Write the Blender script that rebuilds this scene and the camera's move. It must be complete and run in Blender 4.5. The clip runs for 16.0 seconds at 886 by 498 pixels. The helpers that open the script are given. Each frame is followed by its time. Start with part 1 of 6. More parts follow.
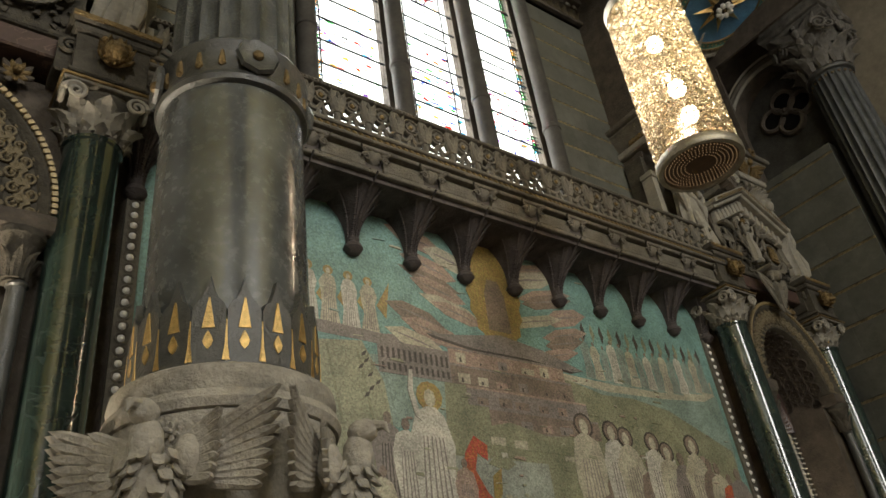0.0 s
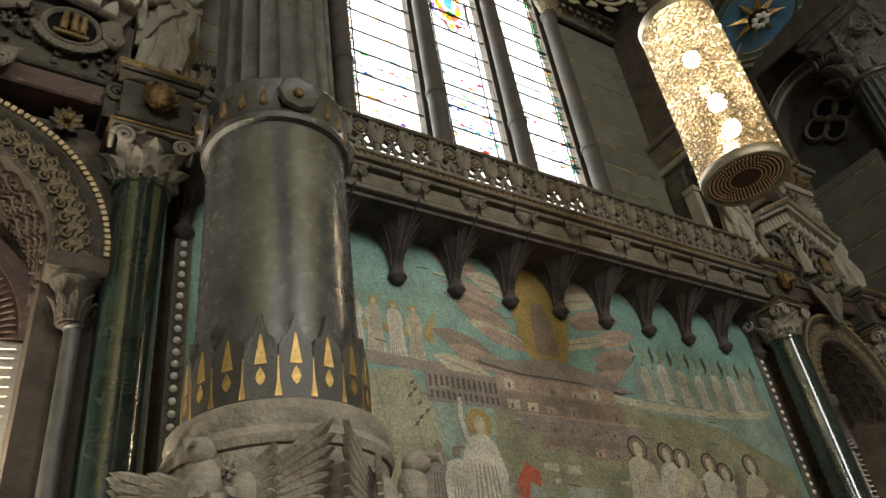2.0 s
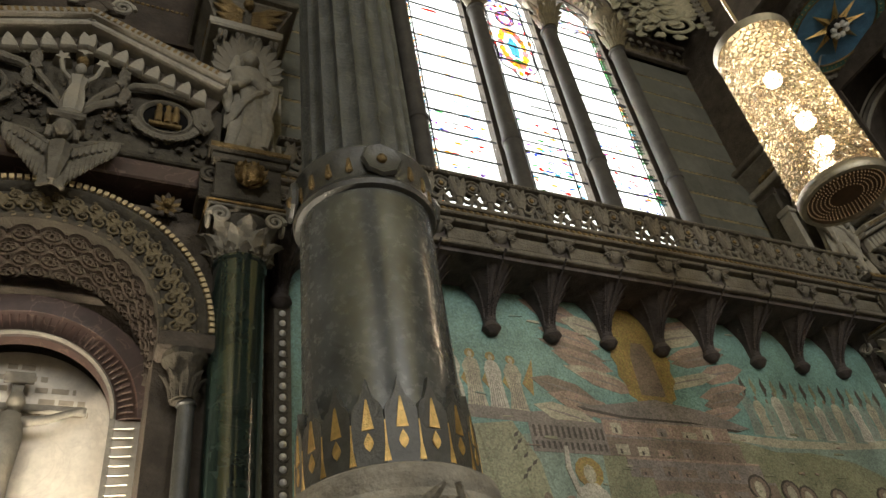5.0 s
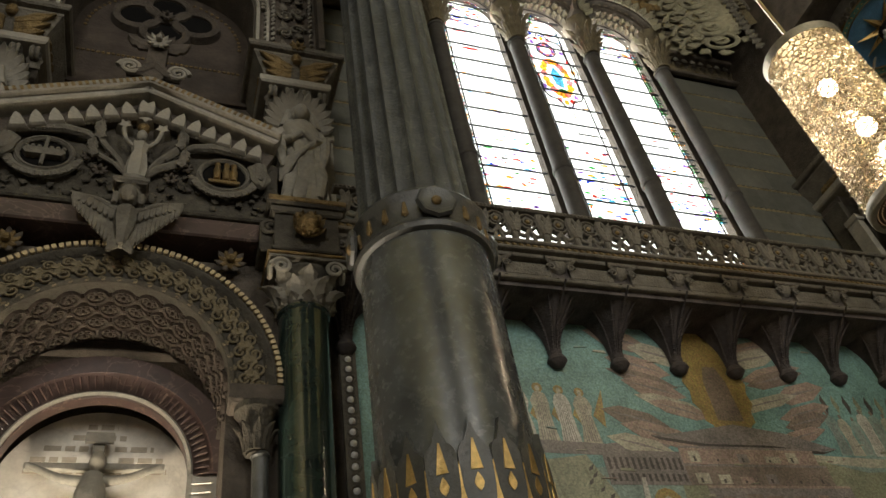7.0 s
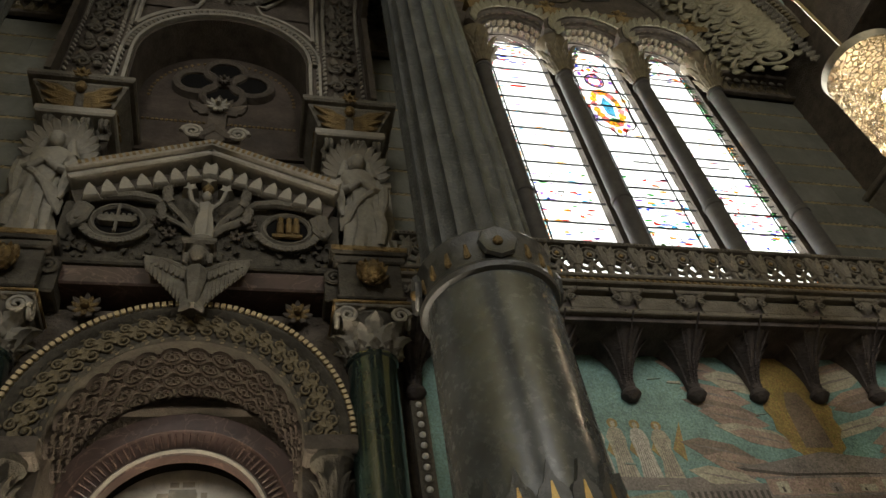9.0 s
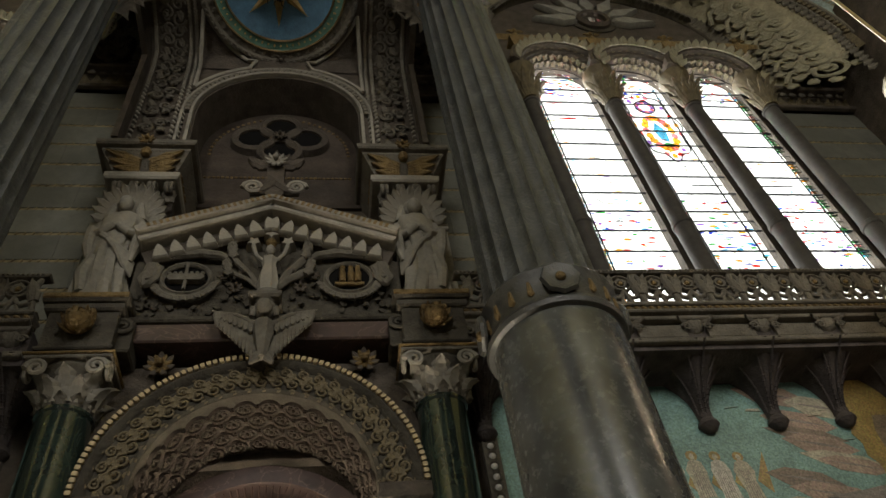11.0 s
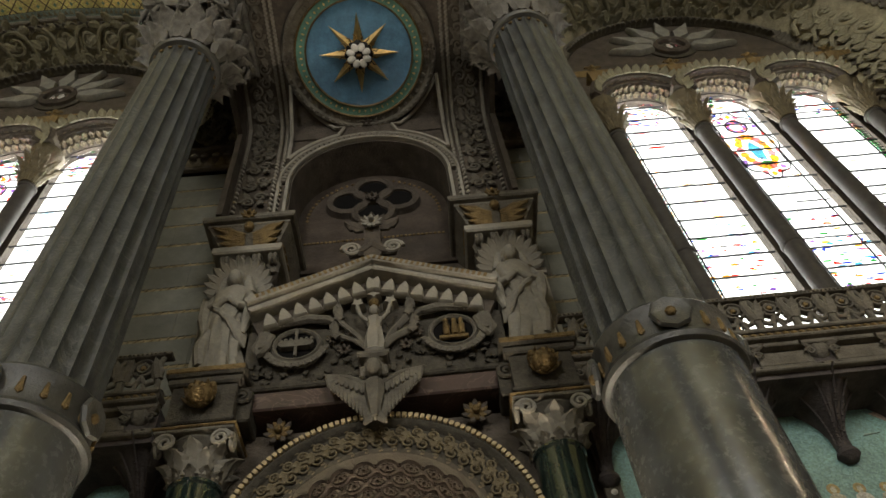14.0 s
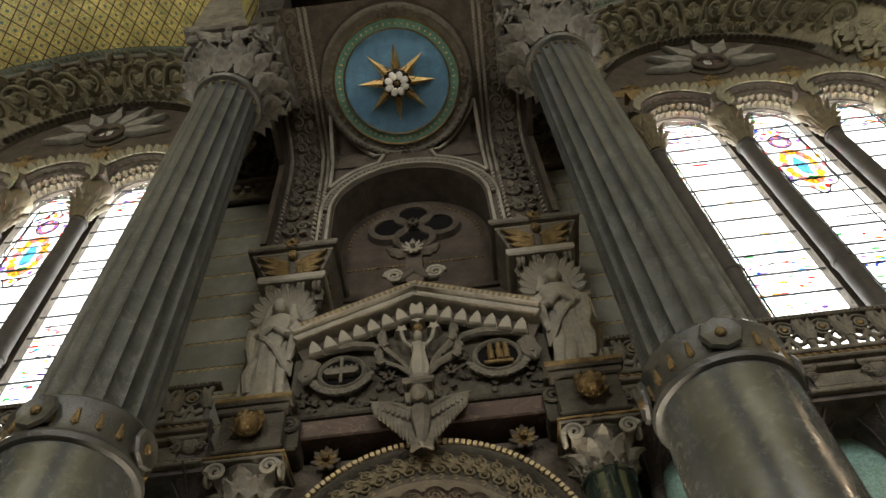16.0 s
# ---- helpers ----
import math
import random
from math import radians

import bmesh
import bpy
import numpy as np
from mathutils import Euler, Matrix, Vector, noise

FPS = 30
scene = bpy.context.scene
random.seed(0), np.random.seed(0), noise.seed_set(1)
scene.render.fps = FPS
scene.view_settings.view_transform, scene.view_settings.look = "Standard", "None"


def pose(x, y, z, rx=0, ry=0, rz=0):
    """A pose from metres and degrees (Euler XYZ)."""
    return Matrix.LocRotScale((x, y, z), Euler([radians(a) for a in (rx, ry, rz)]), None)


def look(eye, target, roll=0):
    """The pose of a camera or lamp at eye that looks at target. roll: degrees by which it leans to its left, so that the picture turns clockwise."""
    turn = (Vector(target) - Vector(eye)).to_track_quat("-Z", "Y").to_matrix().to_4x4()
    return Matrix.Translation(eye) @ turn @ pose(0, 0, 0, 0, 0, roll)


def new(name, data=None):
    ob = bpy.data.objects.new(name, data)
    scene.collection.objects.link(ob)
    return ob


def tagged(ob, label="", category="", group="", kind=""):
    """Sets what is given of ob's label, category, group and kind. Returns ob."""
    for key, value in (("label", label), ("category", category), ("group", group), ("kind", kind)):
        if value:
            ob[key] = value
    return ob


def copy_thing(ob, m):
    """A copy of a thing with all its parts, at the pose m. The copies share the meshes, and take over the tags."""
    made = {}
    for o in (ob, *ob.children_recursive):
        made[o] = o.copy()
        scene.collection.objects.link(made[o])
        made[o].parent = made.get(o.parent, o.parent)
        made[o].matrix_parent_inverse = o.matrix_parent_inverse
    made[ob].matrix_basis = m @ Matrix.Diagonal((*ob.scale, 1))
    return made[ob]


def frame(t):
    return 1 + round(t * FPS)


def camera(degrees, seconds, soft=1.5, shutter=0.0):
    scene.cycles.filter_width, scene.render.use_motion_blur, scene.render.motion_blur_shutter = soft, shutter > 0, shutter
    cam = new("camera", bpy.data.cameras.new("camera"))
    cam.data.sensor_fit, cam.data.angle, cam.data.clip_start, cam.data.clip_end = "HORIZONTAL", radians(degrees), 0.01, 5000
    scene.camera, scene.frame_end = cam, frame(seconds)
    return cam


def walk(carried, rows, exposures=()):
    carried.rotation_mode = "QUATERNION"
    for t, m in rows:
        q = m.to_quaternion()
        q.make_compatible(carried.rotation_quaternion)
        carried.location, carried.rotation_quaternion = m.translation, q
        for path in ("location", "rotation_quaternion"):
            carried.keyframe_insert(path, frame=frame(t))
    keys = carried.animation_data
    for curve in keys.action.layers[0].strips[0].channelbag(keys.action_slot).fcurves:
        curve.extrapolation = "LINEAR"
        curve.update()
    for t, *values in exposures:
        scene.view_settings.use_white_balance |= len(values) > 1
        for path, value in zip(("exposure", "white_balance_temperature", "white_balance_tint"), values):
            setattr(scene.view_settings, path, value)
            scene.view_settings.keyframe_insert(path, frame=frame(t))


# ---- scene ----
# camera and its walk
cam = camera(60.06, 16.0)
PATH = [
    (0.0, 0.000, 0.000, 1.600, 122.22, 7.06, -35.24),
    (0.5, -0.007, 0.002, 1.608, 122.56, 7.29, -34.46),
    (1.0, -0.015, 0.003, 1.617, 123.15, 7.34, -33.46),
    (1.5, -0.023, 0.004, 1.625, 123.78, 7.27, -32.52),
    (2.0, -0.031, 0.004, 1.633, 124.46, 7.38, -31.37),
    (2.5, -0.039, 0.004, 1.641, 125.05, 7.63, -30.17),
    (3.0, -0.047, 0.004, 1.649, 125.80, 7.82, -28.76),
    (3.5, -0.055, 0.003, 1.657, 126.56, 7.67, -27.56),
    (4.0, -0.064, 0.001, 1.665, 127.44, 7.63, -26.08),
    (6.5, -0.107, -0.011, 1.701, 131.43, 7.95, -18.83),
    (7.0, -0.115, -0.015, 1.708, 132.39, 8.06, -17.30),
    (7.5, -0.124, -0.018, 1.714, 133.28, 8.14, -15.75),
    (8.0, -0.133, -0.022, 1.721, 134.16, 8.13, -14.19),
    (8.5, -0.141, -0.027, 1.727, 135.02, 8.04, -12.81),
    (9.0, -0.150, -0.031, 1.733, 136.03, 7.72, -11.44),
    (11.5, -0.191, -0.055, 1.758, 140.39, 6.78, -4.34),
    (12.0, -0.199, -0.060, 1.762, 141.25, 6.47, -2.87),
    (12.5, -0.207, -0.065, 1.765, 142.00, 6.08, -1.49),
    (13.0, -0.214, -0.070, 1.769, 142.74, 5.70, 0.09),
    (13.5, -0.221, -0.075, 1.772, 143.30, 5.38, 1.58),
    (14.0, -0.228, -0.080, 1.774, 143.86, 4.88, 2.94),
    (14.5, -0.235, -0.085, 1.777, 144.35, 4.39, 3.97),
    (15.0, -0.242, -0.090, 1.778, 144.86, 3.97, 4.90),
    (15.5, -0.248, -0.095, 1.780, 145.33, 3.56, 5.42),
    (16.0, -0.254, -0.099, 1.781, 145.82, 3.24, 5.78),
]
EXPOSURE = [(0.0, 0.34), (4.0, 0.18), (6.5, -0.12), (9.0, -0.38), (11.5, -0.32), (13.5, -0.06), (16.0, 0.3)]
walk(cam, [(t, pose(x, y, z, rx, ry, rz)) for t, x, y, z, rx, ry, rz in PATH], EXPOSURE)

# plan of the nave, metres: x along the wall, y towards it
AXIS = -0.85          # middle of the pier with the altar niche
SPAN = 13.98          # from pier to pier
BAY = AXIS + SPAN / 2  # middle of the bay
Y_MOS = 6.6           # face of the mosaic wall
Y_WIN = 7.0           # face of the window wall
Y_RAIL = 5.9          # front of the gallery
Y_COL = 4.42          # axis of the great columns
HALF_COL = 2.58       # great columns, from the pier's middle
BAYS = (BAY - SPAN, BAY)
PIERS = (AXIS, AXIS + SPAN)
LANCETS = (-1.62, 0.0, 1.62)

# daylight
world = bpy.data.worlds.new("sky")
scene.world = world
world.use_nodes = True
sky = world.node_tree.nodes.new("ShaderNodeTexSky")
sky.sky_type, sky.sun_disc = "NISHITA", False
sky.sun_elevation, sky.sun_rotation = radians(40), radians(20)
world.node_tree.links.new(sky.outputs[0], world.node_tree.nodes["Background"].inputs[0])
world.node_tree.nodes["Background"].inputs[1].default_value = 0.1


def area_lamp(name, m, w, h, watts, colour):
    lamp = bpy.data.lights.new(name, "AREA")
    lamp.shape, lamp.size, lamp.size_y, lamp.energy, lamp.color = "RECTANGLE", w, h, watts, colour
    ob = new(name, lamp)
    ob.matrix_world = m
    return ob


# the sky's light outside each nave window, on both sides of the nave
for bx in (BAY - SPAN, BAY):
    area_lamp("window_daylight", look((bx, 7.95, 15.0), (bx, 0, 14.0)), 6.0, 14.0, 3000, (1.0, 0.98, 0.95))
for bx in (BAY - SPAN, BAY):
    area_lamp("window_daylight", look((bx, -17.6, 13.2), (bx, 0, 20.5)), 5.0, 9.0, 2350, (1.0, 0.97, 0.9))

# ---- materials ----
def material(name, colour, rough=0.6, metal=0.0, var=0.25, scale=3.0, bump=0.0, bump_scale=20.0, stain=None, vein=None, coat=0.0, random_tint=0.0):
    """Base colour varied by two noises, optional stain colour, veins and relief."""
    m = bpy.data.materials.new(name)
    m.use_nodes = True
    nt = m.node_tree
    n, l = nt.nodes, nt.links
    b = n["Principled BSDF"]
    b.inputs["Roughness"].default_value, b.inputs["Metallic"].default_value = rough, metal
    b.inputs["Coat Weight"].default_value = coat
    if rough >= 0.55:   # dusty stone has hardly any sheen
        b.inputs["Specular IOR Level"].default_value = 0.12
    co = n.new("ShaderNodeTexCoord").outputs["Object"]

    def noise_tex(s, d=5, r=0.6):
        t = n.new("ShaderNodeTexNoise")
        t.inputs["Scale"].default_value, t.inputs["Detail"].default_value, t.inputs["Roughness"].default_value = s, d, r
        l.new(co, t.inputs["Vector"])
        return t.outputs["Fac"]

    def ramp(fac, stops):
        r = n.new("ShaderNodeValToRGB")
        while len(r.color_ramp.elements) < len(stops):
            r.color_ramp.elements.new(0.5)
        for e, (p, c) in zip(r.color_ramp.elements, stops):
            e.position, e.color = p, (*c, 1)
        l.new(fac, r.inputs["Fac"])
        return r.outputs["Color"]

    def mix(a, c, fac, how="MIX"):
        x = n.new("ShaderNodeMixRGB")
        x.blend_type = how
        for v, s in ((fac, x.inputs[0]), (a, x.inputs[1]), (c, x.inputs[2])):
            if isinstance(v, (int, float)):
                s.default_value = v
            elif isinstance(v, tuple):
                s.default_value = (*v, 1)
            else:
                l.new(v, s)
        return x.outputs[0]

    big = noise_tex(scale)
    fine = noise_tex(scale * 5, 6, 0.7)
    dark = tuple(c * (1 - var) for c in colour)
    light = tuple(min(1, c * (1 + var)) for c in colour)
    col = ramp(big, ((0.3, dark), (0.7, light)))
    col = mix(col, ramp(fine, ((0.3, (0.58, 0.58, 0.58)), (0.7, (1.1, 1.1, 1.1)))), 0.6, "MULTIPLY")
    if stain:
        col = mix(col, stain, ramp(noise_tex(scale * 0.45, 6, 0.7), ((0.5, (0, 0, 0)), (0.68, (0.75, 0.75, 0.75)))))
    if vein:
        w = n.new("ShaderNodeTexNoise")
        w.inputs["Scale"].default_value, w.inputs["Detail"].default_value = vein[1], 8
        w.inputs["Distortion"].default_value = 1.8
        l.new(co, w.inputs["Vector"])
        v = ramp(w.outputs["Fac"], ((0.485, (0, 0, 0)), (0.5, (vein[2],) * 3), (0.515, (0, 0, 0))))
        col = mix(col, vein[0], v)
    if random_tint:
        oi = n.new("ShaderNodeObjectInfo")
        col = mix(col, ramp(oi.outputs["Random"], ((0.0, (1 - random_tint,) * 3), (1.0, (1 + random_tint,) * 3))), 1.0, "MULTIPLY")
    l.new(col, b.inputs["Base Color"])
    rr = n.new("ShaderNodeMapRange")
    rr.inputs["To Min"].default_value, rr.inputs["To Max"].default_value = rough * 0.8, min(1, rough * 1.25)
    l.new(fine, rr.inputs["Value"])
    l.new(rr.outputs["Result"], b.inputs["Roughness"])
    if bump:
        bp = n.new("ShaderNodeBump")
        bp.inputs["Strength"].default_value, bp.inputs["Distance"].default_value = min(1.0, bump * 1.6), 0.03
        l.new(noise_tex(bump_scale, 4, 0.6), bp.inputs["Height"])
        l.new(bp.outputs["Normal"], b.inputs["Normal"])
    return m


MARBLE = material("grey_green_marble", (0.074, 0.077, 0.072), 0.26, var=0.38, scale=2.4, vein=((0.15, 0.155, 0.146), 1.1, 0.2), coat=0.3)
FLUTED = material("grey_fluted_marble", (0.05, 0.052, 0.05), 0.38, var=0.5, scale=4.0, bump=0.25, bump_scale=30, vein=((0.17, 0.17, 0.15), 2.0, 0.4))
GREEN = material("dark_green_marble", (0.018, 0.03, 0.024), 0.16, var=0.5, scale=3.0, vein=((0.06, 0.075, 0.066), 1.3, 0.35), coat=0.4)
COLLAR = material("dark_carved_marble", (0.058, 0.057, 0.05), 0.3, var=0.3, scale=6, bump=0.2, bump_scale=40)
STONE = material("carved_limestone", (0.135, 0.121, 0.096), 0.75, var=0.3, scale=3.5, bump=0.45, bump_scale=28, stain=(0.13, 0.11, 0.085))
BASE_STONE = material("pale_base_limestone", (0.34, 0.312, 0.26), 0.75, var=0.25, scale=4, bump=0.45, bump_scale=30, stain=(0.2, 0.175, 0.14))
# darker tone of the carved limestone
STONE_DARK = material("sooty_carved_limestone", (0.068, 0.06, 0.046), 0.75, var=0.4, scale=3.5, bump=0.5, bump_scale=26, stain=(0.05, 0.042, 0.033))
# white of the star's petals, and the painted glint of the frame studs
BRIGHT = material("white_enamel_petals", (0.75, 0.72, 0.66), 0.35, var=0.1)
WHITE = material("white_statuary_marble", (0.25, 0.23, 0.188), 0.6, var=0.2, scale=3.5, bump=0.25, bump_scale=24, stain=(0.24, 0.21, 0.16))
BROWN = material("brown_carved_stone", (0.085, 0.07, 0.055), 0.7, var=0.35, scale=4, bump=0.5, bump_scale=26, stain=(0.06, 0.05, 0.04))
DARK = material("dark_corbel_stone", (0.085, 0.072, 0.066), 0.7, var=0.35, scale=4, bump=0.4, bump_scale=30, stain=(0.035, 0.03, 0.028))
RED = material("red_brown_marble", (0.06, 0.036, 0.029), 0.38, var=0.35, scale=3, vein=((0.2, 0.14, 0.1), 2.0, 0.5))
# shade put into the base colour, for far walls and the recess
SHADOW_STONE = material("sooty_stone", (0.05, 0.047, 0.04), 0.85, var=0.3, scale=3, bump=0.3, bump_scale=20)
GOLD = material("gilding", (0.72, 0.5, 0.2), 0.36, metal=1.0, var=0.25, scale=8, bump=0.3, bump_scale=45)
OLD_GOLD = material("worn_gilding", (0.19, 0.13, 0.055), 0.5, metal=0.7, var=0.4, scale=8, bump=0.5, bump_scale=40)
BRASS = material("polished_brass", (0.62, 0.53, 0.38), 0.3, metal=1.0, var=0.15, scale=6)
BLUE_WALL = material("blue_grey_ashlar", (0.088, 0.087, 0.072), 0.6, var=0.22, scale=1.4, bump=0.15, bump_scale=14, stain=(0.075, 0.074, 0.06), random_tint=0.14)
MED_BLUE = material("blue_glass_mosaic", (0.1, 0.24, 0.38), 0.3, var=0.25, scale=5, bump=0.5, bump_scale=70)
MED_GREEN = material("green_glass_mosaic", (0.1, 0.23, 0.17), 0.35, var=0.3, scale=6, bump=0.5, bump_scale=70)
FLOOR = material("floor_marble", (0.36, 0.31, 0.25), 0.35, var=0.3, scale=1.5)
PLASTER = material("ochre_plaster", (0.22, 0.19, 0.14), 0.8, var=0.25, scale=1.0, bump=0.2, bump_scale=10)
IRON = material("dark_iron", (0.02, 0.018, 0.016), 0.5, metal=0.6, var=0.3)
PALE = material("pale_inscribed_marble", (0.6, 0.55, 0.46), 0.4, var=0.12, scale=1.5, vein=((0.4, 0.36, 0.3), 1.2, 0.4))
LETTER = material("engraved_letters", (0.36, 0.31, 0.24), 0.7, var=0.2)


def mosaic(name, colour, rough=0.45, tile=55.0, var=0.3):
    """Glass tesserae: small cells, each a little lighter or darker, with fine joints."""
    m = bpy.data.materials.new(name)
    m.use_nodes = True
    n, l = m.node_tree.nodes, m.node_tree.links
    b = n["Principled BSDF"]
    co = n.new("ShaderNodeTexCoord").outputs["Object"]
    v = n.new("ShaderNodeTexVoronoi")
    v.inputs["Scale"].default_value = tile
    l.new(co, v.inputs["Vector"])
    hsv = n.new("ShaderNodeHueSaturation")
    hsv.inputs["Color"].default_value = (*colour, 1)
    r = n.new("ShaderNodeMapRange")
    r.inputs["To Min"].default_value, r.inputs["To Max"].default_value = 1 - var, 1 + var
    sep = n.new("ShaderNodeSeparateColor")
    l.new(v.outputs["Color"], sep.inputs[0])
    l.new(sep.outputs[0], r.inputs["Value"])
    big = n.new("ShaderNodeTexNoise")
    big.inputs["Scale"].default_value, big.inputs["Detail"].default_value = 2.2, 6
    l.new(co, big.inputs["Vector"])
    r2 = n.new("ShaderNodeMapRange")
    r2.inputs["From Min"].default_value, r2.inputs["From Max"].default_value = 0.3, 0.7
    r2.inputs["To Min"].default_value, r2.inputs["To Max"].default_value = 0.68, 1.25
    l.new(big.outputs["Fac"], r2.inputs["Value"])
    mu = n.new("ShaderNodeMath")
    mu.operation = "MULTIPLY"
    l.new(r.outputs[0], mu.inputs[0])
    l.new(r2.outputs[0], mu.inputs[1])
    l.new(mu.outputs[0], hsv.inputs["Value"])
    hu = n.new("ShaderNodeMapRange")
    hu.inputs["To Min"].default_value, hu.inputs["To Max"].default_value = 0.475, 0.525
    l.new(sep.outputs[1], hu.inputs["Value"])
    l.new(hu.outputs[0], hsv.inputs["Hue"])
    l.new(hsv.outputs[0], b.inputs["Base Color"])
    b.inputs["Roughness"].default_value = rough
    bp = n.new("ShaderNodeBump")
    bp.inputs["Strength"].default_value, bp.inputs["Distance"].default_value = 0.35, 0.004
    l.new(v.outputs["Distance"], bp.inputs["Height"])
    l.new(bp.outputs["Normal"], b.inputs["Normal"])
    return m


def stained(name, colour, gloss=0.06):
    """Coloured window glass, uneven in tone."""
    m = bpy.data.materials.new(name)
    m.use_nodes = True
    n, l = m.node_tree.nodes, m.node_tree.links
    n.remove(n["Principled BSDF"])
    out = n["Material Output"]
    tr = n.new("ShaderNodeBsdfTransparent")
    gl = n.new("ShaderNodeBsdfGlossy")
    gl.inputs["Roughness"].default_value = 0.15
    mx = n.new("ShaderNodeMixShader")
    mx.inputs[0].default_value = gloss
    co = n.new("ShaderNodeTexCoord").outputs["Object"]
    t = n.new("ShaderNodeTexNoise")
    t.inputs["Scale"].default_value, t.inputs["Detail"].default_value = 5.0, 5
    l.new(co, t.inputs["Vector"])
    r = n.new("ShaderNodeValToRGB")
    r.color_ramp.elements[0].position, r.color_ramp.elements[1].position = 0.35, 0.65
    r.color_ramp.elements[0].color = (*[c * 0.86 for c in colour], 1)
    r.color_ramp.elements[1].color = (*colour, 1)
    l.new(t.outputs["Fac"], r.inputs["Fac"])
    l.new(r.outputs["Color"], tr.inputs["Color"])
    l.new(tr.outputs[0], mx.inputs[1])
    l.new(gl.outputs[0], mx.inputs[2])
    l.new(mx.outputs[0], out.inputs["Surface"])
    return m


GLASS = {k: stained("glass_" + k, c) for k, c in dict(
    clear=(0.95, 0.96, 0.95), pink=(0.92, 0.5, 0.52), blue=(0.25, 0.33, 0.8), sky=(0.32, 0.68, 0.85), green=(0.22, 0.62, 0.28), amber=(0.95, 0.66, 0.2), red=(0.8, 0.18, 0.14), violet=(0.58, 0.42, 0.75)).items()}

# ---- mesh helpers ----
class Shape:
    """Gathers vertices and faces; every method adds one solid."""

    def __init__(self):
        self.v, self.f = [], []

    def add(self, verts, faces, m=None):
        k = len(self.v)
        self.v.extend([tuple(m @ Vector(p)) for p in verts] if m else [tuple(p) for p in verts])
        self.f.extend([tuple(i + k for i in q) for q in faces])
        return self

    def box(self, x0, x1, y0, y1, z0, z1, m=None, b=0.0):
        if b <= 0:
            v = [(x, y, z) for z in (z0, z1) for y in (y0, y1) for x in (x0, x1)]
            return self.add(v, [(0, 2, 3, 1), (4, 5, 7, 6), (0, 1, 5, 4), (2, 6, 7, 3), (0, 4, 6, 2), (1, 3, 7, 5)], m)
        ring = []
        for z, d in ((z0, b), (z0 + b, 0), (z1 - b, 0), (z1, b)):
            ring.append([(x0 + d, y0 + d, z), (x1 - d, y0 + d, z), (x1 - d, y1 - d, z), (x0 + d, y1 - d, z)])
        v = [p for r in ring for p in r]
        f = [(3, 2, 1, 0), (12, 13, 14, 15)]
        for k in range(3):
            f += [(4 * k + i, 4 * k + (i + 1) % 4, 4 * k + 4 + (i + 1) % 4, 4 * k + 4 + i) for i in range(4)]
        return self.add(v, f, m)

    def lathe(self, prof, n=32, m=None, fn=None, a0=0.0, a1=360.0, cap=True):
        """Turns (radius, z) round the z axis. fn(angle, z) scales the radius."""
        full = abs(a1 - a0 - 360) < 1e-6
        k = n if full else n + 1
        v, f = [], []
        for r, z in prof:
            for i in range(k):
                a = radians(a0 + (a1 - a0) * i / n)
                q = r * (fn(a, z) if fn else 1.0)
                v.append((q * math.sin(a), -q * math.cos(a), z))
        for j in range(len(prof) - 1):
            for i in range(n):
                i2 = (i + 1) % k
                f.append((j * k + i, j * k + i2, (j + 1) * k + i2, (j + 1) * k + i))
        if full and cap:
            f.append(tuple(range(k - 1, -1, -1)))
            f.append(tuple((len(prof) - 1) * k + i for i in range(k)))
        return self.add(v, f, m)

    def arch(self, prof, cx, cz, n=32, a0=-90.0, a1=90.0, m=None):
        """Sweeps a closed outline of (radius, y) round an axis along y at (cx, cz); 0 degrees is the crown."""
        k = len(prof)
        v, f = [], []
        for i in range(n + 1):
            a = radians(a0 + (a1 - a0) * i / n)
            for r, y in prof:
                v.append((cx + r * math.sin(a), y, cz + r * math.cos(a)))
        for i in range(n):
            for j in range(k):
                j2 = (j + 1) % k
                f.append((i * k + j, (i + 1) * k + j, (i + 1) * k + j2, i * k + j2))
        if abs(a1 - a0 - 360) > 1e-6:
            f.append(tuple(range(k)))
            f.append(tuple(n * k + j for j in range(k - 1, -1, -1)))
        return self.add(v, f, m)

    def tube(self, pts, r, n=8, m=None, flat=1.0):
        pts = [Vector(p) for p in pts]
        rs = r if isinstance(r, (list, tuple)) else [r] * len(pts)
        v, f = [], []
        u = None
        for i, p in enumerate(pts):
            t = (pts[min(i + 1, len(pts) - 1)] - pts[max(i - 1, 0)]).normalized()
            if u is None:
                u = t.orthogonal().normalized()
            u = (u - t * u.dot(t)).normalized()
            w = t.cross(u)
            for j in range(n):
                a = 2 * math.pi * j / n
                v.append(p + (u * math.cos(a) + w * math.sin(a) * flat) * rs[i])
        for i in range(len(pts) - 1):
            for j in range(n):
                j2 = (j + 1) % n
                f.append((i * n + j, i * n + j2, (i + 1) * n + j2, (i + 1) * n + j))
        f.append(tuple(range(n - 1, -1, -1)))
        f.append(tuple((len(pts) - 1) * n + j for j in range(n)))
        return self.add(v, f, m)

    def prism(self, poly, y0, y1, m=None, inset=0.0):
        """Extrudes an outline of (x, z) from y0 (front) to y1; inset bevels the front."""
        k = len(poly)
        cx, cz = sum(p[0] for p in poly) / k, sum(p[1] for p in poly) / k
        v = [(x + (cx - x) * inset, y0, z + (cz - z) * inset) for x, z in poly]
        if inset:
            ym = y0 + (y1 - y0) * 0.4
            v += [(x, ym, z) for x, z in poly]
        v += [(x, y1, z) for x, z in poly]
        rings = len(v) // k
        f = [tuple(range(k - 1, -1, -1)), tuple((rings - 1) * k + i for i in range(k))]
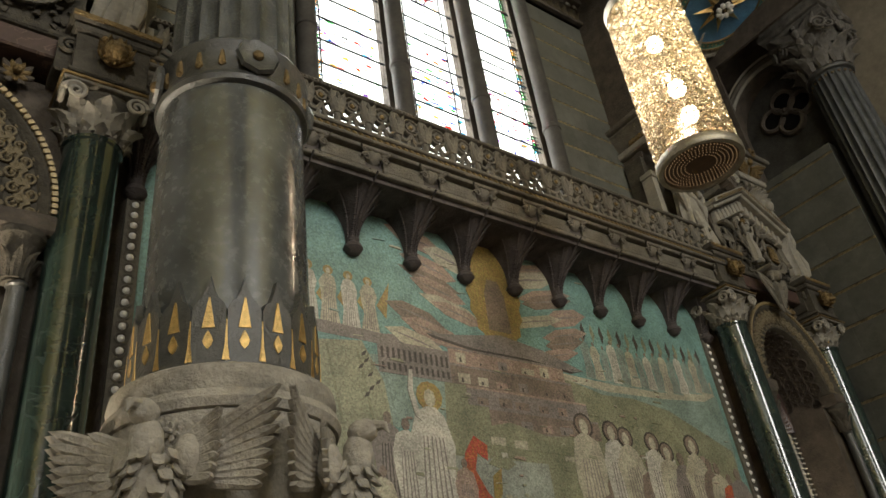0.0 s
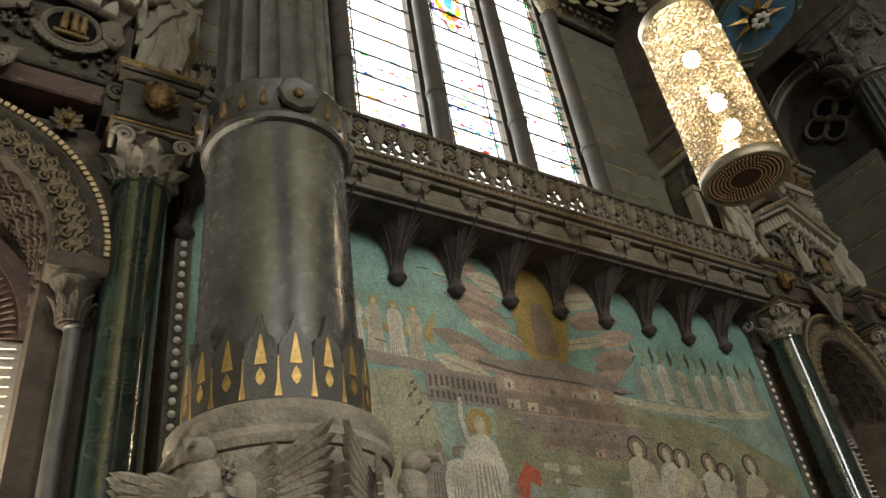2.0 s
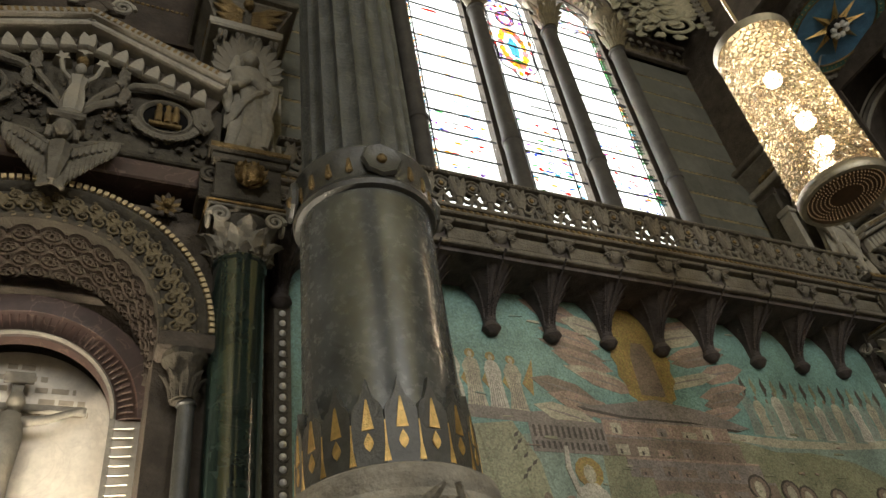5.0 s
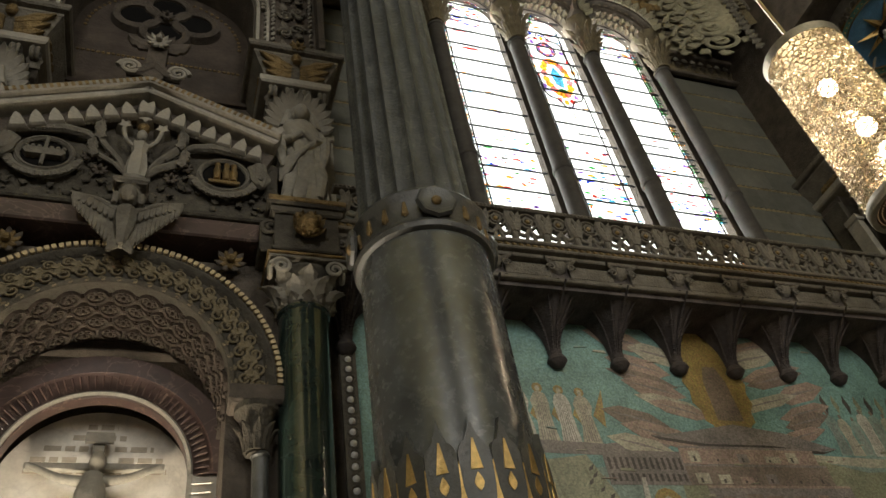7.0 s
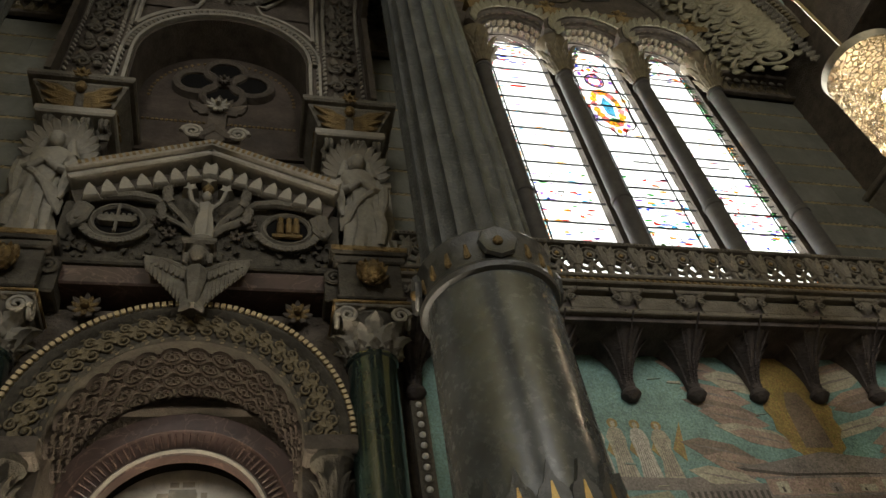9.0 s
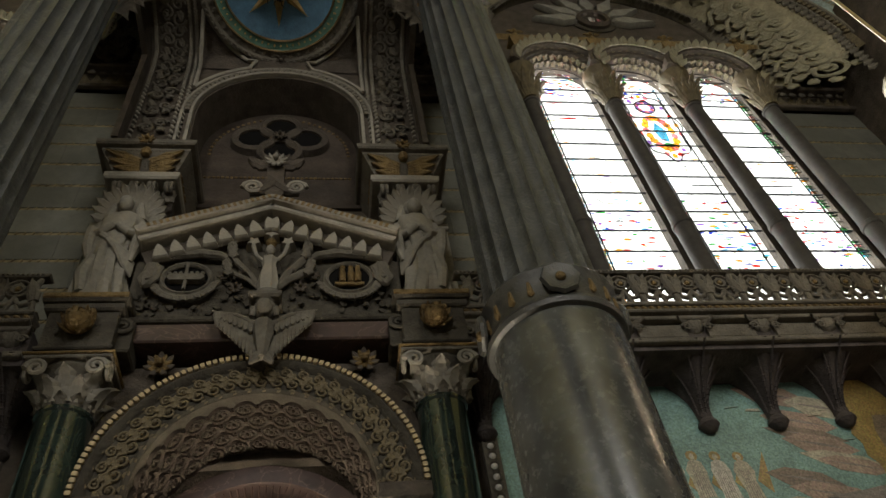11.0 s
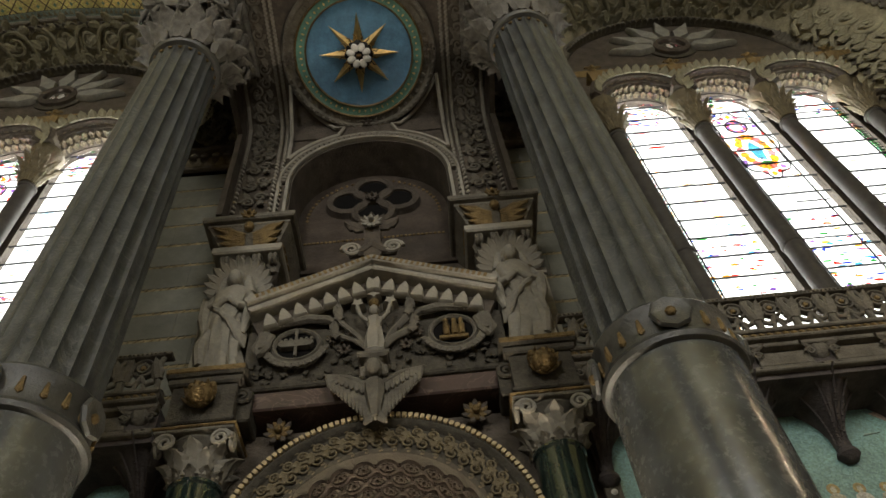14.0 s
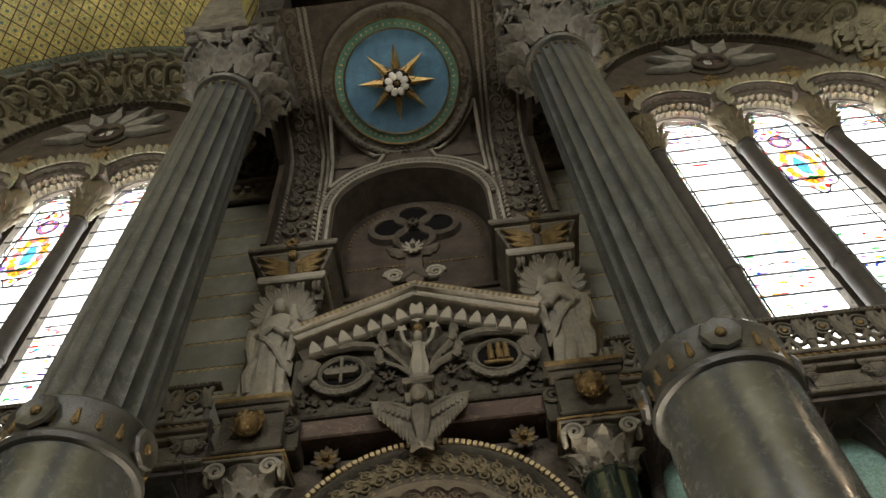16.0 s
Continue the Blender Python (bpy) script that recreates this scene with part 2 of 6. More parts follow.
        for j in range(rings - 1):
            f += [(j * k + i, j * k + (i + 1) % k, (j + 1) * k + (i + 1) % k, (j + 1) * k + i) for i in range(k)]
        return self.add(v, f, m)

    def ball(self, c, r, n=12, m=None):
        r = r if isinstance(r, (list, tuple)) else (r, r, r)
        h = n // 2
        v, f = [(c[0], c[1], c[2] - r[2])], []
        for j in range(1, h):
            a = math.pi * j / h - math.pi / 2
            for i in range(n):
                b = 2 * math.pi * i / n
                v.append((c[0] + r[0] * math.cos(a) * math.cos(b), c[1] + r[1] * math.cos(a) * math.sin(b), c[2] + r[2] * math.sin(a)))
        v.append((c[0], c[1], c[2] + r[2]))
        for i in range(n):
            i2 = (i + 1) % n
            f.append((0, 1 + i2, 1 + i))
            for j in range(h - 2):
                f.append((1 + j * n + i, 1 + j * n + i2, 1 + (j + 1) * n + i2, 1 + (j + 1) * n + i))
            f.append((1 + (h - 2) * n + i, 1 + (h - 2) * n + i2, len(v) - 1))
        return self.add(v, f, m)

    def leaf(self, m, length, width, curl=0.5, lobes=3, thick=0.012):
        """A carved leaf that grows up z, faces -y and curls forward at its tip."""
        rows, cols = 9, 5
        top, low = [], []
        for i in range(rows):
            s = i / (rows - 1)
            bend = curl * s ** 2.2
            z = length * (s - 0.35 * abs(curl) * s ** 3)
            y = -length * bend * 0.55
            half = width * 0.5 * (math.sin(math.pi * min(1, 0.18 + 0.82 * s)) ** 0.7 + 0.03) * (1 + 0.16 * math.cos(2 * math.pi * lobes * s))
            for j in range(cols):
                q = j / (cols - 1) * 2 - 1
                ridge = 0.12 * width * (1 - abs(q)) - 0.05 * width * math.cos(q * math.pi * 2)
                top.append((q * half, y - ridge - thick, z))
                low.append((q * half, y + thick, z))
        k = rows * cols
        f = []
        for i in range(rows - 1):
            for j in range(cols - 1):
                a = i * cols + j
                f.append((a, a + 1, a + cols + 1, a + cols))
                f.append((k + a, k + a + cols, k + a + cols + 1, k + a + 1))
            f.append((i * cols, i * cols + cols, k + i * cols + cols, k + i * cols))
            b = i * cols + cols - 1
            f.append((b, k + b, k + b + cols, b + cols))
        f.append(tuple(range(cols - 1, -1, -1)) + tuple(k + j for j in range(cols)))
        e = (rows - 1) * cols
        f.append(tuple(e + j for j in range(cols)) + tuple(k + e + j for j in range(cols - 1, -1, -1)))
        return self.add(top + low, f, m)

    def spiral(self, m, r, turns=1.75, thick=0.02, hand=1, steps=22, y=0.0):
        """A volute in the xz plane."""
        pts, rs = [], []
        for i in range(steps):
            s = i / (steps - 1)
            a = 2 * math.pi * turns * s
            q = r * (1 - 0.85 * s)
            pts.append((hand * q * math.cos(a), y - 0.3 * thick * s, q * math.sin(a)))
            rs.append(thick * (1 - 0.45 * s))
        return self.tube(pts, rs, 6, m)

    def rosette(self, m, r, petals=8, depth=0.03):
        """A flower in the xz plane, facing -y."""
        for i in range(petals):
            self.leaf(m @ pose(0, 0, 0, 0, 360 * i / petals, 0), r, r * 2.4 / petals * 1.3, 0.35, 1, depth * 0.2)
        return self.ball((0, -depth, 0), (r * 0.24, depth, r * 0.24), 8, m)


def mesh_of(name, shape, mat, smooth=38):
    me = bpy.data.meshes.new(name)
    me.from_pydata([tuple(p) for p in shape.v], [], shape.f)
    bm = bmesh.new()
    bm.from_mesh(me)
    bmesh.ops.recalc_face_normals(bm, faces=bm.faces)
    bm.to_mesh(me)
    bm.free()
    me.materials.append(mat)
    if smooth:
        me.shade_smooth()
        me.set_sharp_from_angle(angle=radians(smooth))
    return me


def part(name, shape, mat, parent=None, label="", m=None, smooth=38):
    """One mesh object from a Shape (or a shared mesh), under its thing."""
    me = shape if isinstance(shape, bpy.types.Mesh) else mesh_of(name, shape, mat, smooth)
    ob = new(name, me)
    if parent:
        ob.parent = parent
    if m is not None:
        ob.matrix_basis = m
    if label:
        tagged(ob, label)
    return ob


def thing(name, label, category, group="", m=None, kind=""):
    ob = new(name)
    if m is not None:
        ob.matrix_basis = m
    return tagged(ob, label, category, group, kind)


def solid(name, shape, mat, label, category="", kind="structure", smooth=38):
    return tagged(part(name, shape, mat, None, "", None, smooth), label, category, "", kind)


def arc_pts(r, a0, a1, n):
    return [(r * math.sin(radians(a0 + (a1 - a0) * i / n)), r * math.cos(radians(a0 + (a1 - a0) * i / n))) for i in range(n + 1)]

# ---- the shell of the nave ----
X0, X1 = -16.2, 16.4
solid("floor", Shape().box(X0, X1, -16.9, 7.6, -0.3, 0.0), FLOOR, "polished brown marble floor of the nave", "floor")
solid("wall_west", Shape().box(X0 - 0.6, X0, -16.9, 8.2, -0.3, 21.0), PLASTER, "plain ochre end wall of the nave", "wall")
solid("wall_east", Shape().box(X1, X1 + 0.6, -16.9, 8.2, -0.3, 21.0), PLASTER, "plain ochre end wall of the nave", "wall")
w = Shape().box(X0, X1, -17.5, -16.9, -0.3, 8.8).box(X0, X1, -17.5, -16.9, 17.2, 21.0)
cuts = [BAY - SPAN, BAY]
edge = X0
for c in cuts:
    w.box(edge, c - 2.4, -17.5, -16.9, 8.8, 17.2)
    edge = c + 2.4
w.box(edge, X1, -17.5, -16.9, 8.8, 17.2)
solid("wall_south", w, PLASTER, "ochre nave wall with tall window openings", "wall")

SILL, SPRING, LR = 8.6, 15.25, 0.66
TOP_Z = 19.85


def window_wall(i, bx):
    """The wall of one bay above the gallery, with three lancet openings and a small rose."""
    s = Shape()
    y0, y1 = Y_WIN, Y_WIN + 0.16
    h = SPAN / 2
    s.box(bx - h, bx + h, y0, y1, 7.3, SILL)
    for a, b in ((-h, LANCETS[0] - LR), (LANCETS[0] + LR, LANCETS[1] - LR), (LANCETS[1] + LR, LANCETS[2] - LR), (LANCETS[2] + LR, h)):
        s.box(bx + a, bx + b, y0, y1, SILL, SPRING)
    for c in LANCETS:
        arc = [(bx + c + x, SPRING + z) for x, z in arc_pts(LR, -90, 90, 16)]
        s.prism(arc + [(bx + c + 0.81, SPRING), (bx + c + 0.81, 16.2), (bx + c - 0.81, 16.2), (bx + c - 0.81, SPRING)], y0, y1)
    s.box(bx - h, bx + LANCETS[0] - 0.81, y0, y1, SPRING, 16.2)
    s.box(bx + LANCETS[2] + 0.81, bx + h, y0, y1, SPRING, 16.2)
    s.box(bx - h, bx - 0.35, y0, y1, 16.2, 21.0)
    s.box(bx + 0.35, bx + h, y0, y1, 16.2, 21.0)
    s.box(bx - 0.35, bx + 0.35, y0, y1, 16.2, 18.0)
    s.box(bx - 0.35, bx + 0.35, y0, y1, 18.7, 21.0)
    solid("wall_north_%d" % i, s, BROWN, "brown stone upper nave wall pierced by lancet windows", "wall")


for i, bx in enumerate(BAYS):
    window_wall(i + 1, bx)
# walls beyond the bays, with their shadow given by the dark colour
solid("wall_north_3", Shape().box(BAY + SPAN / 2, X1, Y_WIN, Y_WIN + 0.7, -0.3, 21.0), SHADOW_STONE, "stone wall of the further bay, coloured dark as in shade", "wall")
solid("wall_north_4", Shape().box(X0, BAYS[0] - SPAN / 2, Y_WIN, Y_WIN + 0.7, -0.3, 21.0), SHADOW_STONE, "stone wall of the further bay, coloured dark as in shade", "wall")

# lower wall behind the mosaics, the gallery floor on it
for i, bx in enumerate(BAYS):
    solid("wall_lower_%d" % (i + 1), Shape().box(bx - 5.35, bx + 5.35, Y_MOS, Y_MOS + 0.7, -0.3, 7.3), BROWN, "brown stone lower nave wall behind the mosaic", "wall")


def loft(bx, stops, n=48, leg=14.9):
    """A surface swept between arches, each stop (y, radius, centre height); legs run down to leg."""
    s = Shape()
    cols = n + 3
    for y, r, zc in stops:
        s.v.append((bx - r, y, leg))
        s.v.extend([(bx + x, y, zc + z) for x, z in arc_pts(r, -90, 90, n)])
        s.v.append((bx + r, y, leg))
    for j in range(len(stops) - 1):
        for i in range(cols - 1):
            a = j * cols + i
            s.f.append((a, a + 1, a + cols + 1, a + cols))
    return s


def stop(u):
    """From the arch round the window head (0) to the edge of the vault (1)."""
    return (6.97 - 1.5 * u, 2.75 + 1.95 * u, 17.1 - 2.0 * u)


VAULT = mosaic("gold_lozenge_mosaic", (0.6, 0.52, 0.2), 0.5, 30)
# lozenge lines and dots of the vault's mosaic
vn, vl = VAULT.node_tree.nodes, VAULT.node_tree.links
vco = vn.new("ShaderNodeTexCoord").outputs["Object"]
waves = []
for ang in (40, -40):
    mp = vn.new("ShaderNodeMapping")
    mp.inputs["Rotation"].default_value = (0, 0, radians(ang))
    wv = vn.new("ShaderNodeTexWave")
    wv.inputs["Scale"].default_value = 1.1
    vl.new(vco, mp.inputs["Vector"])
    vl.new(mp.outputs[0], wv.inputs["Vector"])
    waves.append(wv.outputs["Fac"])
mxm = vn.new("ShaderNodeMath")
mxm.operation = "MAXIMUM"
vl.new(waves[0], mxm.inputs[0])
vl.new(waves[1], mxm.inputs[1])
rl = vn.new("ShaderNodeValToRGB")
rl.color_ramp.elements[0].position, rl.color_ramp.elements[1].position = 0.965, 0.99
vl.new(mxm.outputs[0], rl.inputs["Fac"])
mnm = vn.new("ShaderNodeMath")
mnm.operation = "MAXIMUM"
vl.new(waves[0], mnm.inputs[0])
vl.new(waves[1], mnm.inputs[1])
rd = vn.new("ShaderNodeValToRGB")
rd.color_ramp.elements[0].position, rd.color_ramp.elements[1].position = 0.1, 0.14
rd.color_ramp.elements[0].color, rd.color_ramp.elements[1].color = (1, 1, 1, 1), (0, 0, 0, 1)
vl.new(mnm.outputs[0], rd.inputs["Fac"])
pb = vn["Principled BSDF"]
src = pb.inputs["Base Color"].links[0].from_socket
m1 = vn.new("ShaderNodeMixRGB")
m1.inputs[2].default_value = (0.07, 0.05, 0.03, 1)
vl.new(rl.outputs[0], m1.inputs[0])
vl.new(src, m1.inputs[1])
m2 = vn.new("ShaderNodeMixRGB")
m2.inputs[2].default_value = (0.12, 0.2, 0.16, 1)
vl.new(rd.outputs[0], m2.inputs[0])
vl.new(m1.outputs[0], m2.inputs[1])
vl.new(m2.outputs[0], pb.inputs["Base Color"])

ARCH_BED = material("olive_arch_stone", (0.3, 0.27, 0.185), 0.7, var=0.3, scale=3, bump=0.4, bump_scale=25, stain=(0.09, 0.075, 0.05))
BLUE_BAND = mosaic("blue_grey_band_mosaic", (0.2, 0.25, 0.23), 0.5, 40)
for i, bx in enumerate(BAYS):
    solid("ceiling_vault_%d" % (i + 1), loft(bx, [(5.43, 4.735, 15.06), (-16.95, 4.75, 15.05)], 48, 14.2), VAULT, "gold mosaic barrel vault with lozenges and small flowers", "vault", smooth=60)
for i, bx in enumerate(BAYS):
    for name, u0, u1, mat, lab in (("trim_scroll_%d", 0.1, 0.78, ARCH_BED, "brown stone arch soffit"), ("trim_blue_%d", 0.88, 1.02, BLUE_BAND, "blue-grey mosaic band along the arch")):
        solid(name % (i + 1), loft(bx, [stop(u0 + (u1 - u0) * k / 4) for k in range(5)]), mat, lab, "arch", smooth=60)
for i, px in enumerate((AXIS, AXIS + SPAN)):
    solid("ceiling_rib_%d" % (i + 1), Shape().box(px - 2.25, px + 2.25, -16.9, 3.6, 16.3, 20.5).box(px - 2.25, px + 2.25, 3.6, 7.0, 17.0, 20.5), BROWN, "brown stone rib between the vault bays", "vault rib")
solid("ceiling_roof", Shape().box(X0, X1, -16.9, 7.0, 20.2, 20.6), BROWN, "stone roof over the vault", "ceiling")

# ---- great columns ----
CAPITAL = material("grey_capital_stone", (0.15, 0.138, 0.118), 0.7, var=0.4, scale=5, bump=0.5, bump_scale=30, stain=(0.06, 0.054, 0.045))


def great_column():
    col = thing("column", "grey-green marble column with fluted upper shaft and gilded collar", "column", "great nave columns")
    part("pedestal", Shape().box(-0.85, 0.85, -0.85, 0.85, 0, 0.25, b=0.03).box(-0.72, 0.72, -0.72, 0.72, 0.25, 1.9, b=0.03).box(-0.82, 0.82, -0.82, 0.82, 1.9, 2.1, b=0.04), STONE, col)
    part("base_drum", Shape().lathe([(0.62, 2.1), (0.6, 2.2), (0.55, 2.35), (0.57, 2.7), (0.64, 2.98), (0.69, 3.14), (0.69, 3.21)], 48), BASE_STONE, col)
    part("base_ring", Shape().lathe([(0.6, 3.2), (0.71, 3.22), (0.73, 3.27), (0.715, 3.32), (0.68, 3.335), (0.69, 3.36), (0.705, 3.41), (0.695, 3.47), (0.65, 3.5), (0.58, 3.51)], 64), BASE_STONE, col, "pale limestone torus ring")
    part("lower_shaft", Shape().lathe([(0.6, 3.43), (0.605, 3.5), (0.585, 3.6), (0.57, 3.75), (0.56, 3.95), (0.555, 4.3), (0.548, 5.2), (0.545, 5.8)], 72), MARBLE, col, "polished grey-green marble shaft")
    # pointed collar at the foot of the shaft, with gilt spears and drops
    s = Shape()
    for k in range(18):
        a = 20 * k + 8.3
        poly = [(-0.106, -0.07), (0.106, -0.07), (0.105, 0.36), (0.08, 0.42), (0.05, 0.44), (0.02, 0.52), (0, 0.6), (-0.02, 0.52), (-0.05, 0.44), (-0.08, 0.42), (-0.105, 0.36)]
        s.prism([(x, z + 3.5) for x, z in poly], -0.603, -0.53, pose(0, 0, 0, 0, 0, a), inset=0.03)
    part("pointed_collar", s, COLLAR, col, "dark carved collar with raised points")
    tri = mesh_of("gilt_spear", Shape().prism([(-0.038, 0), (0.038, 0), (0.005, 0.2), (-0.005, 0.2)], -0.014, 0.02), GOLD)
    drop = mesh_of("gilt_drop", Shape().prism([(x * 0.03, z * 0.048) for x, z in ((0, -1.1), (0.7, -0.6), (1, 0), (0.7, 0.6), (0, 1.4), (-0.7, 0.6), (-1, 0), (-0.7, -0.6))], -0.014, 0.02), GOLD)
    slit = mesh_of("gilt_blade", Shape().prism([(-0.022, 0), (0.022, 0), (0.008, 0.1), (0.003, 0.26), (-0.003, 0.26), (-0.008, 0.1)], -0.02, 0.02), GOLD)
    for k in range(18):
        a = 20 * k + 8.3
        part("gilt_spear", tri, GOLD, col, "", pose(0, 0, 0, 0, 0, a) @ pose(0, -0.596, 3.74))
        part("gilt_drop", drop, GOLD, col, "", pose(0, 0, 0, 0, 0, a) @ pose(0, -0.596, 3.655))
        part("gilt_blade", slit, GOLD, col, "", pose(0, 0, 0, 0, 0, a + 10) @ pose(0, -0.594, 3.53))
    part("collar_ring", Shape().lathe([(0.54, 5.76), (0.585, 5.78), (0.6, 5.82), (0.585, 5.86), (0.56, 5.88), (0.555, 5.92), (0.56, 6.08), (0.585, 6.13), (0.6, 6.17), (0.585, 6.2), (0.5, 6.21)], 72), COLLAR, col, "dark moulded collar ring")
    dart = mesh_of("gilt_dart", Shape().prism([(-0.03, -0.05), (0.0, -0.075), (0.03, -0.05), (0.012, 0.085), (-0.012, 0.085)], -0.02, 0.01, inset=0.3), OLD_GOLD)
    for k in range(20):
        part("gilt_dart", dart, OLD_GOLD, col, "", pose(0, 0, 0, 0, 0, 18 * k + 5) @ pose(0, -0.562, 6.0))
    disc = Shape().lathe([(0.02, 0.0), (0.09, 0.02), (0.15, 0.02), (0.165, 0.045), (0.15, 0.075), (0.12, 0.06), (0.06, 0.055), (0.02, 0.05)], 24, pose(0, -0.56, 5.96, 90), fn=lambda a, z: 1 + 0.05 * math.cos(8 * a))
    dm = mesh_of("disc", disc, COLLAR)
    bm_ = mesh_of("boss", Shape().ball((0, -0.625, 5.96), (0.045, 0.035, 0.045), 10), OLD_GOLD)
    for k in range(4):
        d = part("disc", dm, COLLAR, col, "dark flower disc with gilt boss", pose(0, 0, 0, 0, 0, 90 * k - 5.5) @ pose(0, 0, 0.05))
        part("boss", bm_, OLD_GOLD, d)
    fl = lambda a, z: 1 - 0.085 * abs(math.sin(10 * a)) ** 0.55 * (1 if 6.3 < z < 12.85 else 0.4) + 0.03
    prof = [(0.5, 6.15)] + [(0.5 - 0.045 * (z - 6.3) / 6.6, z) for z in (6.25, 6.4, 8.0, 9.5, 11.0, 12.0, 12.75)] + [(0.46, 12.88), (0.44, 12.98)]
    part("fluted_shaft", Shape().lathe(prof, 160, fn=fl), FLUTED, col, "dull grey fluted marble shaft", smooth=50)
    tip = mesh_of("gilt_tip", Shape().ball((0, -0.47, 12.98), (0.035, 0.02, 0.025), 8), OLD_GOLD)
    for k in range(20):
        part("gilt_tip", tip, GOLD, col, "", pose(0, 0, 0, 0, 0, 18 * k + 9))
    part("neck_ring", Shape().lathe([(0.45, 13.08), (0.52, 13.1), (0.545, 13.15), (0.52, 13.2), (0.47, 13.21)], 48), COLLAR, col)
    # leafy capital
    part("capital_bell", Shape().lathe([(0.46, 13.2), (0.47, 13.5), (0.52, 13.85), (0.66, 14.15), (0.78, 14.25), (0.78, 14.3)], 40), CAPITAL, col)
    low = mesh_of("capital_leaf", Shape().leaf(Matrix(), 0.6, 0.3, 0.85, 5, 0.02), CAPITAL)
    for k in range(10):
        part("capital_leaf", low, CAPITAL, col, "", pose(0, 0, 0, 0, 0, 36 * k) @ pose(0, -0.5, 13.2, 4))
        part("capital_leaf", low, CAPITAL, col, "", pose(0, 0, 0, 0, 0, 36 * k + 18) @ pose(0, -0.54, 13.45, 12))
        part("capital_leaf", low, CAPITAL, col, "", pose(0, 0, 0, 0, 0, 36 * k) @ pose(0, -0.6, 13.75, 20) @ Matrix.Scale(0.7, 4))
    vol = mesh_of("volute", Shape().spiral(Matrix(), 0.17, 1.8, 0.035, 1).spiral(pose(0.0, 0.09, 0), 0.17, 1.8, 0.035, 1), CAPITAL)
    ang = mesh_of("spread_wings", Shape().ball((0, -0.72, 14.2), (0.1, 0.12, 0.15), 10).leaf(pose(0.05, -0.72, 14.15, 0, 62), 0.62, 0.3, 0.2, 5, 0.02).leaf(pose(-0.05, -0.72, 14.15, 0, -62), 0.62, 0.3, 0.2, 5, 0.02).leaf(pose(0, -0.74, 14.05, 0, 180), 0.25, 0.16, 0.2, 3, 0.02).ball((0, -0.78, 14.38), 0.07, 8), CAPITAL)
    for k in range(4):
        part("volute", vol, CAPITAL, col, "", pose(0, 0, 0, 0, 0, 90 * k + 45 + 8) @ pose(0, -0.82, 14.12))
        part("volute", vol, CAPITAL, col, "", pose(0, 0, 0, 0, 0, 90 * k + 45 - 8) @ pose(0, -0.82, 14.12, 0, 0, 180))
        part("spread_wings", ang, CAPITAL, col, "carved spread wings on the capital", pose(0, 0, 0, 0, 0, 90 * k))
    part("abacus", Shape().box(-0.72, 0.72, -0.72, 0.72, 14.12, 14.42, b=0.03).box(-0.82, 0.82, -0.82, 0.82, 14.42, 14.62, b=0.04).box(-0.75, 0.75, -0.75, 0.75, 14.62, 16.35, b=0.03), CAPITAL, col)
    for ob in col.children:
        if ob.name.split(".")[0] in ("gilt_tip", "neck_ring", "capital_bell", "capital_leaf", "volute", "spread_wings"):
            ob.matrix_basis = pose(0, 0, -0.16) @ ob.matrix_basis
    # carved eagles round the base
    eagle = Shape()
    eagle.ball((0, -0.78, 2.62), (0.16, 0.17, 0.3), 14).ball((0, -0.86, 2.92), (0.09, 0.1, 0.16), 12).ball((0, -0.9, 3.08), (0.075, 0.1, 0.075), 12)
    eagle.tube([(0, -0.97, 3.1), (0, -1.04, 3.09), (0, -1.06, 3.04)], [0.04, 0.025, 0.006], 8)
    for sgn in (-1, 1):
        eagle.ball((sgn * 0.17, -0.74, 2.86), (0.09, 0.08, 0.13), 10)
        for k in range(9):
            q = k / 8
            eagle.leaf(pose(0, 0, 0, 0, 0, sgn * (18 + 3 * q)) @ pose(0, -0.72 + 0.02 * q, 2.96 - 0.2 * q, 4, sgn * (66 + 40 * q), -sgn * 14), 0.52 - 0.2 * q, 0.09, 0.12, 1, 0.014)
        for k in range(7):
            q = k / 6
            eagle.leaf(pose(0, 0, 0, 0, 0, sgn * 13) @ pose(0, -0.755, 2.96 - 0.2 * q, 4, sgn * (62 + 40 * q), -sgn * 12), 0.27 - 0.08 * q, 0.08, 0.3, 1, 0.014)
        eagle.tube([(sgn * 0.08, -0.82, 2.38), (sgn * 0.09, -0.86, 2.25)], [0.06, 0.05], 8)
    for k in range(60):
        a_, b_ = 2.4 * k, 1 - 2 * (k % 15) / 15
        eagle.leaf(pose(0.15 * math.sin(a_), -0.79 - 0.15 * abs(math.cos(a_)), 2.62 + 0.26 * b_, 160, 0, math.degrees(math.atan2(math.sin(a_), abs(math.cos(a_))))), 0.09, 0.06, -0.4, 1, 0.006)
    for k in range(4):
        eagle.leaf(pose(0.05 * (k - 1.5), -0.74, 2.4, 0, 180 + 8 * (k - 1.5)), 0.34, 0.09, 0.1, 1, 0.012)
    em = mesh_of("eagle", eagle, BASE_STONE)
    gar = Shape().tube([(0.62 * math.sin(radians(a)), -0.62 * math.cos(radians(a)), 2.62 - 0.2 * math.cos(radians((a - 45) * 2))) for a in range(5, 90, 6)], 0.07, 10)
    for k in range(26):
        a = 8 + 3 * k
        gar.leaf(pose(0.66 * math.sin(radians(a)), -0.66 * math.cos(radians(a)), 2.58 - 0.2 * math.cos(radians((a - 45) * 2)), 0, 90 + (k % 5 - 2) * 30, a), 0.17, 0.08, 0.5, 2, 0.008)
    gm = mesh_of("garland", gar, BASE_STONE)
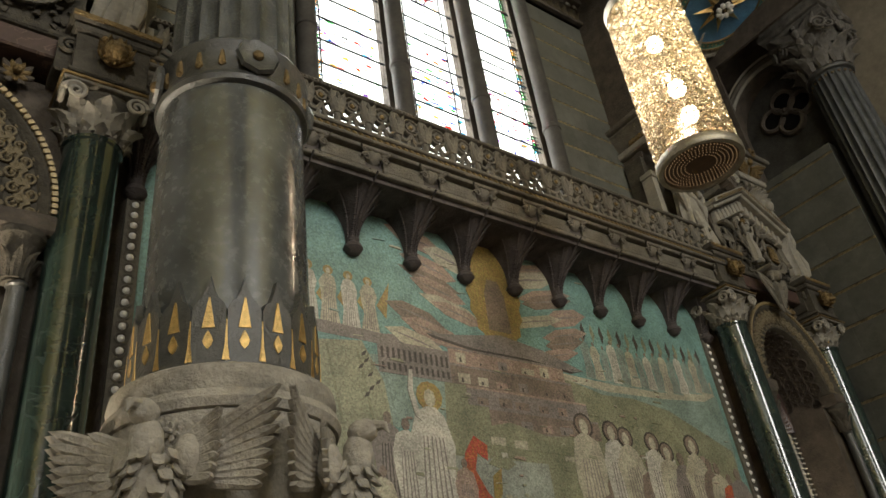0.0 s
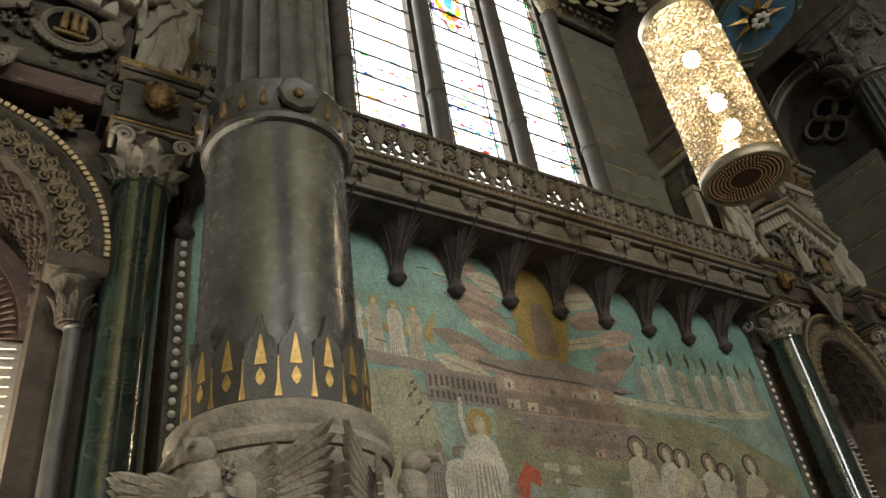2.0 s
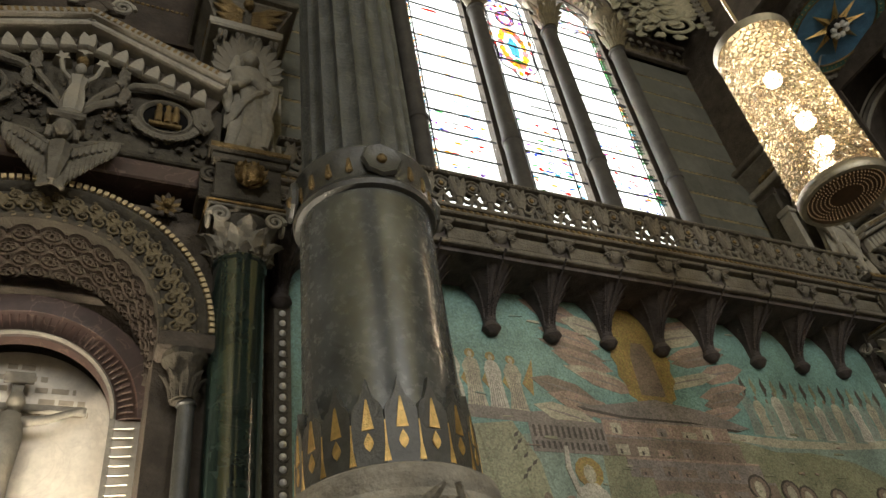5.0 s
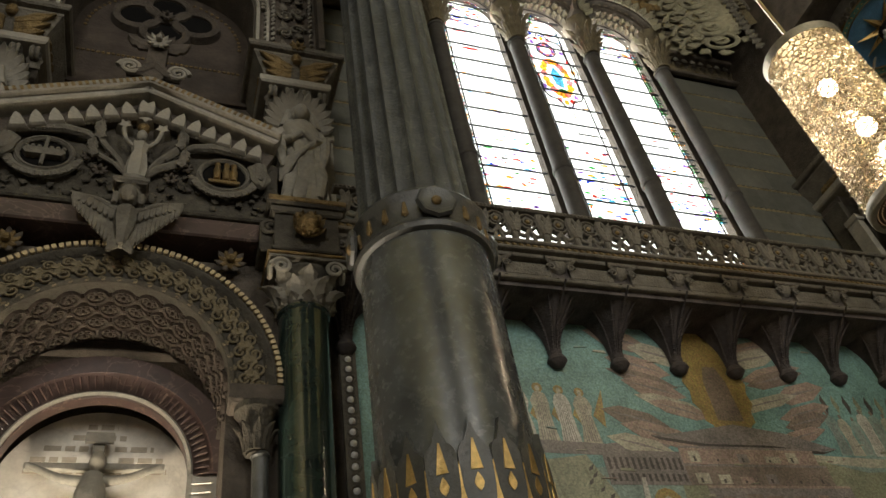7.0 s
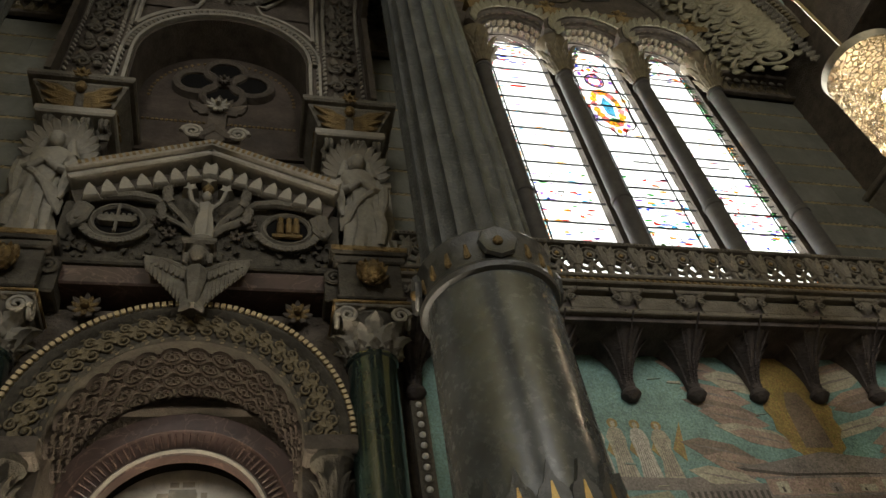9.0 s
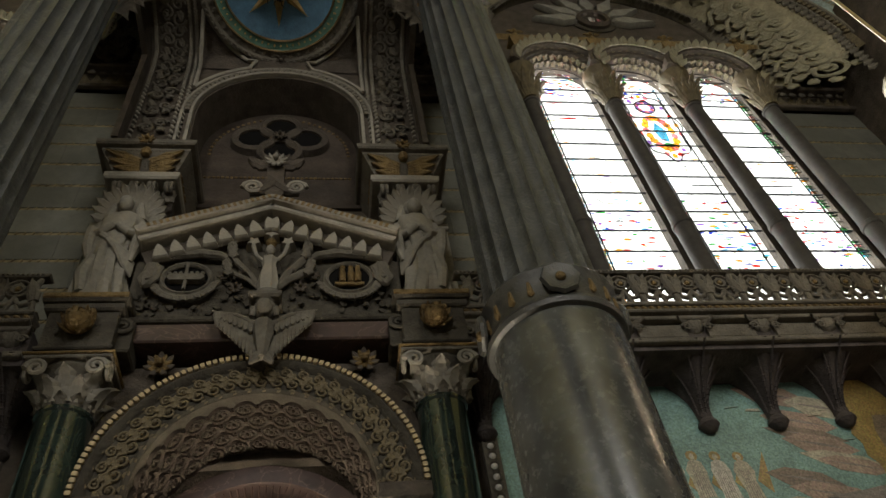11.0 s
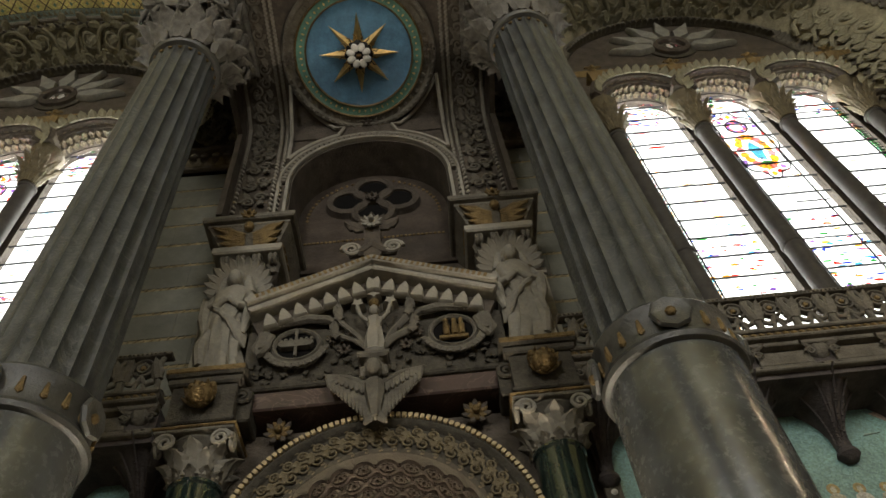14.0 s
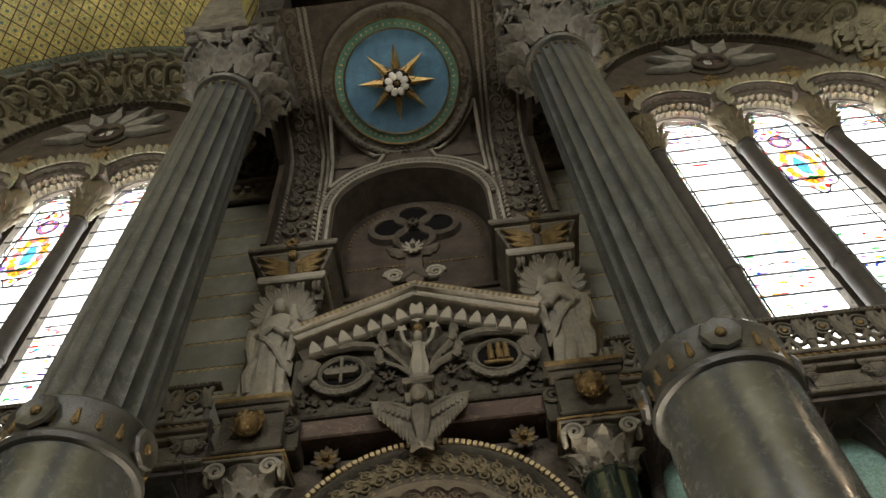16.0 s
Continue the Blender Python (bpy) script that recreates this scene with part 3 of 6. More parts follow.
    for k in range(4):
        part("eagle", em, STONE, col, "carved limestone eagle with spread wings", pose(0, 0, 0.07, 0, 0, 90 * k - 48))
        part("garland", gm, STONE, col, "carved leaf garland", pose(0, 0, 0.07, 0, 0, 90 * k - 48))
    # small flowers under the ring
    fm = mesh_of("carved_flower", Shape().rosette(Matrix(), 0.06, 6, 0.02), BASE_STONE)
    for k in range(24):
        part("carved_flower", fm, STONE, col, "", pose(0, 0, 0, 0, 0, 15 * k) @ pose(0, -0.68, 3.11, 10))
    return col


gcol = great_column()
gcol.scale = (0.98, 0.98, 1)
gcol.location = (AXIS + HALF_COL - 0.01, Y_COL, 0)
for px in (AXIS - HALF_COL, AXIS + SPAN + HALF_COL):
    copy_thing(gcol, pose(px + 0.015, Y_COL, 0))

# ---- gallery over the mosaic ----
STEP = 0.8364


def corbel():
    c = thing("corbel", "dark stone pendant corbel with leafy knob under the gallery", "corbel", "corbels under the gallery")
    s = Shape()
    rows, n = 14, 16
    for j in range(rows):
        u = j / (rows - 1)
        z = 6.62 + 0.62 * u
        rx = 0.07 + 0.36 * u ** 2.6
        ry = 0.13 + 0.6 * u ** 1.7
        for i in range(n + 1):
            a = math.pi * i / n
            k = 1 + 0.06 * math.cos(10 * a)
            s.v.append((-rx * math.cos(a) * k, -ry * math.sin(a) * k, z))
    for j in range(rows - 1):
        for i in range(n):
            q = j * (n + 1) + i
            s.f.append((q, q + 1, q + n + 2, q + n + 1))
    part("fan", s, DARK, c)
    k = Shape().lathe([(0.03, 6.44), (0.075, 6.46), (0.12, 6.52), (0.11, 6.56), (0.08, 6.6), (0.085, 6.66)], 16, pose(0, -0.07, 0))
    for i in range(8):
        k.leaf(pose(0, -0.07, 0, 0, 0, 45 * i) @ pose(0, -0.06, 6.62, 180), 0.14, 0.09, -0.5, 2, 0.008)
    part("knob", k, DARK, c, "dark leafy knob")
    rib = Shape()
    for a in (30, 60, 90, 120, 150):
        pts = []
        for j in range(rows):
            u = j / (rows - 1)
            pts.append((-(0.08 + 0.37 * u ** 2.6) * math.cos(radians(a)), -(0.14 + 0.61 * u ** 1.7) * math.sin(radians(a)), 6.62 + 0.6 * u))
        rib.tube(pts, 0.013, 6)
        for j in range(2, 10):
            rib.ball(pts[j], 0.02, 6)
    part("ribs", rib, DARK, c)
    return c


cor = corbel()
spots = [bx - 4.6 + STEP * k for bx in BAYS for k in range(12)]
cor.matrix_basis = pose(spots[0], Y_MOS, 0)
for x in spots[1:]:
    copy_thing(cor, pose(x, Y_MOS, 0))

brk = Shape().leaf(pose(0, -0.03, 7.6, 180, 0, 180), 0.32, 0.2, -0.7, 3, 0.015)
for sg in (-1, 1):
    brk.leaf(pose(sg * 0.05, -0.03, 7.56, 0, sg * 100), 0.22, 0.12, 0.6, 3, 0.012).spiral(pose(sg * 0.13, -0.05, 7.42), 0.055, 1.5, 0.016, sg)
brk_m = mesh_of("leaf_bracket", brk, STONE)
unit = Shape()
unit.arch([(0.105, -0.02), (0.115, -0.035), (0.13, -0.03), (0.14, 0.0), (0.13, 0.045), (0.105, 0.045)], 0, 8.17, 20, -180, 180)
unit.arch([(0.045, -0.02), (0.075, -0.03), (0.075, 0.03), (0.045, 0.03)], 0, 8.17, 12, -180, 180)
for k in range(6):
    unit.tube([(0.06 * math.sin(k * 1.047), 0, 8.17 + 0.06 * math.cos(k * 1.047)), (0.115 * math.sin(k * 1.047), 0, 8.17 + 0.115 * math.cos(k * 1.047))], 0.014, 5)
for sg in (-1, 1):
    unit.tube([(sg * 0.2, 0, 8.33), (sg * 0.15, 0, 8.2), (sg * 0.17, 0, 8.06), (sg * 0.2, 0, 7.95), (sg * 0.205, 0, 7.82)], [0.03, 0.04, 0.035, 0.03, 0.04], 8)
    unit.tube([(0, 0, 8.05), (sg * 0.02, 0, 7.99), (sg * 0.08, 0, 7.93), (sg * 0.14, 0, 7.95), (sg * 0.155, 0, 8.01), (sg * 0.12, 0, 8.04)], [0.03, 0.032, 0.03, 0.028, 0.024, 0.018], 8)
    unit.leaf(pose(sg * 0.2, -0.01, 7.98, 0, sg * -14), 0.34, 0.13, 0.15, 3, 0.02)
    unit.tube([(sg * 0.03, 0, 7.95), (sg * 0.06, 0, 7.87), (sg * 0.04, 0, 7.8)], [0.022, 0.026, 0.03], 6)
unit_m = mesh_of("baluster_scroll", unit, STONE)
boss_m = mesh_of("boss", Shape().ball((0, -0.015, 8.17), (0.035, 0.03, 0.035), 8), OLD_GOLD)
cable_bead = mesh_of("cable_bead", Shape().ball((0, 0, 0), (0.045, 0.022, 0.022), 8, pose(0, 0, 0, 0, 28)), OLD_GOLD)
for bx in BAYS:
    g = thing("gallery", "brown stone gallery with moulded frieze and gilded cable", "gallery", m=pose(bx, Y_RAIL, 0))
    part("slab", Shape().box(-4.78, 4.78, 0.06, 1.1, 7.14, 7.6), DARK, g)
    part("lower_moulding", Shape().box(-4.78, 4.78, -0.02, 0.06, 7.2, 7.27, b=0.012).box(-4.78, 4.78, -0.05, 0.06, 7.52, 7.58, b=0.012).box(-4.78, 4.78, -0.12, 0.06, 7.58, 7.63, b=0.015), STONE, g)
    part("upper_moulding", Shape().box(-4.78, 4.78, -0.1, 0.14, 7.71, 7.77, b=0.015), STONE, g)
    part("cable_bed", Shape().box(-4.78, 4.78, -0.06, 0.1, 7.63, 7.71), BROWN, g)
    for k in range(106):
        part("cable_bead", cable_bead, OLD_GOLD, g, "", pose(-4.73 + 0.09 * k, -0.075, 7.67))
    pm = mesh_of("frieze_panel", Shape().box(-0.29, 0.29, 0.0, 0.06, 7.29, 7.5, b=0.02), STONE)
    for k in range(12):
        part("leaf_bracket", brk_m, STONE, g, "", pose(-4.6 + STEP * k, 0.03, 0))
        if k < 11:
            part("frieze_panel", pm, STONE, g, "", pose(-4.6 + STEP * (k + 0.5), 0.02, 0))
    b = thing("balustrade", "pierced limestone balustrade of scrolls with gilt bosses", "balustrade", m=pose(bx, Y_RAIL + 0.02, 0))
    part("top_rail", Shape().box(-4.78, 4.78, -0.06, 0.08, 8.33, 8.385, b=0.012), STONE, b)
    part("bottom_rail", Shape().box(-4.78, 4.78, -0.05, 0.06, 7.77, 7.81, b=0.01), STONE, b)
    bead = Shape()
    for k in range(190):
        bead.ball((-4.75 + 0.05 * k, -0.06, 8.355), 0.018, 6)
    tagged(part("bead_row", bead, STONE, b), kind="stuff")
    for k in range(22):
        u = part("baluster_scroll", unit_m, STONE, b, "", pose(-4.48 + 0.427 * k, 0, 0))
        part("boss", boss_m, OLD_GOLD, u, "worn gilt boss")

# ---- mosaic picture ----
C_SKY = mosaic("mosaic_teal", (0.135, 0.235, 0.205))
C_SKY2 = mosaic("mosaic_pale_teal", (0.18, 0.235, 0.195))
C_CREAM = mosaic("mosaic_cream", (0.32, 0.295, 0.215))
C_WHITE = mosaic("mosaic_white", (0.37, 0.35, 0.29))
C_PINK = mosaic("mosaic_rose", (0.26, 0.19, 0.145))
C_BRICK = mosaic("mosaic_brown", (0.165, 0.125, 0.095))
C_MAUVE = mosaic("mosaic_mauve", (0.18, 0.155, 0.135))
C_GREEN = mosaic("mosaic_olive", (0.19, 0.19, 0.115))
C_SAIL = mosaic("mosaic_sail_green", (0.235, 0.235, 0.15))
C_GOLD = mosaic("mosaic_gold", (0.25, 0.18, 0.06), 0.4)
C_RED = mosaic("mosaic_red", (0.32, 0.075, 0.035))
C_DARK = mosaic("mosaic_outline", (0.055, 0.045, 0.035))
C_WATER = mosaic("mosaic_water", (0.22, 0.235, 0.195))
rng = random.Random(5)


def picture(bx, full):
    pic = thing("wall_mosaic", "large glass mosaic picture with teal sky, town and robed shapes", "mosaic", m=pose(bx, Y_MOS, 0))
    part("sky", Shape().box(-4.5, 4.5, -0.02, 0.0, 1.2, 7.28), C_SKY, pic)
    layer = [0]

    joined = {}

    def patch(name, poly, mat, label=""):
        layer[0] += 1
        d = 0.021 + 0.000012 * layer[0]
        if name in ("stroke", "fold", "house_window", "leaf", "bush"):
            joined.setdefault((name, mat.name), (Shape(), mat))[0].prism([(x - BAY, z) for x, z in poly], -d, -0.018)
            return
        part(name, Shape().prism([(x - BAY, z) for x, z in poly], -d, -0.018), mat, pic, label, None, 0)

    def rect(name, x0, x1, z0, z1, mat):
        patch(name, [(x0, z0), (x1, z0), (x1, z1), (x0, z1)], mat)

    def robed(x, z, h, mat, halo=None, lean=0.0):
        w = h * 0.135
        out = [(-1.25, 0), (-0.9, 0.3), (-1.0, 0.55), (-1.15, 0.7), (-0.75, 0.83), (-0.2, 0.87), (0.2, 0.87), (0.75, 0.82), (1.1, 0.66), (0.85, 0.5), (1.0, 0.28), (1.3, 0)]
        j = [rng.uniform(-0.12, 0.12) for _ in out]
        if halo:
            ring = [(x + lean + 0.088 * h * math.sin(a * 0.524), z + h * 0.93 + 0.088 * h * math.cos(a * 0.524)) for a in range(12)]
            patch("halo", ring, halo)
            ring = [(x + lean + 0.072 * h * math.sin(a * 0.524), z + h * 0.93 + 0.072 * h * math.cos(a * 0.524)) for a in range(12)]
            patch("halo_field", ring, C_GOLD if halo is C_GOLD else C_BRICK)
        patch("robe", [(x + (px + q) * w + lean * pz, z + pz * h) for (px, pz), q in zip(out, j)], mat)
        for q in (-0.8, -0.5, -0.15, 0.15, 0.45, 0.75):
            patch("fold", [(x + (q - 0.05) * w, z + 0.03 * h), (x + (q + 0.06) * w, z + 0.03 * h), (x + (q * 0.6 + 0.03) * w + lean * 0.7, z + 0.7 * h), (x + (q * 0.6 - 0.03) * w + lean * 0.7, z + 0.7 * h)], C_MAUVE if mat is not C_MAUVE else C_DARK)
        patch("head", [(x + lean + 0.04 * h * math.sin(a * 0.785), z + h * 0.92 + 0.055 * h * math.cos(a * 0.785)) for a in range(8)], C_CREAM if halo else C_BRICK)

    if not full:
        # pale angels' cloud in the corner of the other bay's picture
        for k in range(9):
            rx = BAY + 3.2 + 0.12 * k
            patch("wing", [(rx, 5.4), (rx + 0.12, 5.3), (rx + 0.35, 6.2 - 0.05 * k), (rx + 0.16, 6.35 - 0.05 * k)], C_CREAM if k % 2 else C_GOLD)
        return
    # low sky, hills, water
    patch("low_sky", [(BAY - 4.4, 5.0), (BAY - 1.0, 5.3), (BAY + 4.4, 5.5), (BAY + 4.4, 4.4), (BAY - 4.4, 4.4)], C_SKY2)
    hill = [(5.0, 3.0), (5.2, 5.15), (6.0, 5.2), (7.2, 5.35), (7.9, 5.2), (8.5, 5.22), (9.25, 5.12), (9.8, 4.9), (10.5, 4.62), (10.5, 3.0)]
    patch("hill", hill, C_GREEN)
    rect("water", 5.2, 8.0, 1.3, 4.15, C_WATER)
    rect("shore", 6.6, 10.5, 1.25, 4.2, C_GREEN)
    # cloud bank with a row of pale robed shapes
    patch("cloud", [(7.2, 5.42), (8.2, 5.38), (9.2, 5.4), (10.2, 5.5), (10.5, 5.75), (10.5, 5.5), (10.2, 5.38), (9.2, 5.3), (8.0, 5.26), (7.2, 5.33)], C_CREAM)
    for k in range(15):
        x = 7.75 + 0.185 * k
        robed(x, 5.42 + 0.1 * max(0, k - 10) * 0.3, 0.62 + rng.uniform(-0.05, 0.08), (C_SKY2, C_CREAM, C_SKY2, C_WHITE)[k % 4])
        patch("palm", [(x + 0.03, 6.0), (x + 0.09, 6.12), (x + 0.05, 6.3), (x, 6.2)], C_GREEN if k % 2 else C_DARK)
    for k in range(5):
        robed(3.2 + 0.26 * k, 5.5, 0.78 - 0.02 * k, (C_CREAM, C_WHITE)[k % 2], C_GOLD)
        patch("wing", [(3.3 + 0.26 * k, 5.85), (3.42 + 0.26 * k, 5.7), (3.5 + 0.26 * k, 6.2)], C_GOLD)
    patch("parapet", [(1.8, 5.6), (4.4, 5.5), (5.2, 5.62), (5.2, 5.48), (4.4, 5.36), (1.8, 5.42)], C_MAUVE)
    # flying groups on both sides of the golden glory
    for cx, cz, n, dirn in ((5.25, 6.15, 11, 1), (7.2, 6.2, 9, -1)):
        for k in range(n):
            x, z = cx + rng.uniform(-0.5, 0.35) * 1.0, cz + 0.75 - 0.16 * k + rng.uniform(-0.06, 0.06)
            l, t = rng.uniform(0.35, 0.6), rng.uniform(0.08, 0.14)
            sl = -0.25 * dirn
            patch("flying_drape", [(x - l, z - l * sl), (x - l * 0.4, z - l * sl * 0.4 + t), (x + l * 0.5, z + l * sl * 0.5 + t), (x + l, z + l * sl), (x + l * 0.4, z + l * sl * 0.4 - t), (x - l * 0.5, z - l * sl * 0.5 - t)], (C_PINK, C_CREAM, C_PINK, C_BRICK)[k % 4])
            patch("drape_fold", [(x - l * 0.8, z - l * sl * 0.8), (x, z + t * 0.2), (x + l * 0.8, z + l * sl * 0.8), (x, z - t * 0.1)], C_MAUVE)
    glory = [(6.2 + (0.42 + 0.05 * (k % 2)) * math.sin(k * 0.1745), 6.38 + (0.78 + 0.06 * (k % 2)) * math.cos(k * 0.1745)) for k in range(36)]
    patch("glory", glory, C_GOLD, "golden almond-shaped glory")
    patch("throne", [(6.02, 5.85), (6.4, 5.85), (6.38, 6.4), (6.3, 6.62), (6.12, 6.62), (6.04, 6.4)], C_BRICK)
    # rock and town
    patch("broad_roof", [(5.0, 5.62), (5.5, 5.68), (6.2, 5.8), (6.9, 5.7), (7.6, 5.5), (7.35, 5.46), (6.6, 5.52), (5.7, 5.52)], C_MAUVE)
    patch("roof_edge", [(5.0, 5.62), (5.7, 5.53), (6.6, 5.53), (7.4, 5.46), (7.6, 5.5), (7.35, 5.43), (6.6, 5.49), (5.7, 5.49), (5.1, 5.57)], C_DARK)
    for k, (xa, xb, za, zb, mat) in enumerate(((5.3, 7.2, 5.28, 5.5, C_PINK), (5.25, 7.3, 5.02, 5.28, C_BRICK), (5.5, 7.5, 4.78, 5.02, C_MAUVE), (5.8, 7.65, 4.52, 4.78, C_BRICK), (6.1, 7.2, 4.3, 4.52, C_GREEN))):
        rect("terrace", xa, xb, za, zb, mat)
        rect("terrace_edge", xa, xb, zb - 0.03, zb, C_MAUVE if mat is not C_MAUVE else C_PINK)
        for q in range(int((xb - xa) / 0.34)):
            x = xa + 0.1 + 0.34 * q + rng.uniform(-0.05, 0.05)
            h = rng.uniform(0.08, 0.15)
            rect("house", x, x + rng.uniform(0.14, 0.24), za + 0.02, za + 0.02 + h, rng.choice((C_PINK, C_CREAM, C_BRICK, C_MAUVE)))
            rect("house_window", x + 0.05, x + 0.08, za + 0.03, za + h * 0.7, C_DARK)
    patch("tree_bank", [(5.6, 4.5), (6.1, 4.62), (6.7, 4.5), (7.4, 4.56), (7.9, 4.4), (7.0, 4.28), (6.0, 4.3)], C_GREEN)
    for k in range(36):
        x, z = 5.6 + rng.random() * 4.6, 3.4 + rng.random() * 1.1
        w, h = rng.uniform(0.08, 0.25), rng.uniform(0.05, 0.13)
        if z + 0.14 * (x - 7) < 5.0:
            rect("far_house", x, x + w, z, z + h, rng.choice((C_CREAM, C_CREAM, C_WHITE, C_PINK)))
            patch("bush", [(x - 0.1, z - 0.1), (x + 0.06, z - 0.14), (x + 0.2, z - 0.06), (x + 0.05, z + 0.02)], C_GREEN)
    # colonnade and sail
    rect("colonnade", 4.3, 5.3, 5.02, 5.42, C_MAUVE)
    for k in range(13):
        rect("arch_opening", 4.34 + 0.075 * k, 4.375 + 0.075 * k, 5.2, 5.34, C_DARK)
        rect("arch_opening", 4.34 + 0.075 * k, 4.375 + 0.075 * k, 5.06, 5.15, C_DARK)
    patch("sail", [(1.8, 5.3), (3.5, 5.28), (4.1, 5.36), (4.35, 4.9), (4.42, 4.4), (4.25, 3.8), (3.9, 3.2), (1.8, 3.0)], C_SAIL, "pale green ship sail")
    for k in range(6):
        x = 2.1 + 0.38 * k
        patch("sail_seam", [(x, 3.1), (x + 0.03, 3.1), (x + 0.22, 4.3), (x + 0.05, 5.25), (x + 0.02, 5.25), (x + 0.18, 4.3)], C_GREEN)
    for k in range(14):
        x, z = 4.12 + rng.uniform(-0.12, 0.12), 4.65 + 0.04 * k
        patch("leaf", [(x, z), (x + 0.05, z + 0.02), (x + 0.08, z + 0.08), (x + 0.02, z + 0.05)], C_DARK if k % 2 else C_GREEN)
    # ship and the foreground shapes
    patch("ship", [(5.0, 3.0), (4.9, 3.6), (5.2, 3.75), (5.35, 4.2), (5.5, 4.4), (5.68, 4.3), (5.66, 4.12), (5.52, 4.2), (5.46, 4.0), (5.6, 3.75), (6.0, 3.4), (6.1, 3.0)], C_RED, "red ship prow")
    patch("laurel", [(5.66, 3.6), (5.8, 3.75), (5.84, 4.05), (5.7, 3.95)], C_GOLD)
    for x, z, h, mat, halo in ((4.35, 3.3, 1.3, C_MAUVE, None), (4.6, 3.2, 1.35, C_WHITE, None), (4.25, 2.8, 1.2, C_CREAM, None), (4.92, 2.9, 2.05, C_WHITE, C_GOLD),
                               (5.3, 3.1, 1.05, C_PINK, None), (6.75, 2.4, 1.4, C_MAUVE, None), (7.32, 2.9, 1.95, C_CREAM, C_DARK), (7.6, 2.5, 1.55, C_BRICK, None), (7.88, 3.0, 1.8, C_WHITE, C_DARK), (8.15, 3.0, 1.74, C_CREAM, C_DARK),
                               (8.45, 2.7, 1.7, C_BRICK, None), (8.68, 3.0, 1.72, C_WHITE, C_DARK), (8.9, 2.9, 1.7, C_CREAM, C_DARK), (9.2, 2.8, 1.75, C_MAUVE, None), (9.5, 2.9, 1.86, C_CREAM, C_DARK), (9.75, 2.8, 1.7, C_BRICK, None), (9.98, 2.8, 1.65, C_CREAM, None),
                               (10.2, 2.7, 1.6, C_RED, None), (10.38, 2.7, 1.7, C_MAUVE, None)):
        robed(x, z, h, mat, halo, rng.uniform(-0.04, 0.04))
    for k in range(46):
        robed(6.7 + 3.75 * rng.random(), 2.0 + 0.9 * rng.random(), rng.uniform(0.8, 1.15), rng.choice((C_CREAM, C_MAUVE, C_PINK, C_WHITE, C_BRICK, C_GREEN)))
    for k in range(140):  # small strokes of colour that break up every field
        x, z = rng.uniform(1.8, 10.45), rng.uniform(3.6, 7.0)
        if z > 5.6 and rng.random() < 0.75:
            continue
        w, h = rng.uniform(0.03, 0.2), rng.uniform(0.01, 0.028)
        cool = z > 5.5
        patch("stroke", [(x, z), (x + w, z + rng.uniform(-0.02, 0.02)), (x + w * 0.9, z + h), (x + w * 0.1, z + h)], rng.choice((C_SKY2, C_CREAM) if cool else (C_CREAM, C_GREEN, C_SAIL, C_PINK)))
    patch("raised_arm", [(4.72, 4.55), (4.8, 4.5), (4.72, 4.85), (4.74, 5.1), (4.69, 5.1), (4.65, 4.85)], C_WHITE)
    for (name, _), (shape, mat) in joined.items():
        tagged(part(name, shape, mat, pic, "", None, 0), kind="stuff")


picture(BAYS[0], False)
picture(BAY, True)
# gilt studs coloured white in place of the light they catch
stud_m = mesh_of("gilt_stud", Shape().lathe([(0.036, 0), (0.03, 0.015), (0.012, 0.03)], 10, pose(0, 0, 0, 90)), BRIGHT)
for bx in BAYS:
    for sg in (-1, 1):
        fr = thing("mosaic_frame", "carved stone frame strip beside the mosaic, gilt studs coloured white as glinting", "frame", "mosaic frames", pose(bx + sg * 4.58, Y_MOS, 0))
        part("strip", Shape().box(-0.085, 0.085, -0.06, 0.0, 1.2, 6.62, b=0.012), STONE, fr)
        s = Shape()
        for k in range(43):
            s.arch([(0.045, -0.07), (0.055, -0.08), (0.065, -0.07), (0.055, -0.06)], 0, 1.35 + 0.123 * k, 10, -180, 180)
        tagged(part("ring_chain", s, STONE, fr), kind="stuff")
        for k in range(43):
            part("gilt_stud", stud_m, GOLD, fr, "", pose(0, -0.062, 1.35 + 0.123 * k))

# ---- the pier: altar niche, pediment, statues and star vault ----
PIER = AXIS + 0.08     # middle of the carved front of the pier
made = []
GOLD_DULL = material("dull_gilt_beads", (0.3, 0.235, 0.13), 0.5, metal=0.5, var=0.4, scale=9)
# near-black colour that stands for unlit depth in openings; also fills the ovals
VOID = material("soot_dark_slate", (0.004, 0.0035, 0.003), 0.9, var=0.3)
COFFER = material("dark_brown_carved_coffers", (0.05, 0.039, 0.03), 0.6, var=0.35, scale=5, bump=0.4, bump_scale=30)


def pier_thing(name, label, category, group="", x=0.0, y=0.0, z=0.0):
    t = thing(name, label, category, group, pose(PIER + x, y, z))
    made.append(t)
    return t


# niche with archivolt and coffers
ni = pier_thing("altar_niche", "round-arched altar niche with carved archivolt and coffered soffit", "niche")
ARC_Z, ARC_R = 5.72, 1.1
out = [(-1.75, 0), (-ARC_R, 0)] + [(x, ARC_Z + z) for x, z in arc_pts(ARC_R, -90, 90, 28)] + [(ARC_R, 0), (1.75, 0), (1.75, 7.36), (-1.75, 7.36)]
part("wall", Shape().prism(out, 6.3, 7.0), BROWN, ni)
part("back_wall", Shape().box(-1.75, 1.75, 7.5, 7.8, 0, 7.36).box(-1.75, -1.2, 7.0, 7.5, 0, 7.36).box(1.2, 1.75, 7.0, 7.5, 0, 7.36).box(-1.2, 1.2, 7.0, 7.5, 6.9, 7.36), BROWN, ni)
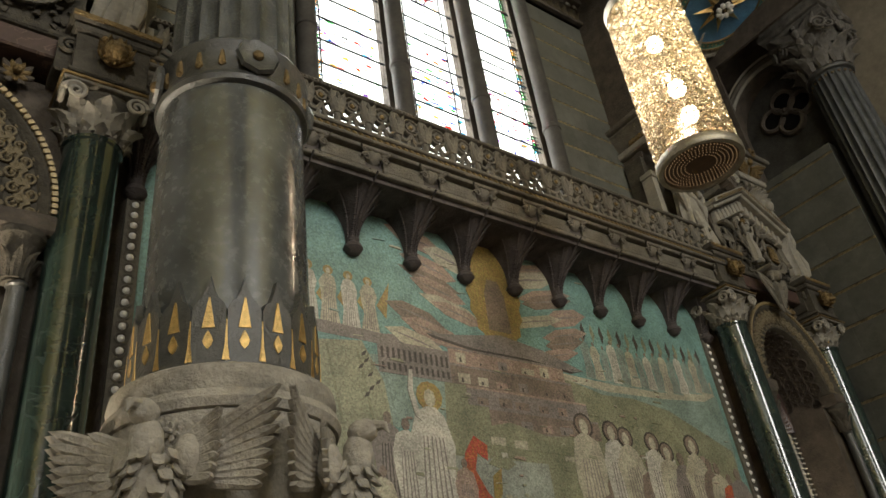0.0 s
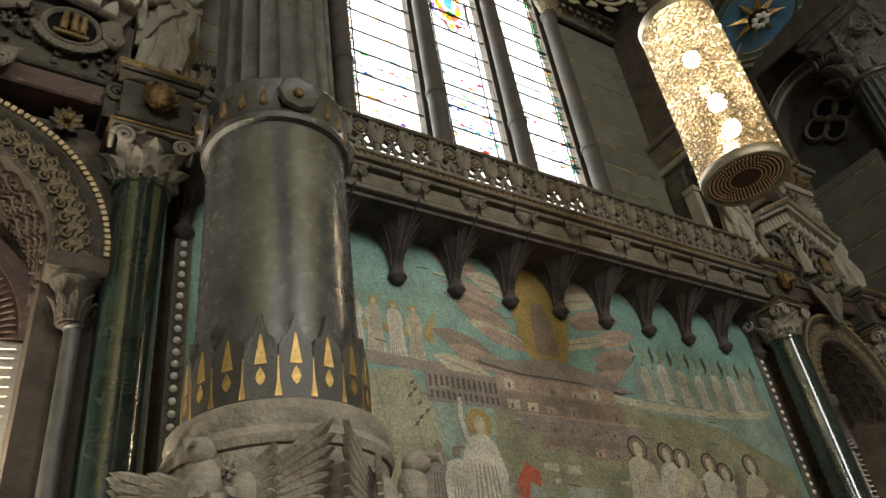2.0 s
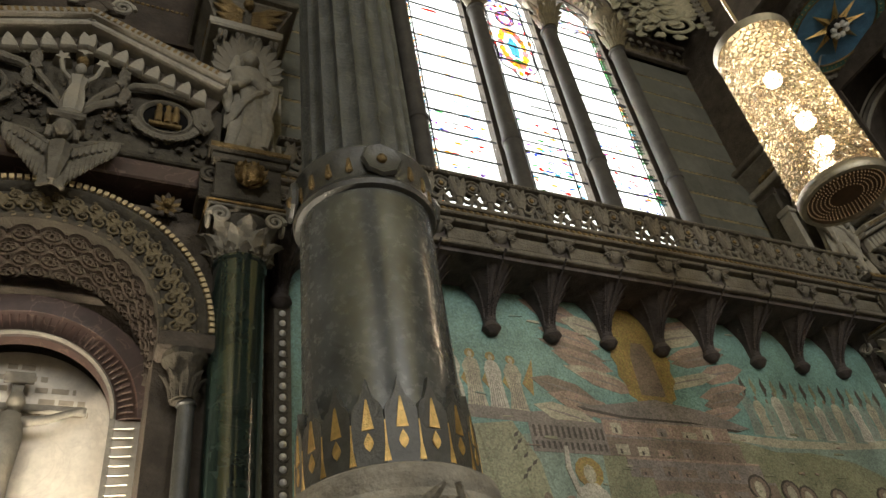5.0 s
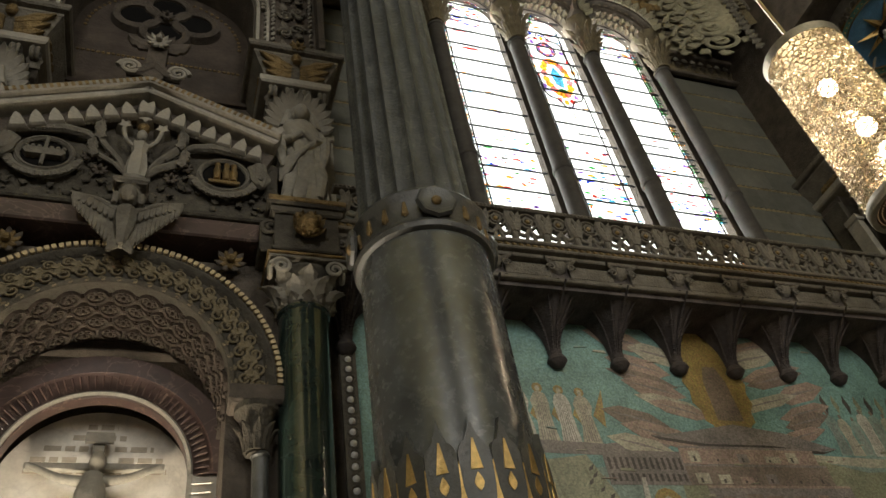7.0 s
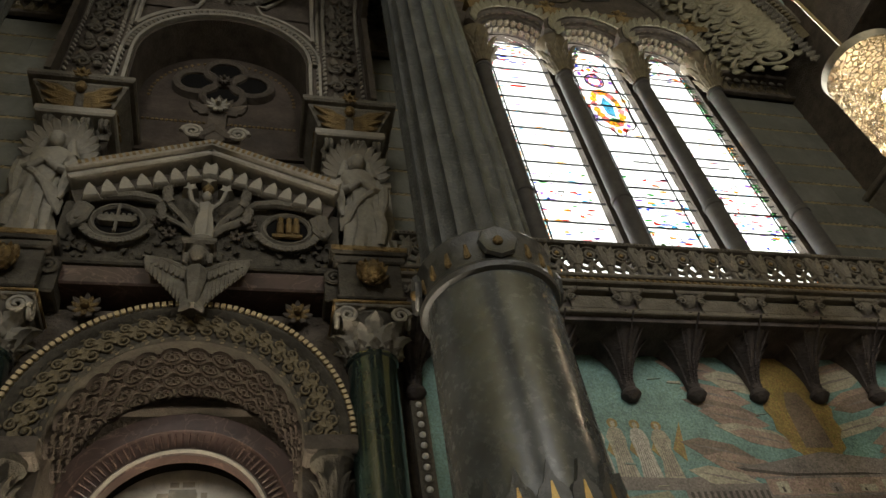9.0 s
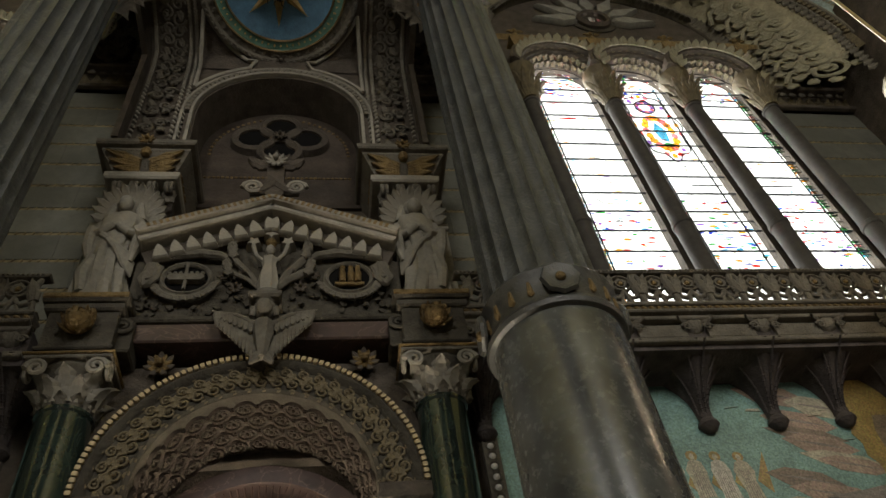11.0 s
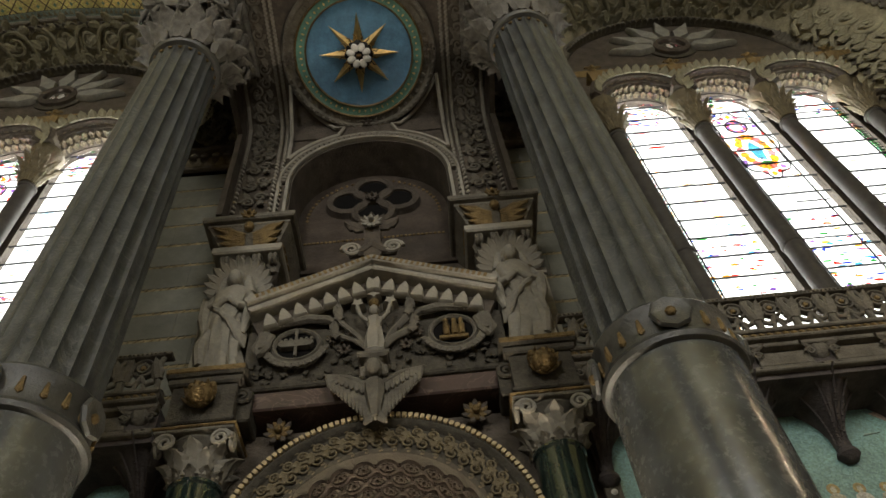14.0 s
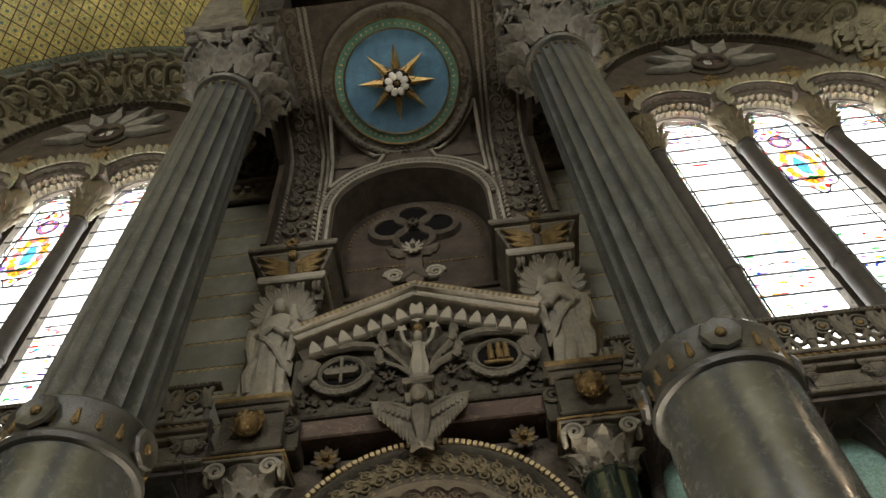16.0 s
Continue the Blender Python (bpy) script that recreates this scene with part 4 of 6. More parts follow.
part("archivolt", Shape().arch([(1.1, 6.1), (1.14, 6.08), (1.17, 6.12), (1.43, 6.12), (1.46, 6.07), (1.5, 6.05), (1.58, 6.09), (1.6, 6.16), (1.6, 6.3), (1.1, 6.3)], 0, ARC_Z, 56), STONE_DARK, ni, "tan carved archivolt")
sc = Shape().spiral(Matrix(), 0.1, 1.6, 0.022, 1).leaf(pose(0.09, 0, 0.02, 0, 60), 0.13, 0.09, 0.4, 3, 0.008).leaf(pose(-0.06, 0, 0.09, 0, -40), 0.1, 0.07, 0.4, 3, 0.008).leaf(pose(0, 0, -0.09, 0, 140), 0.1, 0.07, 0.4, 3, 0.008).ball((0, -0.015, 0), 0.028, 6)
TAN = material("tan_gilded_carving", (0.17, 0.138, 0.085), 0.6, metal=0.1, var=0.4, scale=6, bump=0.4, bump_scale=30, stain=(0.08, 0.065, 0.045))
sc_m = mesh_of("scroll", sc, TAN)
for k in range(25):
    a = -87 + 174 * k / 24
    for r, f in ((1.24, 1), (1.37, -1)):
        part("scroll", sc_m, STONE, ni, "", pose(0, 6.1, ARC_Z, 0, a) @ pose((0.0 if f > 0 else 0.06), 0, r, 0, 180 if f < 0 else 0) @ Matrix.Scale(0.8, 4))
bead_m = mesh_of("gilt_bead", Shape().box(-0.022, 0.022, -0.025, 0.03, -0.03, 0.03, b=0.009), GOLD_DULL)
for k in range(76):
    a = -89 + 178 * k / 75
    part("gilt_bead", bead_m, GOLD_DULL, ni, "", pose(0, 6.055, ARC_Z, 0, a) @ pose(0, 0, 1.555))
cof = Shape().arch([(0.12, -0.03), (0.15, -0.05), (0.165, -0.02), (0.165, 0.02), (0.12, 0.02)], 0, 0, 18, -180, 180)
flower_m = mesh_of("rosette", Shape().rosette(Matrix(), 0.115, 7, 0.035), COFFER)
cof_m = mesh_of("coffer", cof, COFFER)
knob_m = mesh_of("coffer_knob", Shape().ball((0, -0.02, 0), (0.045, 0.04, 0.045), 8).leaf(pose(0, 0, 0, 0, 0), 0.07, 0.06, 0.4, 1).leaf(pose(0, 0, 0, 0, 180), 0.07, 0.06, 0.4, 1), COFFER)
part("soffit", Shape().arch([(1.11, 6.3), (1.2, 6.3), (1.2, 7.06), (1.11, 7.06)], 0, ARC_Z, 48), COFFER, ni, "dark coffered soffit")
for row in range(4):
    for k in range(14):
        a = -87 + 13 * k + (6.5 if row % 2 else 0)
        if a > 92:
            continue
        cof_ob = part("coffer", cof_m, COFFER, ni, "", pose(0, 6.31 + 0.2 * row, ARC_Z, 0, a) @ pose(0, 0, 1.095, 90) @ Matrix.Scale(0.7, 4))
        part("rosette", flower_m, COFFER, cof_ob)
        if row < 3:
            part("coffer_knob", knob_m, COFFER, ni, "", pose(0, 6.31 + 0.2 * row, ARC_Z, 0, a + 6.5) @ pose(0, 0, 1.1, 90) @ Matrix.Scale(0.8, 4))
IN_Z = 5.3
part("inner_arch", Shape().arch([(0.84, 7.06), (0.88, 7.02), (1.02, 6.98), (1.06, 6.94), (1.25, 6.94), (1.25, 7.2), (0.84, 7.2)], 0, IN_Z, 40), RED, ni, "red-brown marble inner arch")
for sg in (-1, 1):
    a, b = sorted((sg * 0.84, sg * 1.2))
    part("jamb", Shape().box(a, b, 7.0, 7.2, 0, IN_Z - 0.004), PALE, ni, "pale marble jamb")
flut = Shape()
for k in range(46):
    flut.tube([(0, 0, 0.9), (0, -0.035, 0.95), (0, -0.05, 1.02)], [0.008, 0.012, 0.01], 5, pose(0, 7.0, IN_Z, 0, -90 + 4 * k))
tagged(part("ribbing", flut, RED, ni), kind="stuff")
jr = Shape()
for sg in (-1, 1):
    for k in range(26):
        jr.tube([(sg * 0.87, 6.99, 5.2 - 0.09 * k), (sg * 0.96, 6.97, 5.2 - 0.09 * k), (sg * 1.05, 6.95, 5.2 - 0.09 * k)], 0.012, 5)
tagged(part("jamb_ribbing", jr, PALE, ni), kind="stuff")
part("edge_roll", Shape().arch([(0.83, 7.0), (0.86, 6.98), (0.88, 7.0), (0.86, 7.04)], 0, IN_Z, 40).box(-0.88, -0.83, 6.98, 7.03, 0, IN_Z).box(0.83, 0.88, 6.98, 7.03, 0, IN_Z), WHITE, ni)
part("back_panel", Shape().prism([(-0.9, 0)] + [(x, IN_Z + z) for x, z in arc_pts(0.9, -90, 90, 28)] + [(0.9, 0)], 7.44, 7.5), PALE, ni, "pale marble panel with engraved lines")
lt = Shape()
lr = random.Random(3)
for row, (z, half) in enumerate(((6.0, 0.14), (5.88, 0.26), (5.76, 0.5), (5.64, 0.6), (5.52, 0.64))):
    x = -half
    while x < half:
        w_ = lr.uniform(0.06, 0.17)
        if abs(x + w_ / 2) > 0.13 or z > 5.8:
            lt.box(x, min(x + w_, half), 7.434, 7.44, z, z + 0.055)
        x += w_ + 0.035
part("inscription", lt, LETTER, ni, "worn lines of engraved lettering", smooth=0)
for sg in (-1, 1):
    part("impost", Shape().box(sg * 1.36 - 0.26, sg * 1.36 + 0.26, 6.03, 6.45, 5.52, 5.72, b=0.03), BROWN, ni)
    cl = part("colonnette", Shape().lathe([(0.1, 0), (0.1, 0.2), (0.075, 0.3), (0.072, 5.02), (0.09, 5.04), (0.07, 5.08)], 20, pose(sg * 1.4, 6.17, 0)), COLLAR, ni, "dark polished colonnette")
    cp = Shape().lathe([(0.075, 5.06), (0.085, 5.2), (0.16, 5.42), (0.2, 5.46), (0.2, 5.52)], 20, pose(sg * 1.36, 6.17, 0))
    for k in range(8):
        cp.leaf(pose(sg * 1.36, 6.17, 5.08, 0, 0, 45 * k) @ pose(0, -0.09, 0, 6), 0.3, 0.09, 0.45, 3, 0.01)
    part("colonnette_capital", cp, STONE_DARK, ni)
lamp_n = area_lamp("niche_light", look((AXIS - 0.2, 6.5, 2.2), (AXIS + 0.1, 7.35, 5.0)), 0.7, 0.2, 300, (1.0, 0.88, 0.7))
lamp_n2 = area_lamp("niche_light", look((12.3, 6.95, 2.3), (12.4, 7.4, 5.0)), 0.6, 0.15, 25, (1.0, 0.88, 0.7))

# crucifix in the niche: one plain carved mesh
cx = Shape().box(-0.05, 0.05, 7.3, 7.38, 2.2, 5.78, b=0.01).box(-0.62, 0.62, 7.3, 7.38, 5.4, 5.47, b=0.01).box(-0.13, 0.13, 7.26, 7.3, 5.66, 5.78, b=0.01)
cx.tube([(0, 7.25, 5.3), (0, 7.22, 5.1), (0, 7.22, 4.7), (0, 7.24, 4.2), (0, 7.26, 3.7)], [0.1, 0.14, 0.11, 0.1, 0.05], 12)
cx.ball((0.02, 7.2, 5.42), (0.08, 0.09, 0.11), 12)
for sg in (-1, 1):
    cx.tube([(sg * 0.08, 7.24, 5.24), (sg * 0.3, 7.22, 5.27), (sg * 0.58, 7.27, 5.42)], [0.055, 0.04, 0.03], 10)
cr = solid("crucifix_carving", cx, WHITE, "white carved crucifix in front of the pale niche back", "carving", "")
cr.matrix_basis = pose(PIER, 0, 0.1)
made.append(cr)

# green columns with capitals and gilt lion heads
lion = Shape().ball((0, -0.05, 0), (0.13, 0.13, 0.14), 14).ball((0, -0.17, -0.05), (0.075, 0.07, 0.06), 10).ball((0, -0.16, -0.11), (0.05, 0.05, 0.03), 8).box(-0.02, 0.02, -0.2, -0.1, -0.03, 0.08, b=0.008)
for k in range(16):
    lion.leaf(pose(0, 0.0, 0, 0, 360 * k / 16), 0.21 + 0.04 * (k % 2), 0.1, 0.75, 3, 0.012)
    lion.leaf(pose(0, -0.05, 0, 0, 360 * k / 16 + 11), 0.17, 0.08, 0.8, 2, 0.012)
for sg in (-1, 1):
    lion.ball((sg * 0.06, -0.16, 0.035), 0.022, 6).ball((sg * 0.11, -0.06, 0.13), (0.04, 0.03, 0.045), 8)
lion_m = mesh_of("lion_head", lion, OLD_GOLD)
lf = mesh_of("capital_leaf", Shape().leaf(Matrix(), 0.31, 0.2, 0.7, 3, 0.014), WHITE)
vl2 = mesh_of("volute", Shape().spiral(Matrix(), 0.1, 1.8, 0.028, 1), WHITE)
for sg in (-1, 1):
    gc = pier_thing("pier_column", "dark green marble column with leafy capital and gilt lion head", "column", "green pier columns", sg * 1.8, 6.16)
    part("shaft", Shape().lathe([(0.34, 0), (0.34, 0.3), (0.28, 0.36), (0.3, 0.45), (0.25, 0.55), (0.25, 6.55), (0.27, 6.57), (0.27, 6.6), (0.24, 6.62)], 40), GREEN, gc, "dark green veined marble shaft")
    part("capital_bell", Shape().lathe([(0.22, 6.6), (0.22, 6.8), (0.27, 6.95), (0.35, 7.03), (0.35, 7.06)], 28), STONE, gc)
    small = Shape()
    for k in range(12):
        small.leaf(pose(0, 0, 0, 0, 0, 30 * k) @ pose(0, -0.235, 6.6, 8), 0.16, 0.13, 0.8, 2, 0.012)
    part("leaf_collar", small, STONE, gc)
    for k in range(8):
        part("capital_leaf", lf, WHITE, gc, "", pose(0, 0, 0, 0, 0, 45 * k) @ pose(0, -0.25, 6.76, 14))
        part("capital_leaf", lf, WHITE, gc, "", pose(0, 0, 0, 0, 0, 45 * k + 22.5) @ pose(0, -0.24, 6.64, 10))
    for k in range(4):
        for h in (-1, 1):
            part("volute", vl2, WHITE, gc, "", pose(0, 0, 0, 0, 0, 90 * k) @ pose(h * 0.27, -0.37, 6.96, 0, 0, 0 if h > 0 else 180))
    part("abacus", Shape().box(-0.4, 0.4, -0.4, 0.4, 7.06, 7.1, b=0.01), STONE, gc)
    part("abacus_band", Shape().box(-0.42, 0.42, -0.42, 0.4, 7.1, 7.13, b=0.01), OLD_GOLD, gc, "worn gilt band")
    part("block", Shape().box(-0.34, 0.34, -0.34, 0.5, 7.13, 7.82, b=0.02).box(-0.37, 0.37, -0.37, 0.5, 7.2, 7.25, b=0.015).box(-0.39, 0.39, -0.39, 0.5, 7.72, 7.82, b=0.02).box(-0.43, 0.43, -0.43, 0.5, 7.82, 7.95, b=0.025), STONE_DARK, gc)
    part("lion_head", lion_m, OLD_GOLD, gc, "gilt lion head", pose(0, -0.38, 7.5))
    part("gilt_fret", Shape().box(-0.42, 0.42, -0.445, -0.42, 7.85, 7.92, b=0.008), OLD_GOLD, gc)

# saints' canopies behind the statues
for sg in (-1, 1):
    cn = pier_thing("statue_canopy", "pale limestone shell canopy with side pilasters behind a statue", "canopy", "statue canopies", sg * 1.81, 6.5)
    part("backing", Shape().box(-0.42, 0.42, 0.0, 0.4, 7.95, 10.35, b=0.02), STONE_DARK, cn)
    for q in (-1, 1):
        part("pilaster", Shape().box(q * 0.4 - 0.07, q * 0.4 + 0.07, -0.14, 0.1, 7.95, 9.75, b=0.015).box(q * 0.4 - 0.09, q * 0.4 + 0.09, -0.17, 0.1, 9.75, 9.87, b=0.015).box(q * 0.4 - 0.09, q * 0.4 + 0.09, -0.17, 0.1, 7.95, 8.2, b=0.015), WHITE, cn)
    sh = Shape()
    for k in range(13):
        sh.leaf(pose(0, -0.16, 9.95, 22) @ pose(0, 0, 0, 0, -96 + 16 * k), 0.56, 0.2, 0.5, 1, 0.018)
    part("shell", sh, WHITE, cn, "pale fluted shell")


def statue(hand):
    s = Shape()
    n = 40
    prof = [(0.0, 0.30, 0.24), (0.06, 0.31, 0.25), (0.35, 0.27, 0.22), (0.8, 0.25, 0.2), (1.05, 0.23, 0.185), (1.3, 0.25, 0.18), (1.5, 0.27, 0.17), (1.62, 0.22, 0.15), (1.68, 0.1, 0.1), (1.72, 0.075, 0.08)]
    rows = []
    fine = []
    for a, b in zip(prof, prof[1:]):
        for k in range(4):
            u = k / 4
            fine.append(tuple(p + (q - p) * u for p, q in zip(a, b)))
    fine.append(prof[-1])
    for z, rx, ry in fine:
        for i in range(n):
            a = 2 * math.pi * i / n
            d = max(0.0, 1 - z / 1.75)
            fold = 1 + 0.17 * d * math.sin(9 * a + 2.2 * z * hand) + 0.08 * d * math.sin(17 * a - 3 * z) + 0.05 * math.sin(5 * a + 5 * z)
            sway = 0.06 * hand * math.sin(z * 2.1)
            s.v.append((rx * fold * math.cos(a) + sway, ry * fold * math.sin(a), z))
    m = len(fine)
    for j in range(m - 1):
        for i in range(n):
            s.f.append((j * n + i, j * n + (i + 1) % n, (j + 1) * n + (i + 1) % n, (j + 1) * n + i))
    s.f.append(tuple(range(n - 1, -1, -1)))
    s.f.append(tuple((m - 1) * n + i for i in range(n)))
    s.ball((0.0, -0.1, 1.83), (0.1, 0.11, 0.14), 14).ball((0, 0.0, 1.88), (0.15, 0.13, 0.17), 12)
    s.tube([(-0.15, 0.02, 1.95), (-0.17, -0.02, 1.8), (-0.2, 0.02, 1.6)], [0.05, 0.06, 0.09], 8).tube([(0.15, 0.02, 1.95), (0.17, -0.02, 1.8), (0.2, 0.02, 1.6)], [0.05, 0.06, 0.09], 8)
    for q in (-1, 1):
        s.tube([(q * 0.23, 0.02, 1.5), (q * 0.31, -0.04, 1.2), (q * 0.15, -0.19, 1.16), (q * 0.02, -0.22, 1.26)], [0.09, 0.085, 0.055, 0.04], 10)
        s.tube([(q * 0.3, -0.08, 1.28), (q * 0.28, -0.13, 0.95), (q * 0.24, -0.1, 0.7)], [0.09, 0.08, 0.03], 8)
    # mantle gathered over one arm
    for k in range(6):
        q = k / 5
        s.tube([(hand * (0.28 - 0.1 * q), -0.06 - 0.1 * q, 1.28 - 0.1 * q), (hand * (0.05 - 0.12 * q), -0.21, 1.0 - 0.16 * q), (-hand * (0.2 - 0.02 * q), -0.13, 0.82 - 0.2 * q), (-hand * 0.27, -0.02, 0.72 - 0.2 * q)], [0.05, 0.04, 0.035, 0.02], 7)
    s.tube([(0.16 * hand, -0.16, 0.7), (0.2 * hand, -0.22, 0.35), (0.16 * hand, -0.22, 0.05)], [0.06, 0.09, 0.06], 8)
    s.box(-0.36, 0.36, -0.3, 0.2, -0.12, 0.0, b=0.03)
    return s


for sg in (-1, 1):
    st = solid("statue", statue(sg), WHITE, "white marble statue in folded robes standing on a carved block", "statue", "")
    st.matrix_basis = pose(PIER + sg * 1.81, 6.12, 8.07)
    st.scale = (0.95, 0.95, 0.97)
    made.append(st)

# pediment over the niche
pd = pier_thing("pediment", "grey limestone gabled pediment with ovals and leaf carving", "pediment")
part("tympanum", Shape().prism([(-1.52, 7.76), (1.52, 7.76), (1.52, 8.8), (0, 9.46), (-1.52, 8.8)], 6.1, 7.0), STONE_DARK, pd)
part("lintel", Shape().box(-1.5, 1.5, 6.02, 6.9, 7.48, 7.74, b=0.02), RED, pd, "dark red marble lintel")
part("lintel_moulding", Shape().box(-1.52, 1.52, 5.98, 6.15, 7.74, 7.82, b=0.02), STONE_DARK, pd)
SLOPE = math.degrees(math.atan2(0.64, 1.5))
for sg in (-1, 1):
    ln = 1.66
    mm = pose(0, 0, 9.66, 0, sg * SLOPE)
    x0, x1 = (0, ln) if sg > 0 else (-ln, 0)
    part("raking_cornice", Shape().box(x0, x1, 5.72, 7.0, -0.06, 0.04, mm, 0.02).box(x0, x1, 5.8, 7.0, -0.14, -0.06, mm, 0.02), WHITE, pd, "pale raking cornice")
    part("cornice_bed", Shape().box(x0, x1, 6.0, 7.0, -0.38, -0.14, mm), BROWN, pd)
    dots = Shape()
    for k in range(34):
        dots.ball((sg * (0.06 + 0.046 * k), 5.98, -0.4), 0.02, 6, mm)
    tagged(part("bead_row", dots, WHITE, pd), kind="stuff")
    gd = Shape()
    for k in range(21):
        gd.box(sg * (0.05 + 0.073 * k) - 0.018, sg * (0.05 + 0.073 * k) + 0.018, 5.712, 5.73, -0.045, 0.015, mm)
    tagged(part("gilt_fret", gd, OLD_GOLD, pd), kind="stuff")
    tg = mesh_of("tongue", Shape().prism([(-0.092, -0.14), (0.092, -0.14), (0.08, -0.05), (0.045, 0.06), (0, 0.13), (-0.045, 0.06), (-0.08, -0.05)], -0.07, 0.02, inset=0.2), WHITE)
    for k in range(8):
        part("tongue", tg, STONE, pd, "", mm @ pose(sg * (0.15 + 0.19 * k), 5.97, -0.27, 0, -sg * SLOPE * 0.35))
    # oval with its scrolled frame
    ox, oz = sg * 0.92, 8.46
    ring = [(ox + 0.27 * math.cos(a * 0.2618), 6.05, oz + 0.25 * math.sin(a * 0.2618)) for a in range(25)]
    ov = part("oval_frame", Shape().tube(ring, 0.034, 8).tube([(x, y - 0.03, z) for x, y, z in ring], 0.015, 6), STONE, pd, "pale oval frame")
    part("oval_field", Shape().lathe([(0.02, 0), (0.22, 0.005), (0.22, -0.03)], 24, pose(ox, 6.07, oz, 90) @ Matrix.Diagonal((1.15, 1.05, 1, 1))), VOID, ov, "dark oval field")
    if sg > 0:
        rel = Shape().box(ox - 0.17, ox + 0.17, 6.0, 6.06, oz - 0.15, oz - 0.1, b=0.01)
        for q in (-0.08, 0.02, 0.1):
            rel.lathe([(0.04, oz - 0.1), (0.045, oz + 0.05), (0.03, oz + 0.1), (0.035, oz + 0.16), (0.01, oz + 0.19)], 10, pose(ox + q, 6.02, 0))
    else:
        rel = Shape().tube([(ox, 6.0, oz - 0.22), (ox, 6.0, oz + 0.22)], 0.022, 6).prism([(ox - 0.21, oz - 0.02), (ox - 0.17, oz - 0.07), (ox + 0.17, oz - 0.07), (ox + 0.21, oz - 0.02), (ox + 0.18, oz + 0.03), (ox - 0.18, oz + 0.03)], 5.98, 6.06)
        for q in range(7):
            rel.ball((ox - 0.18 + 0.06 * q, 6.0, oz + 0.05), 0.028, 6)
    part("oval_relief", rel, OLD_GOLD if sg > 0 else STONE, ov)
    cup = Shape()
    cup.tube([(ox + 0.335 * math.cos(radians(a)), 6.02, oz - 0.02 + 0.325 * math.sin(radians(a))) for a in range(200, 345, 8)], 0.04, 8)
    for a in range(200, 345, 12):
        cup.leaf(pose(ox + 0.34 * math.cos(radians(a)), 6.0, oz - 0.02 + 0.33 * math.sin(radians(a)), 0, 90 - a), 0.08, 0.09, 0.4, 1, 0.01)
    part("oval_cup", cup, STONE, pd, "pale scalloped cup under the oval")
    ear = Shape().tube([(sg * 0.42, 6.03, 8.74), (sg * 0.56, 6.0, 8.82), (sg * 0.8, 5.99, 8.85), (sg * 1.08, 5.99, 8.8), (sg * 1.3, 6.0, 8.7)], [0.03, 0.05, 0.06, 0.055, 0.02], 8)
    ear.leaf(pose(sg * 1.3, 6.0, 8.66, 0, sg * 176), 0.5, 0.2, 0.25, 2, 0.02).leaf(pose(sg * 1.22, 6.0, 8.62, 0, sg * 160), 0.34, 0.14, 0.3, 2, 0.02)
    part("oval_scroll", ear, STONE, pd, "pale scroll over the oval")
    sp = Shape()
    for px_, pz, ln_, w_ in ((0.48, 8.9, 0.1, 0.11), (0.52, 8.6, 0.09, 0.1)):
        mid_ = (sg * px_ * 0.42, 6.0, 8.3 + (pz - 8.3) * 0.3)
        sp.tube([(sg * 0.06, 6.03, 8.22), mid_, (sg * px_ * 0.78, 5.99, 8.3 + (pz - 8.3) * 0.66), (sg * px_, 5.98, pz)], [0.03, 0.045, 0.05, 0.03], 8, None, 0.6)
        for q in range(3):
            sp.leaf(pose(sg * px_ * (0.8 + 0.08 * q), 5.96, pz - 0.16 + 0.07 * q, 0, sg * (10 - 30 * (q - 1))), ln_ * 1.5, w_, 0.5, 2, 0.014)
    part("leaf_spray", sp, STONE, pd, "pale curling leaves beside the carved shape")
    for fx, fz in ((0.36, 8.3), (0.5, 8.5), (0.28, 8.52)):
        part("flower", Shape().rosette(pose(sg * fx, 6.04, fz), 0.1, 7, 0.04), BROWN, pd)
    cons = Shape().spiral(pose(sg * 1.42, 5.92, 7.6), 0.11, 1.8, 0.03, sg).box(sg * 1.42 - 0.1, sg * 1.42 + 0.1, 5.95, 6.3, 7.3, 7.72, b=0.02)
    part("console", cons, STONE_DARK, pd)
fol = Shape()
fr2 = random.Random(9)
for k in range(150):
    fx = fr2.uniform(-1.42, 1.42)
    if 0.5 < abs(fx) < 1.2 and k % 3:
        continue
    fol.leaf(pose(fx, 6.07, fr2.uniform(7.86, 8.25 if abs(fx) > 0.6 else 8.6), 0, fr2.uniform(0, 360)), fr2.uniform(0.08, 0.15), 0.07, 0.6, 2, 0.01)
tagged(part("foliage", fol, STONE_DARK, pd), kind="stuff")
part("figure_relief", Shape().lathe([(0.1, 8.14), (0.12, 8.3), (0.1, 8.48), (0.075, 8.6), (0.1, 8.72), (0.035, 8.78)], 18, pose(0, 6.0, 0), fn=lambda a, z: 1 + 0.1 * math.sin(7 * a)).ball((0, 5.96, 8.86), (0.06, 0.07, 0.085), 10).tube([(0.08, 5.98, 8.7), (0.16, 5.94, 8.76), (0.2, 5.93, 8.92)], 0.026, 7).tube([(-0.08, 5.98, 8.7), (-0.16, 5.94, 8.76), (-0.2, 5.93, 8.92)], 0.026, 7).ball((0, 5.95, 8.12), (0.14, 0.1, 0.06), 8), WHITE, pd)
star5 = [((0.1 if k % 2 else 0.055) * math.sin(k * 0.6283), (0.1 if k % 2 else 0.055) * math.cos(k * 0.6283)) for k in range(10)]
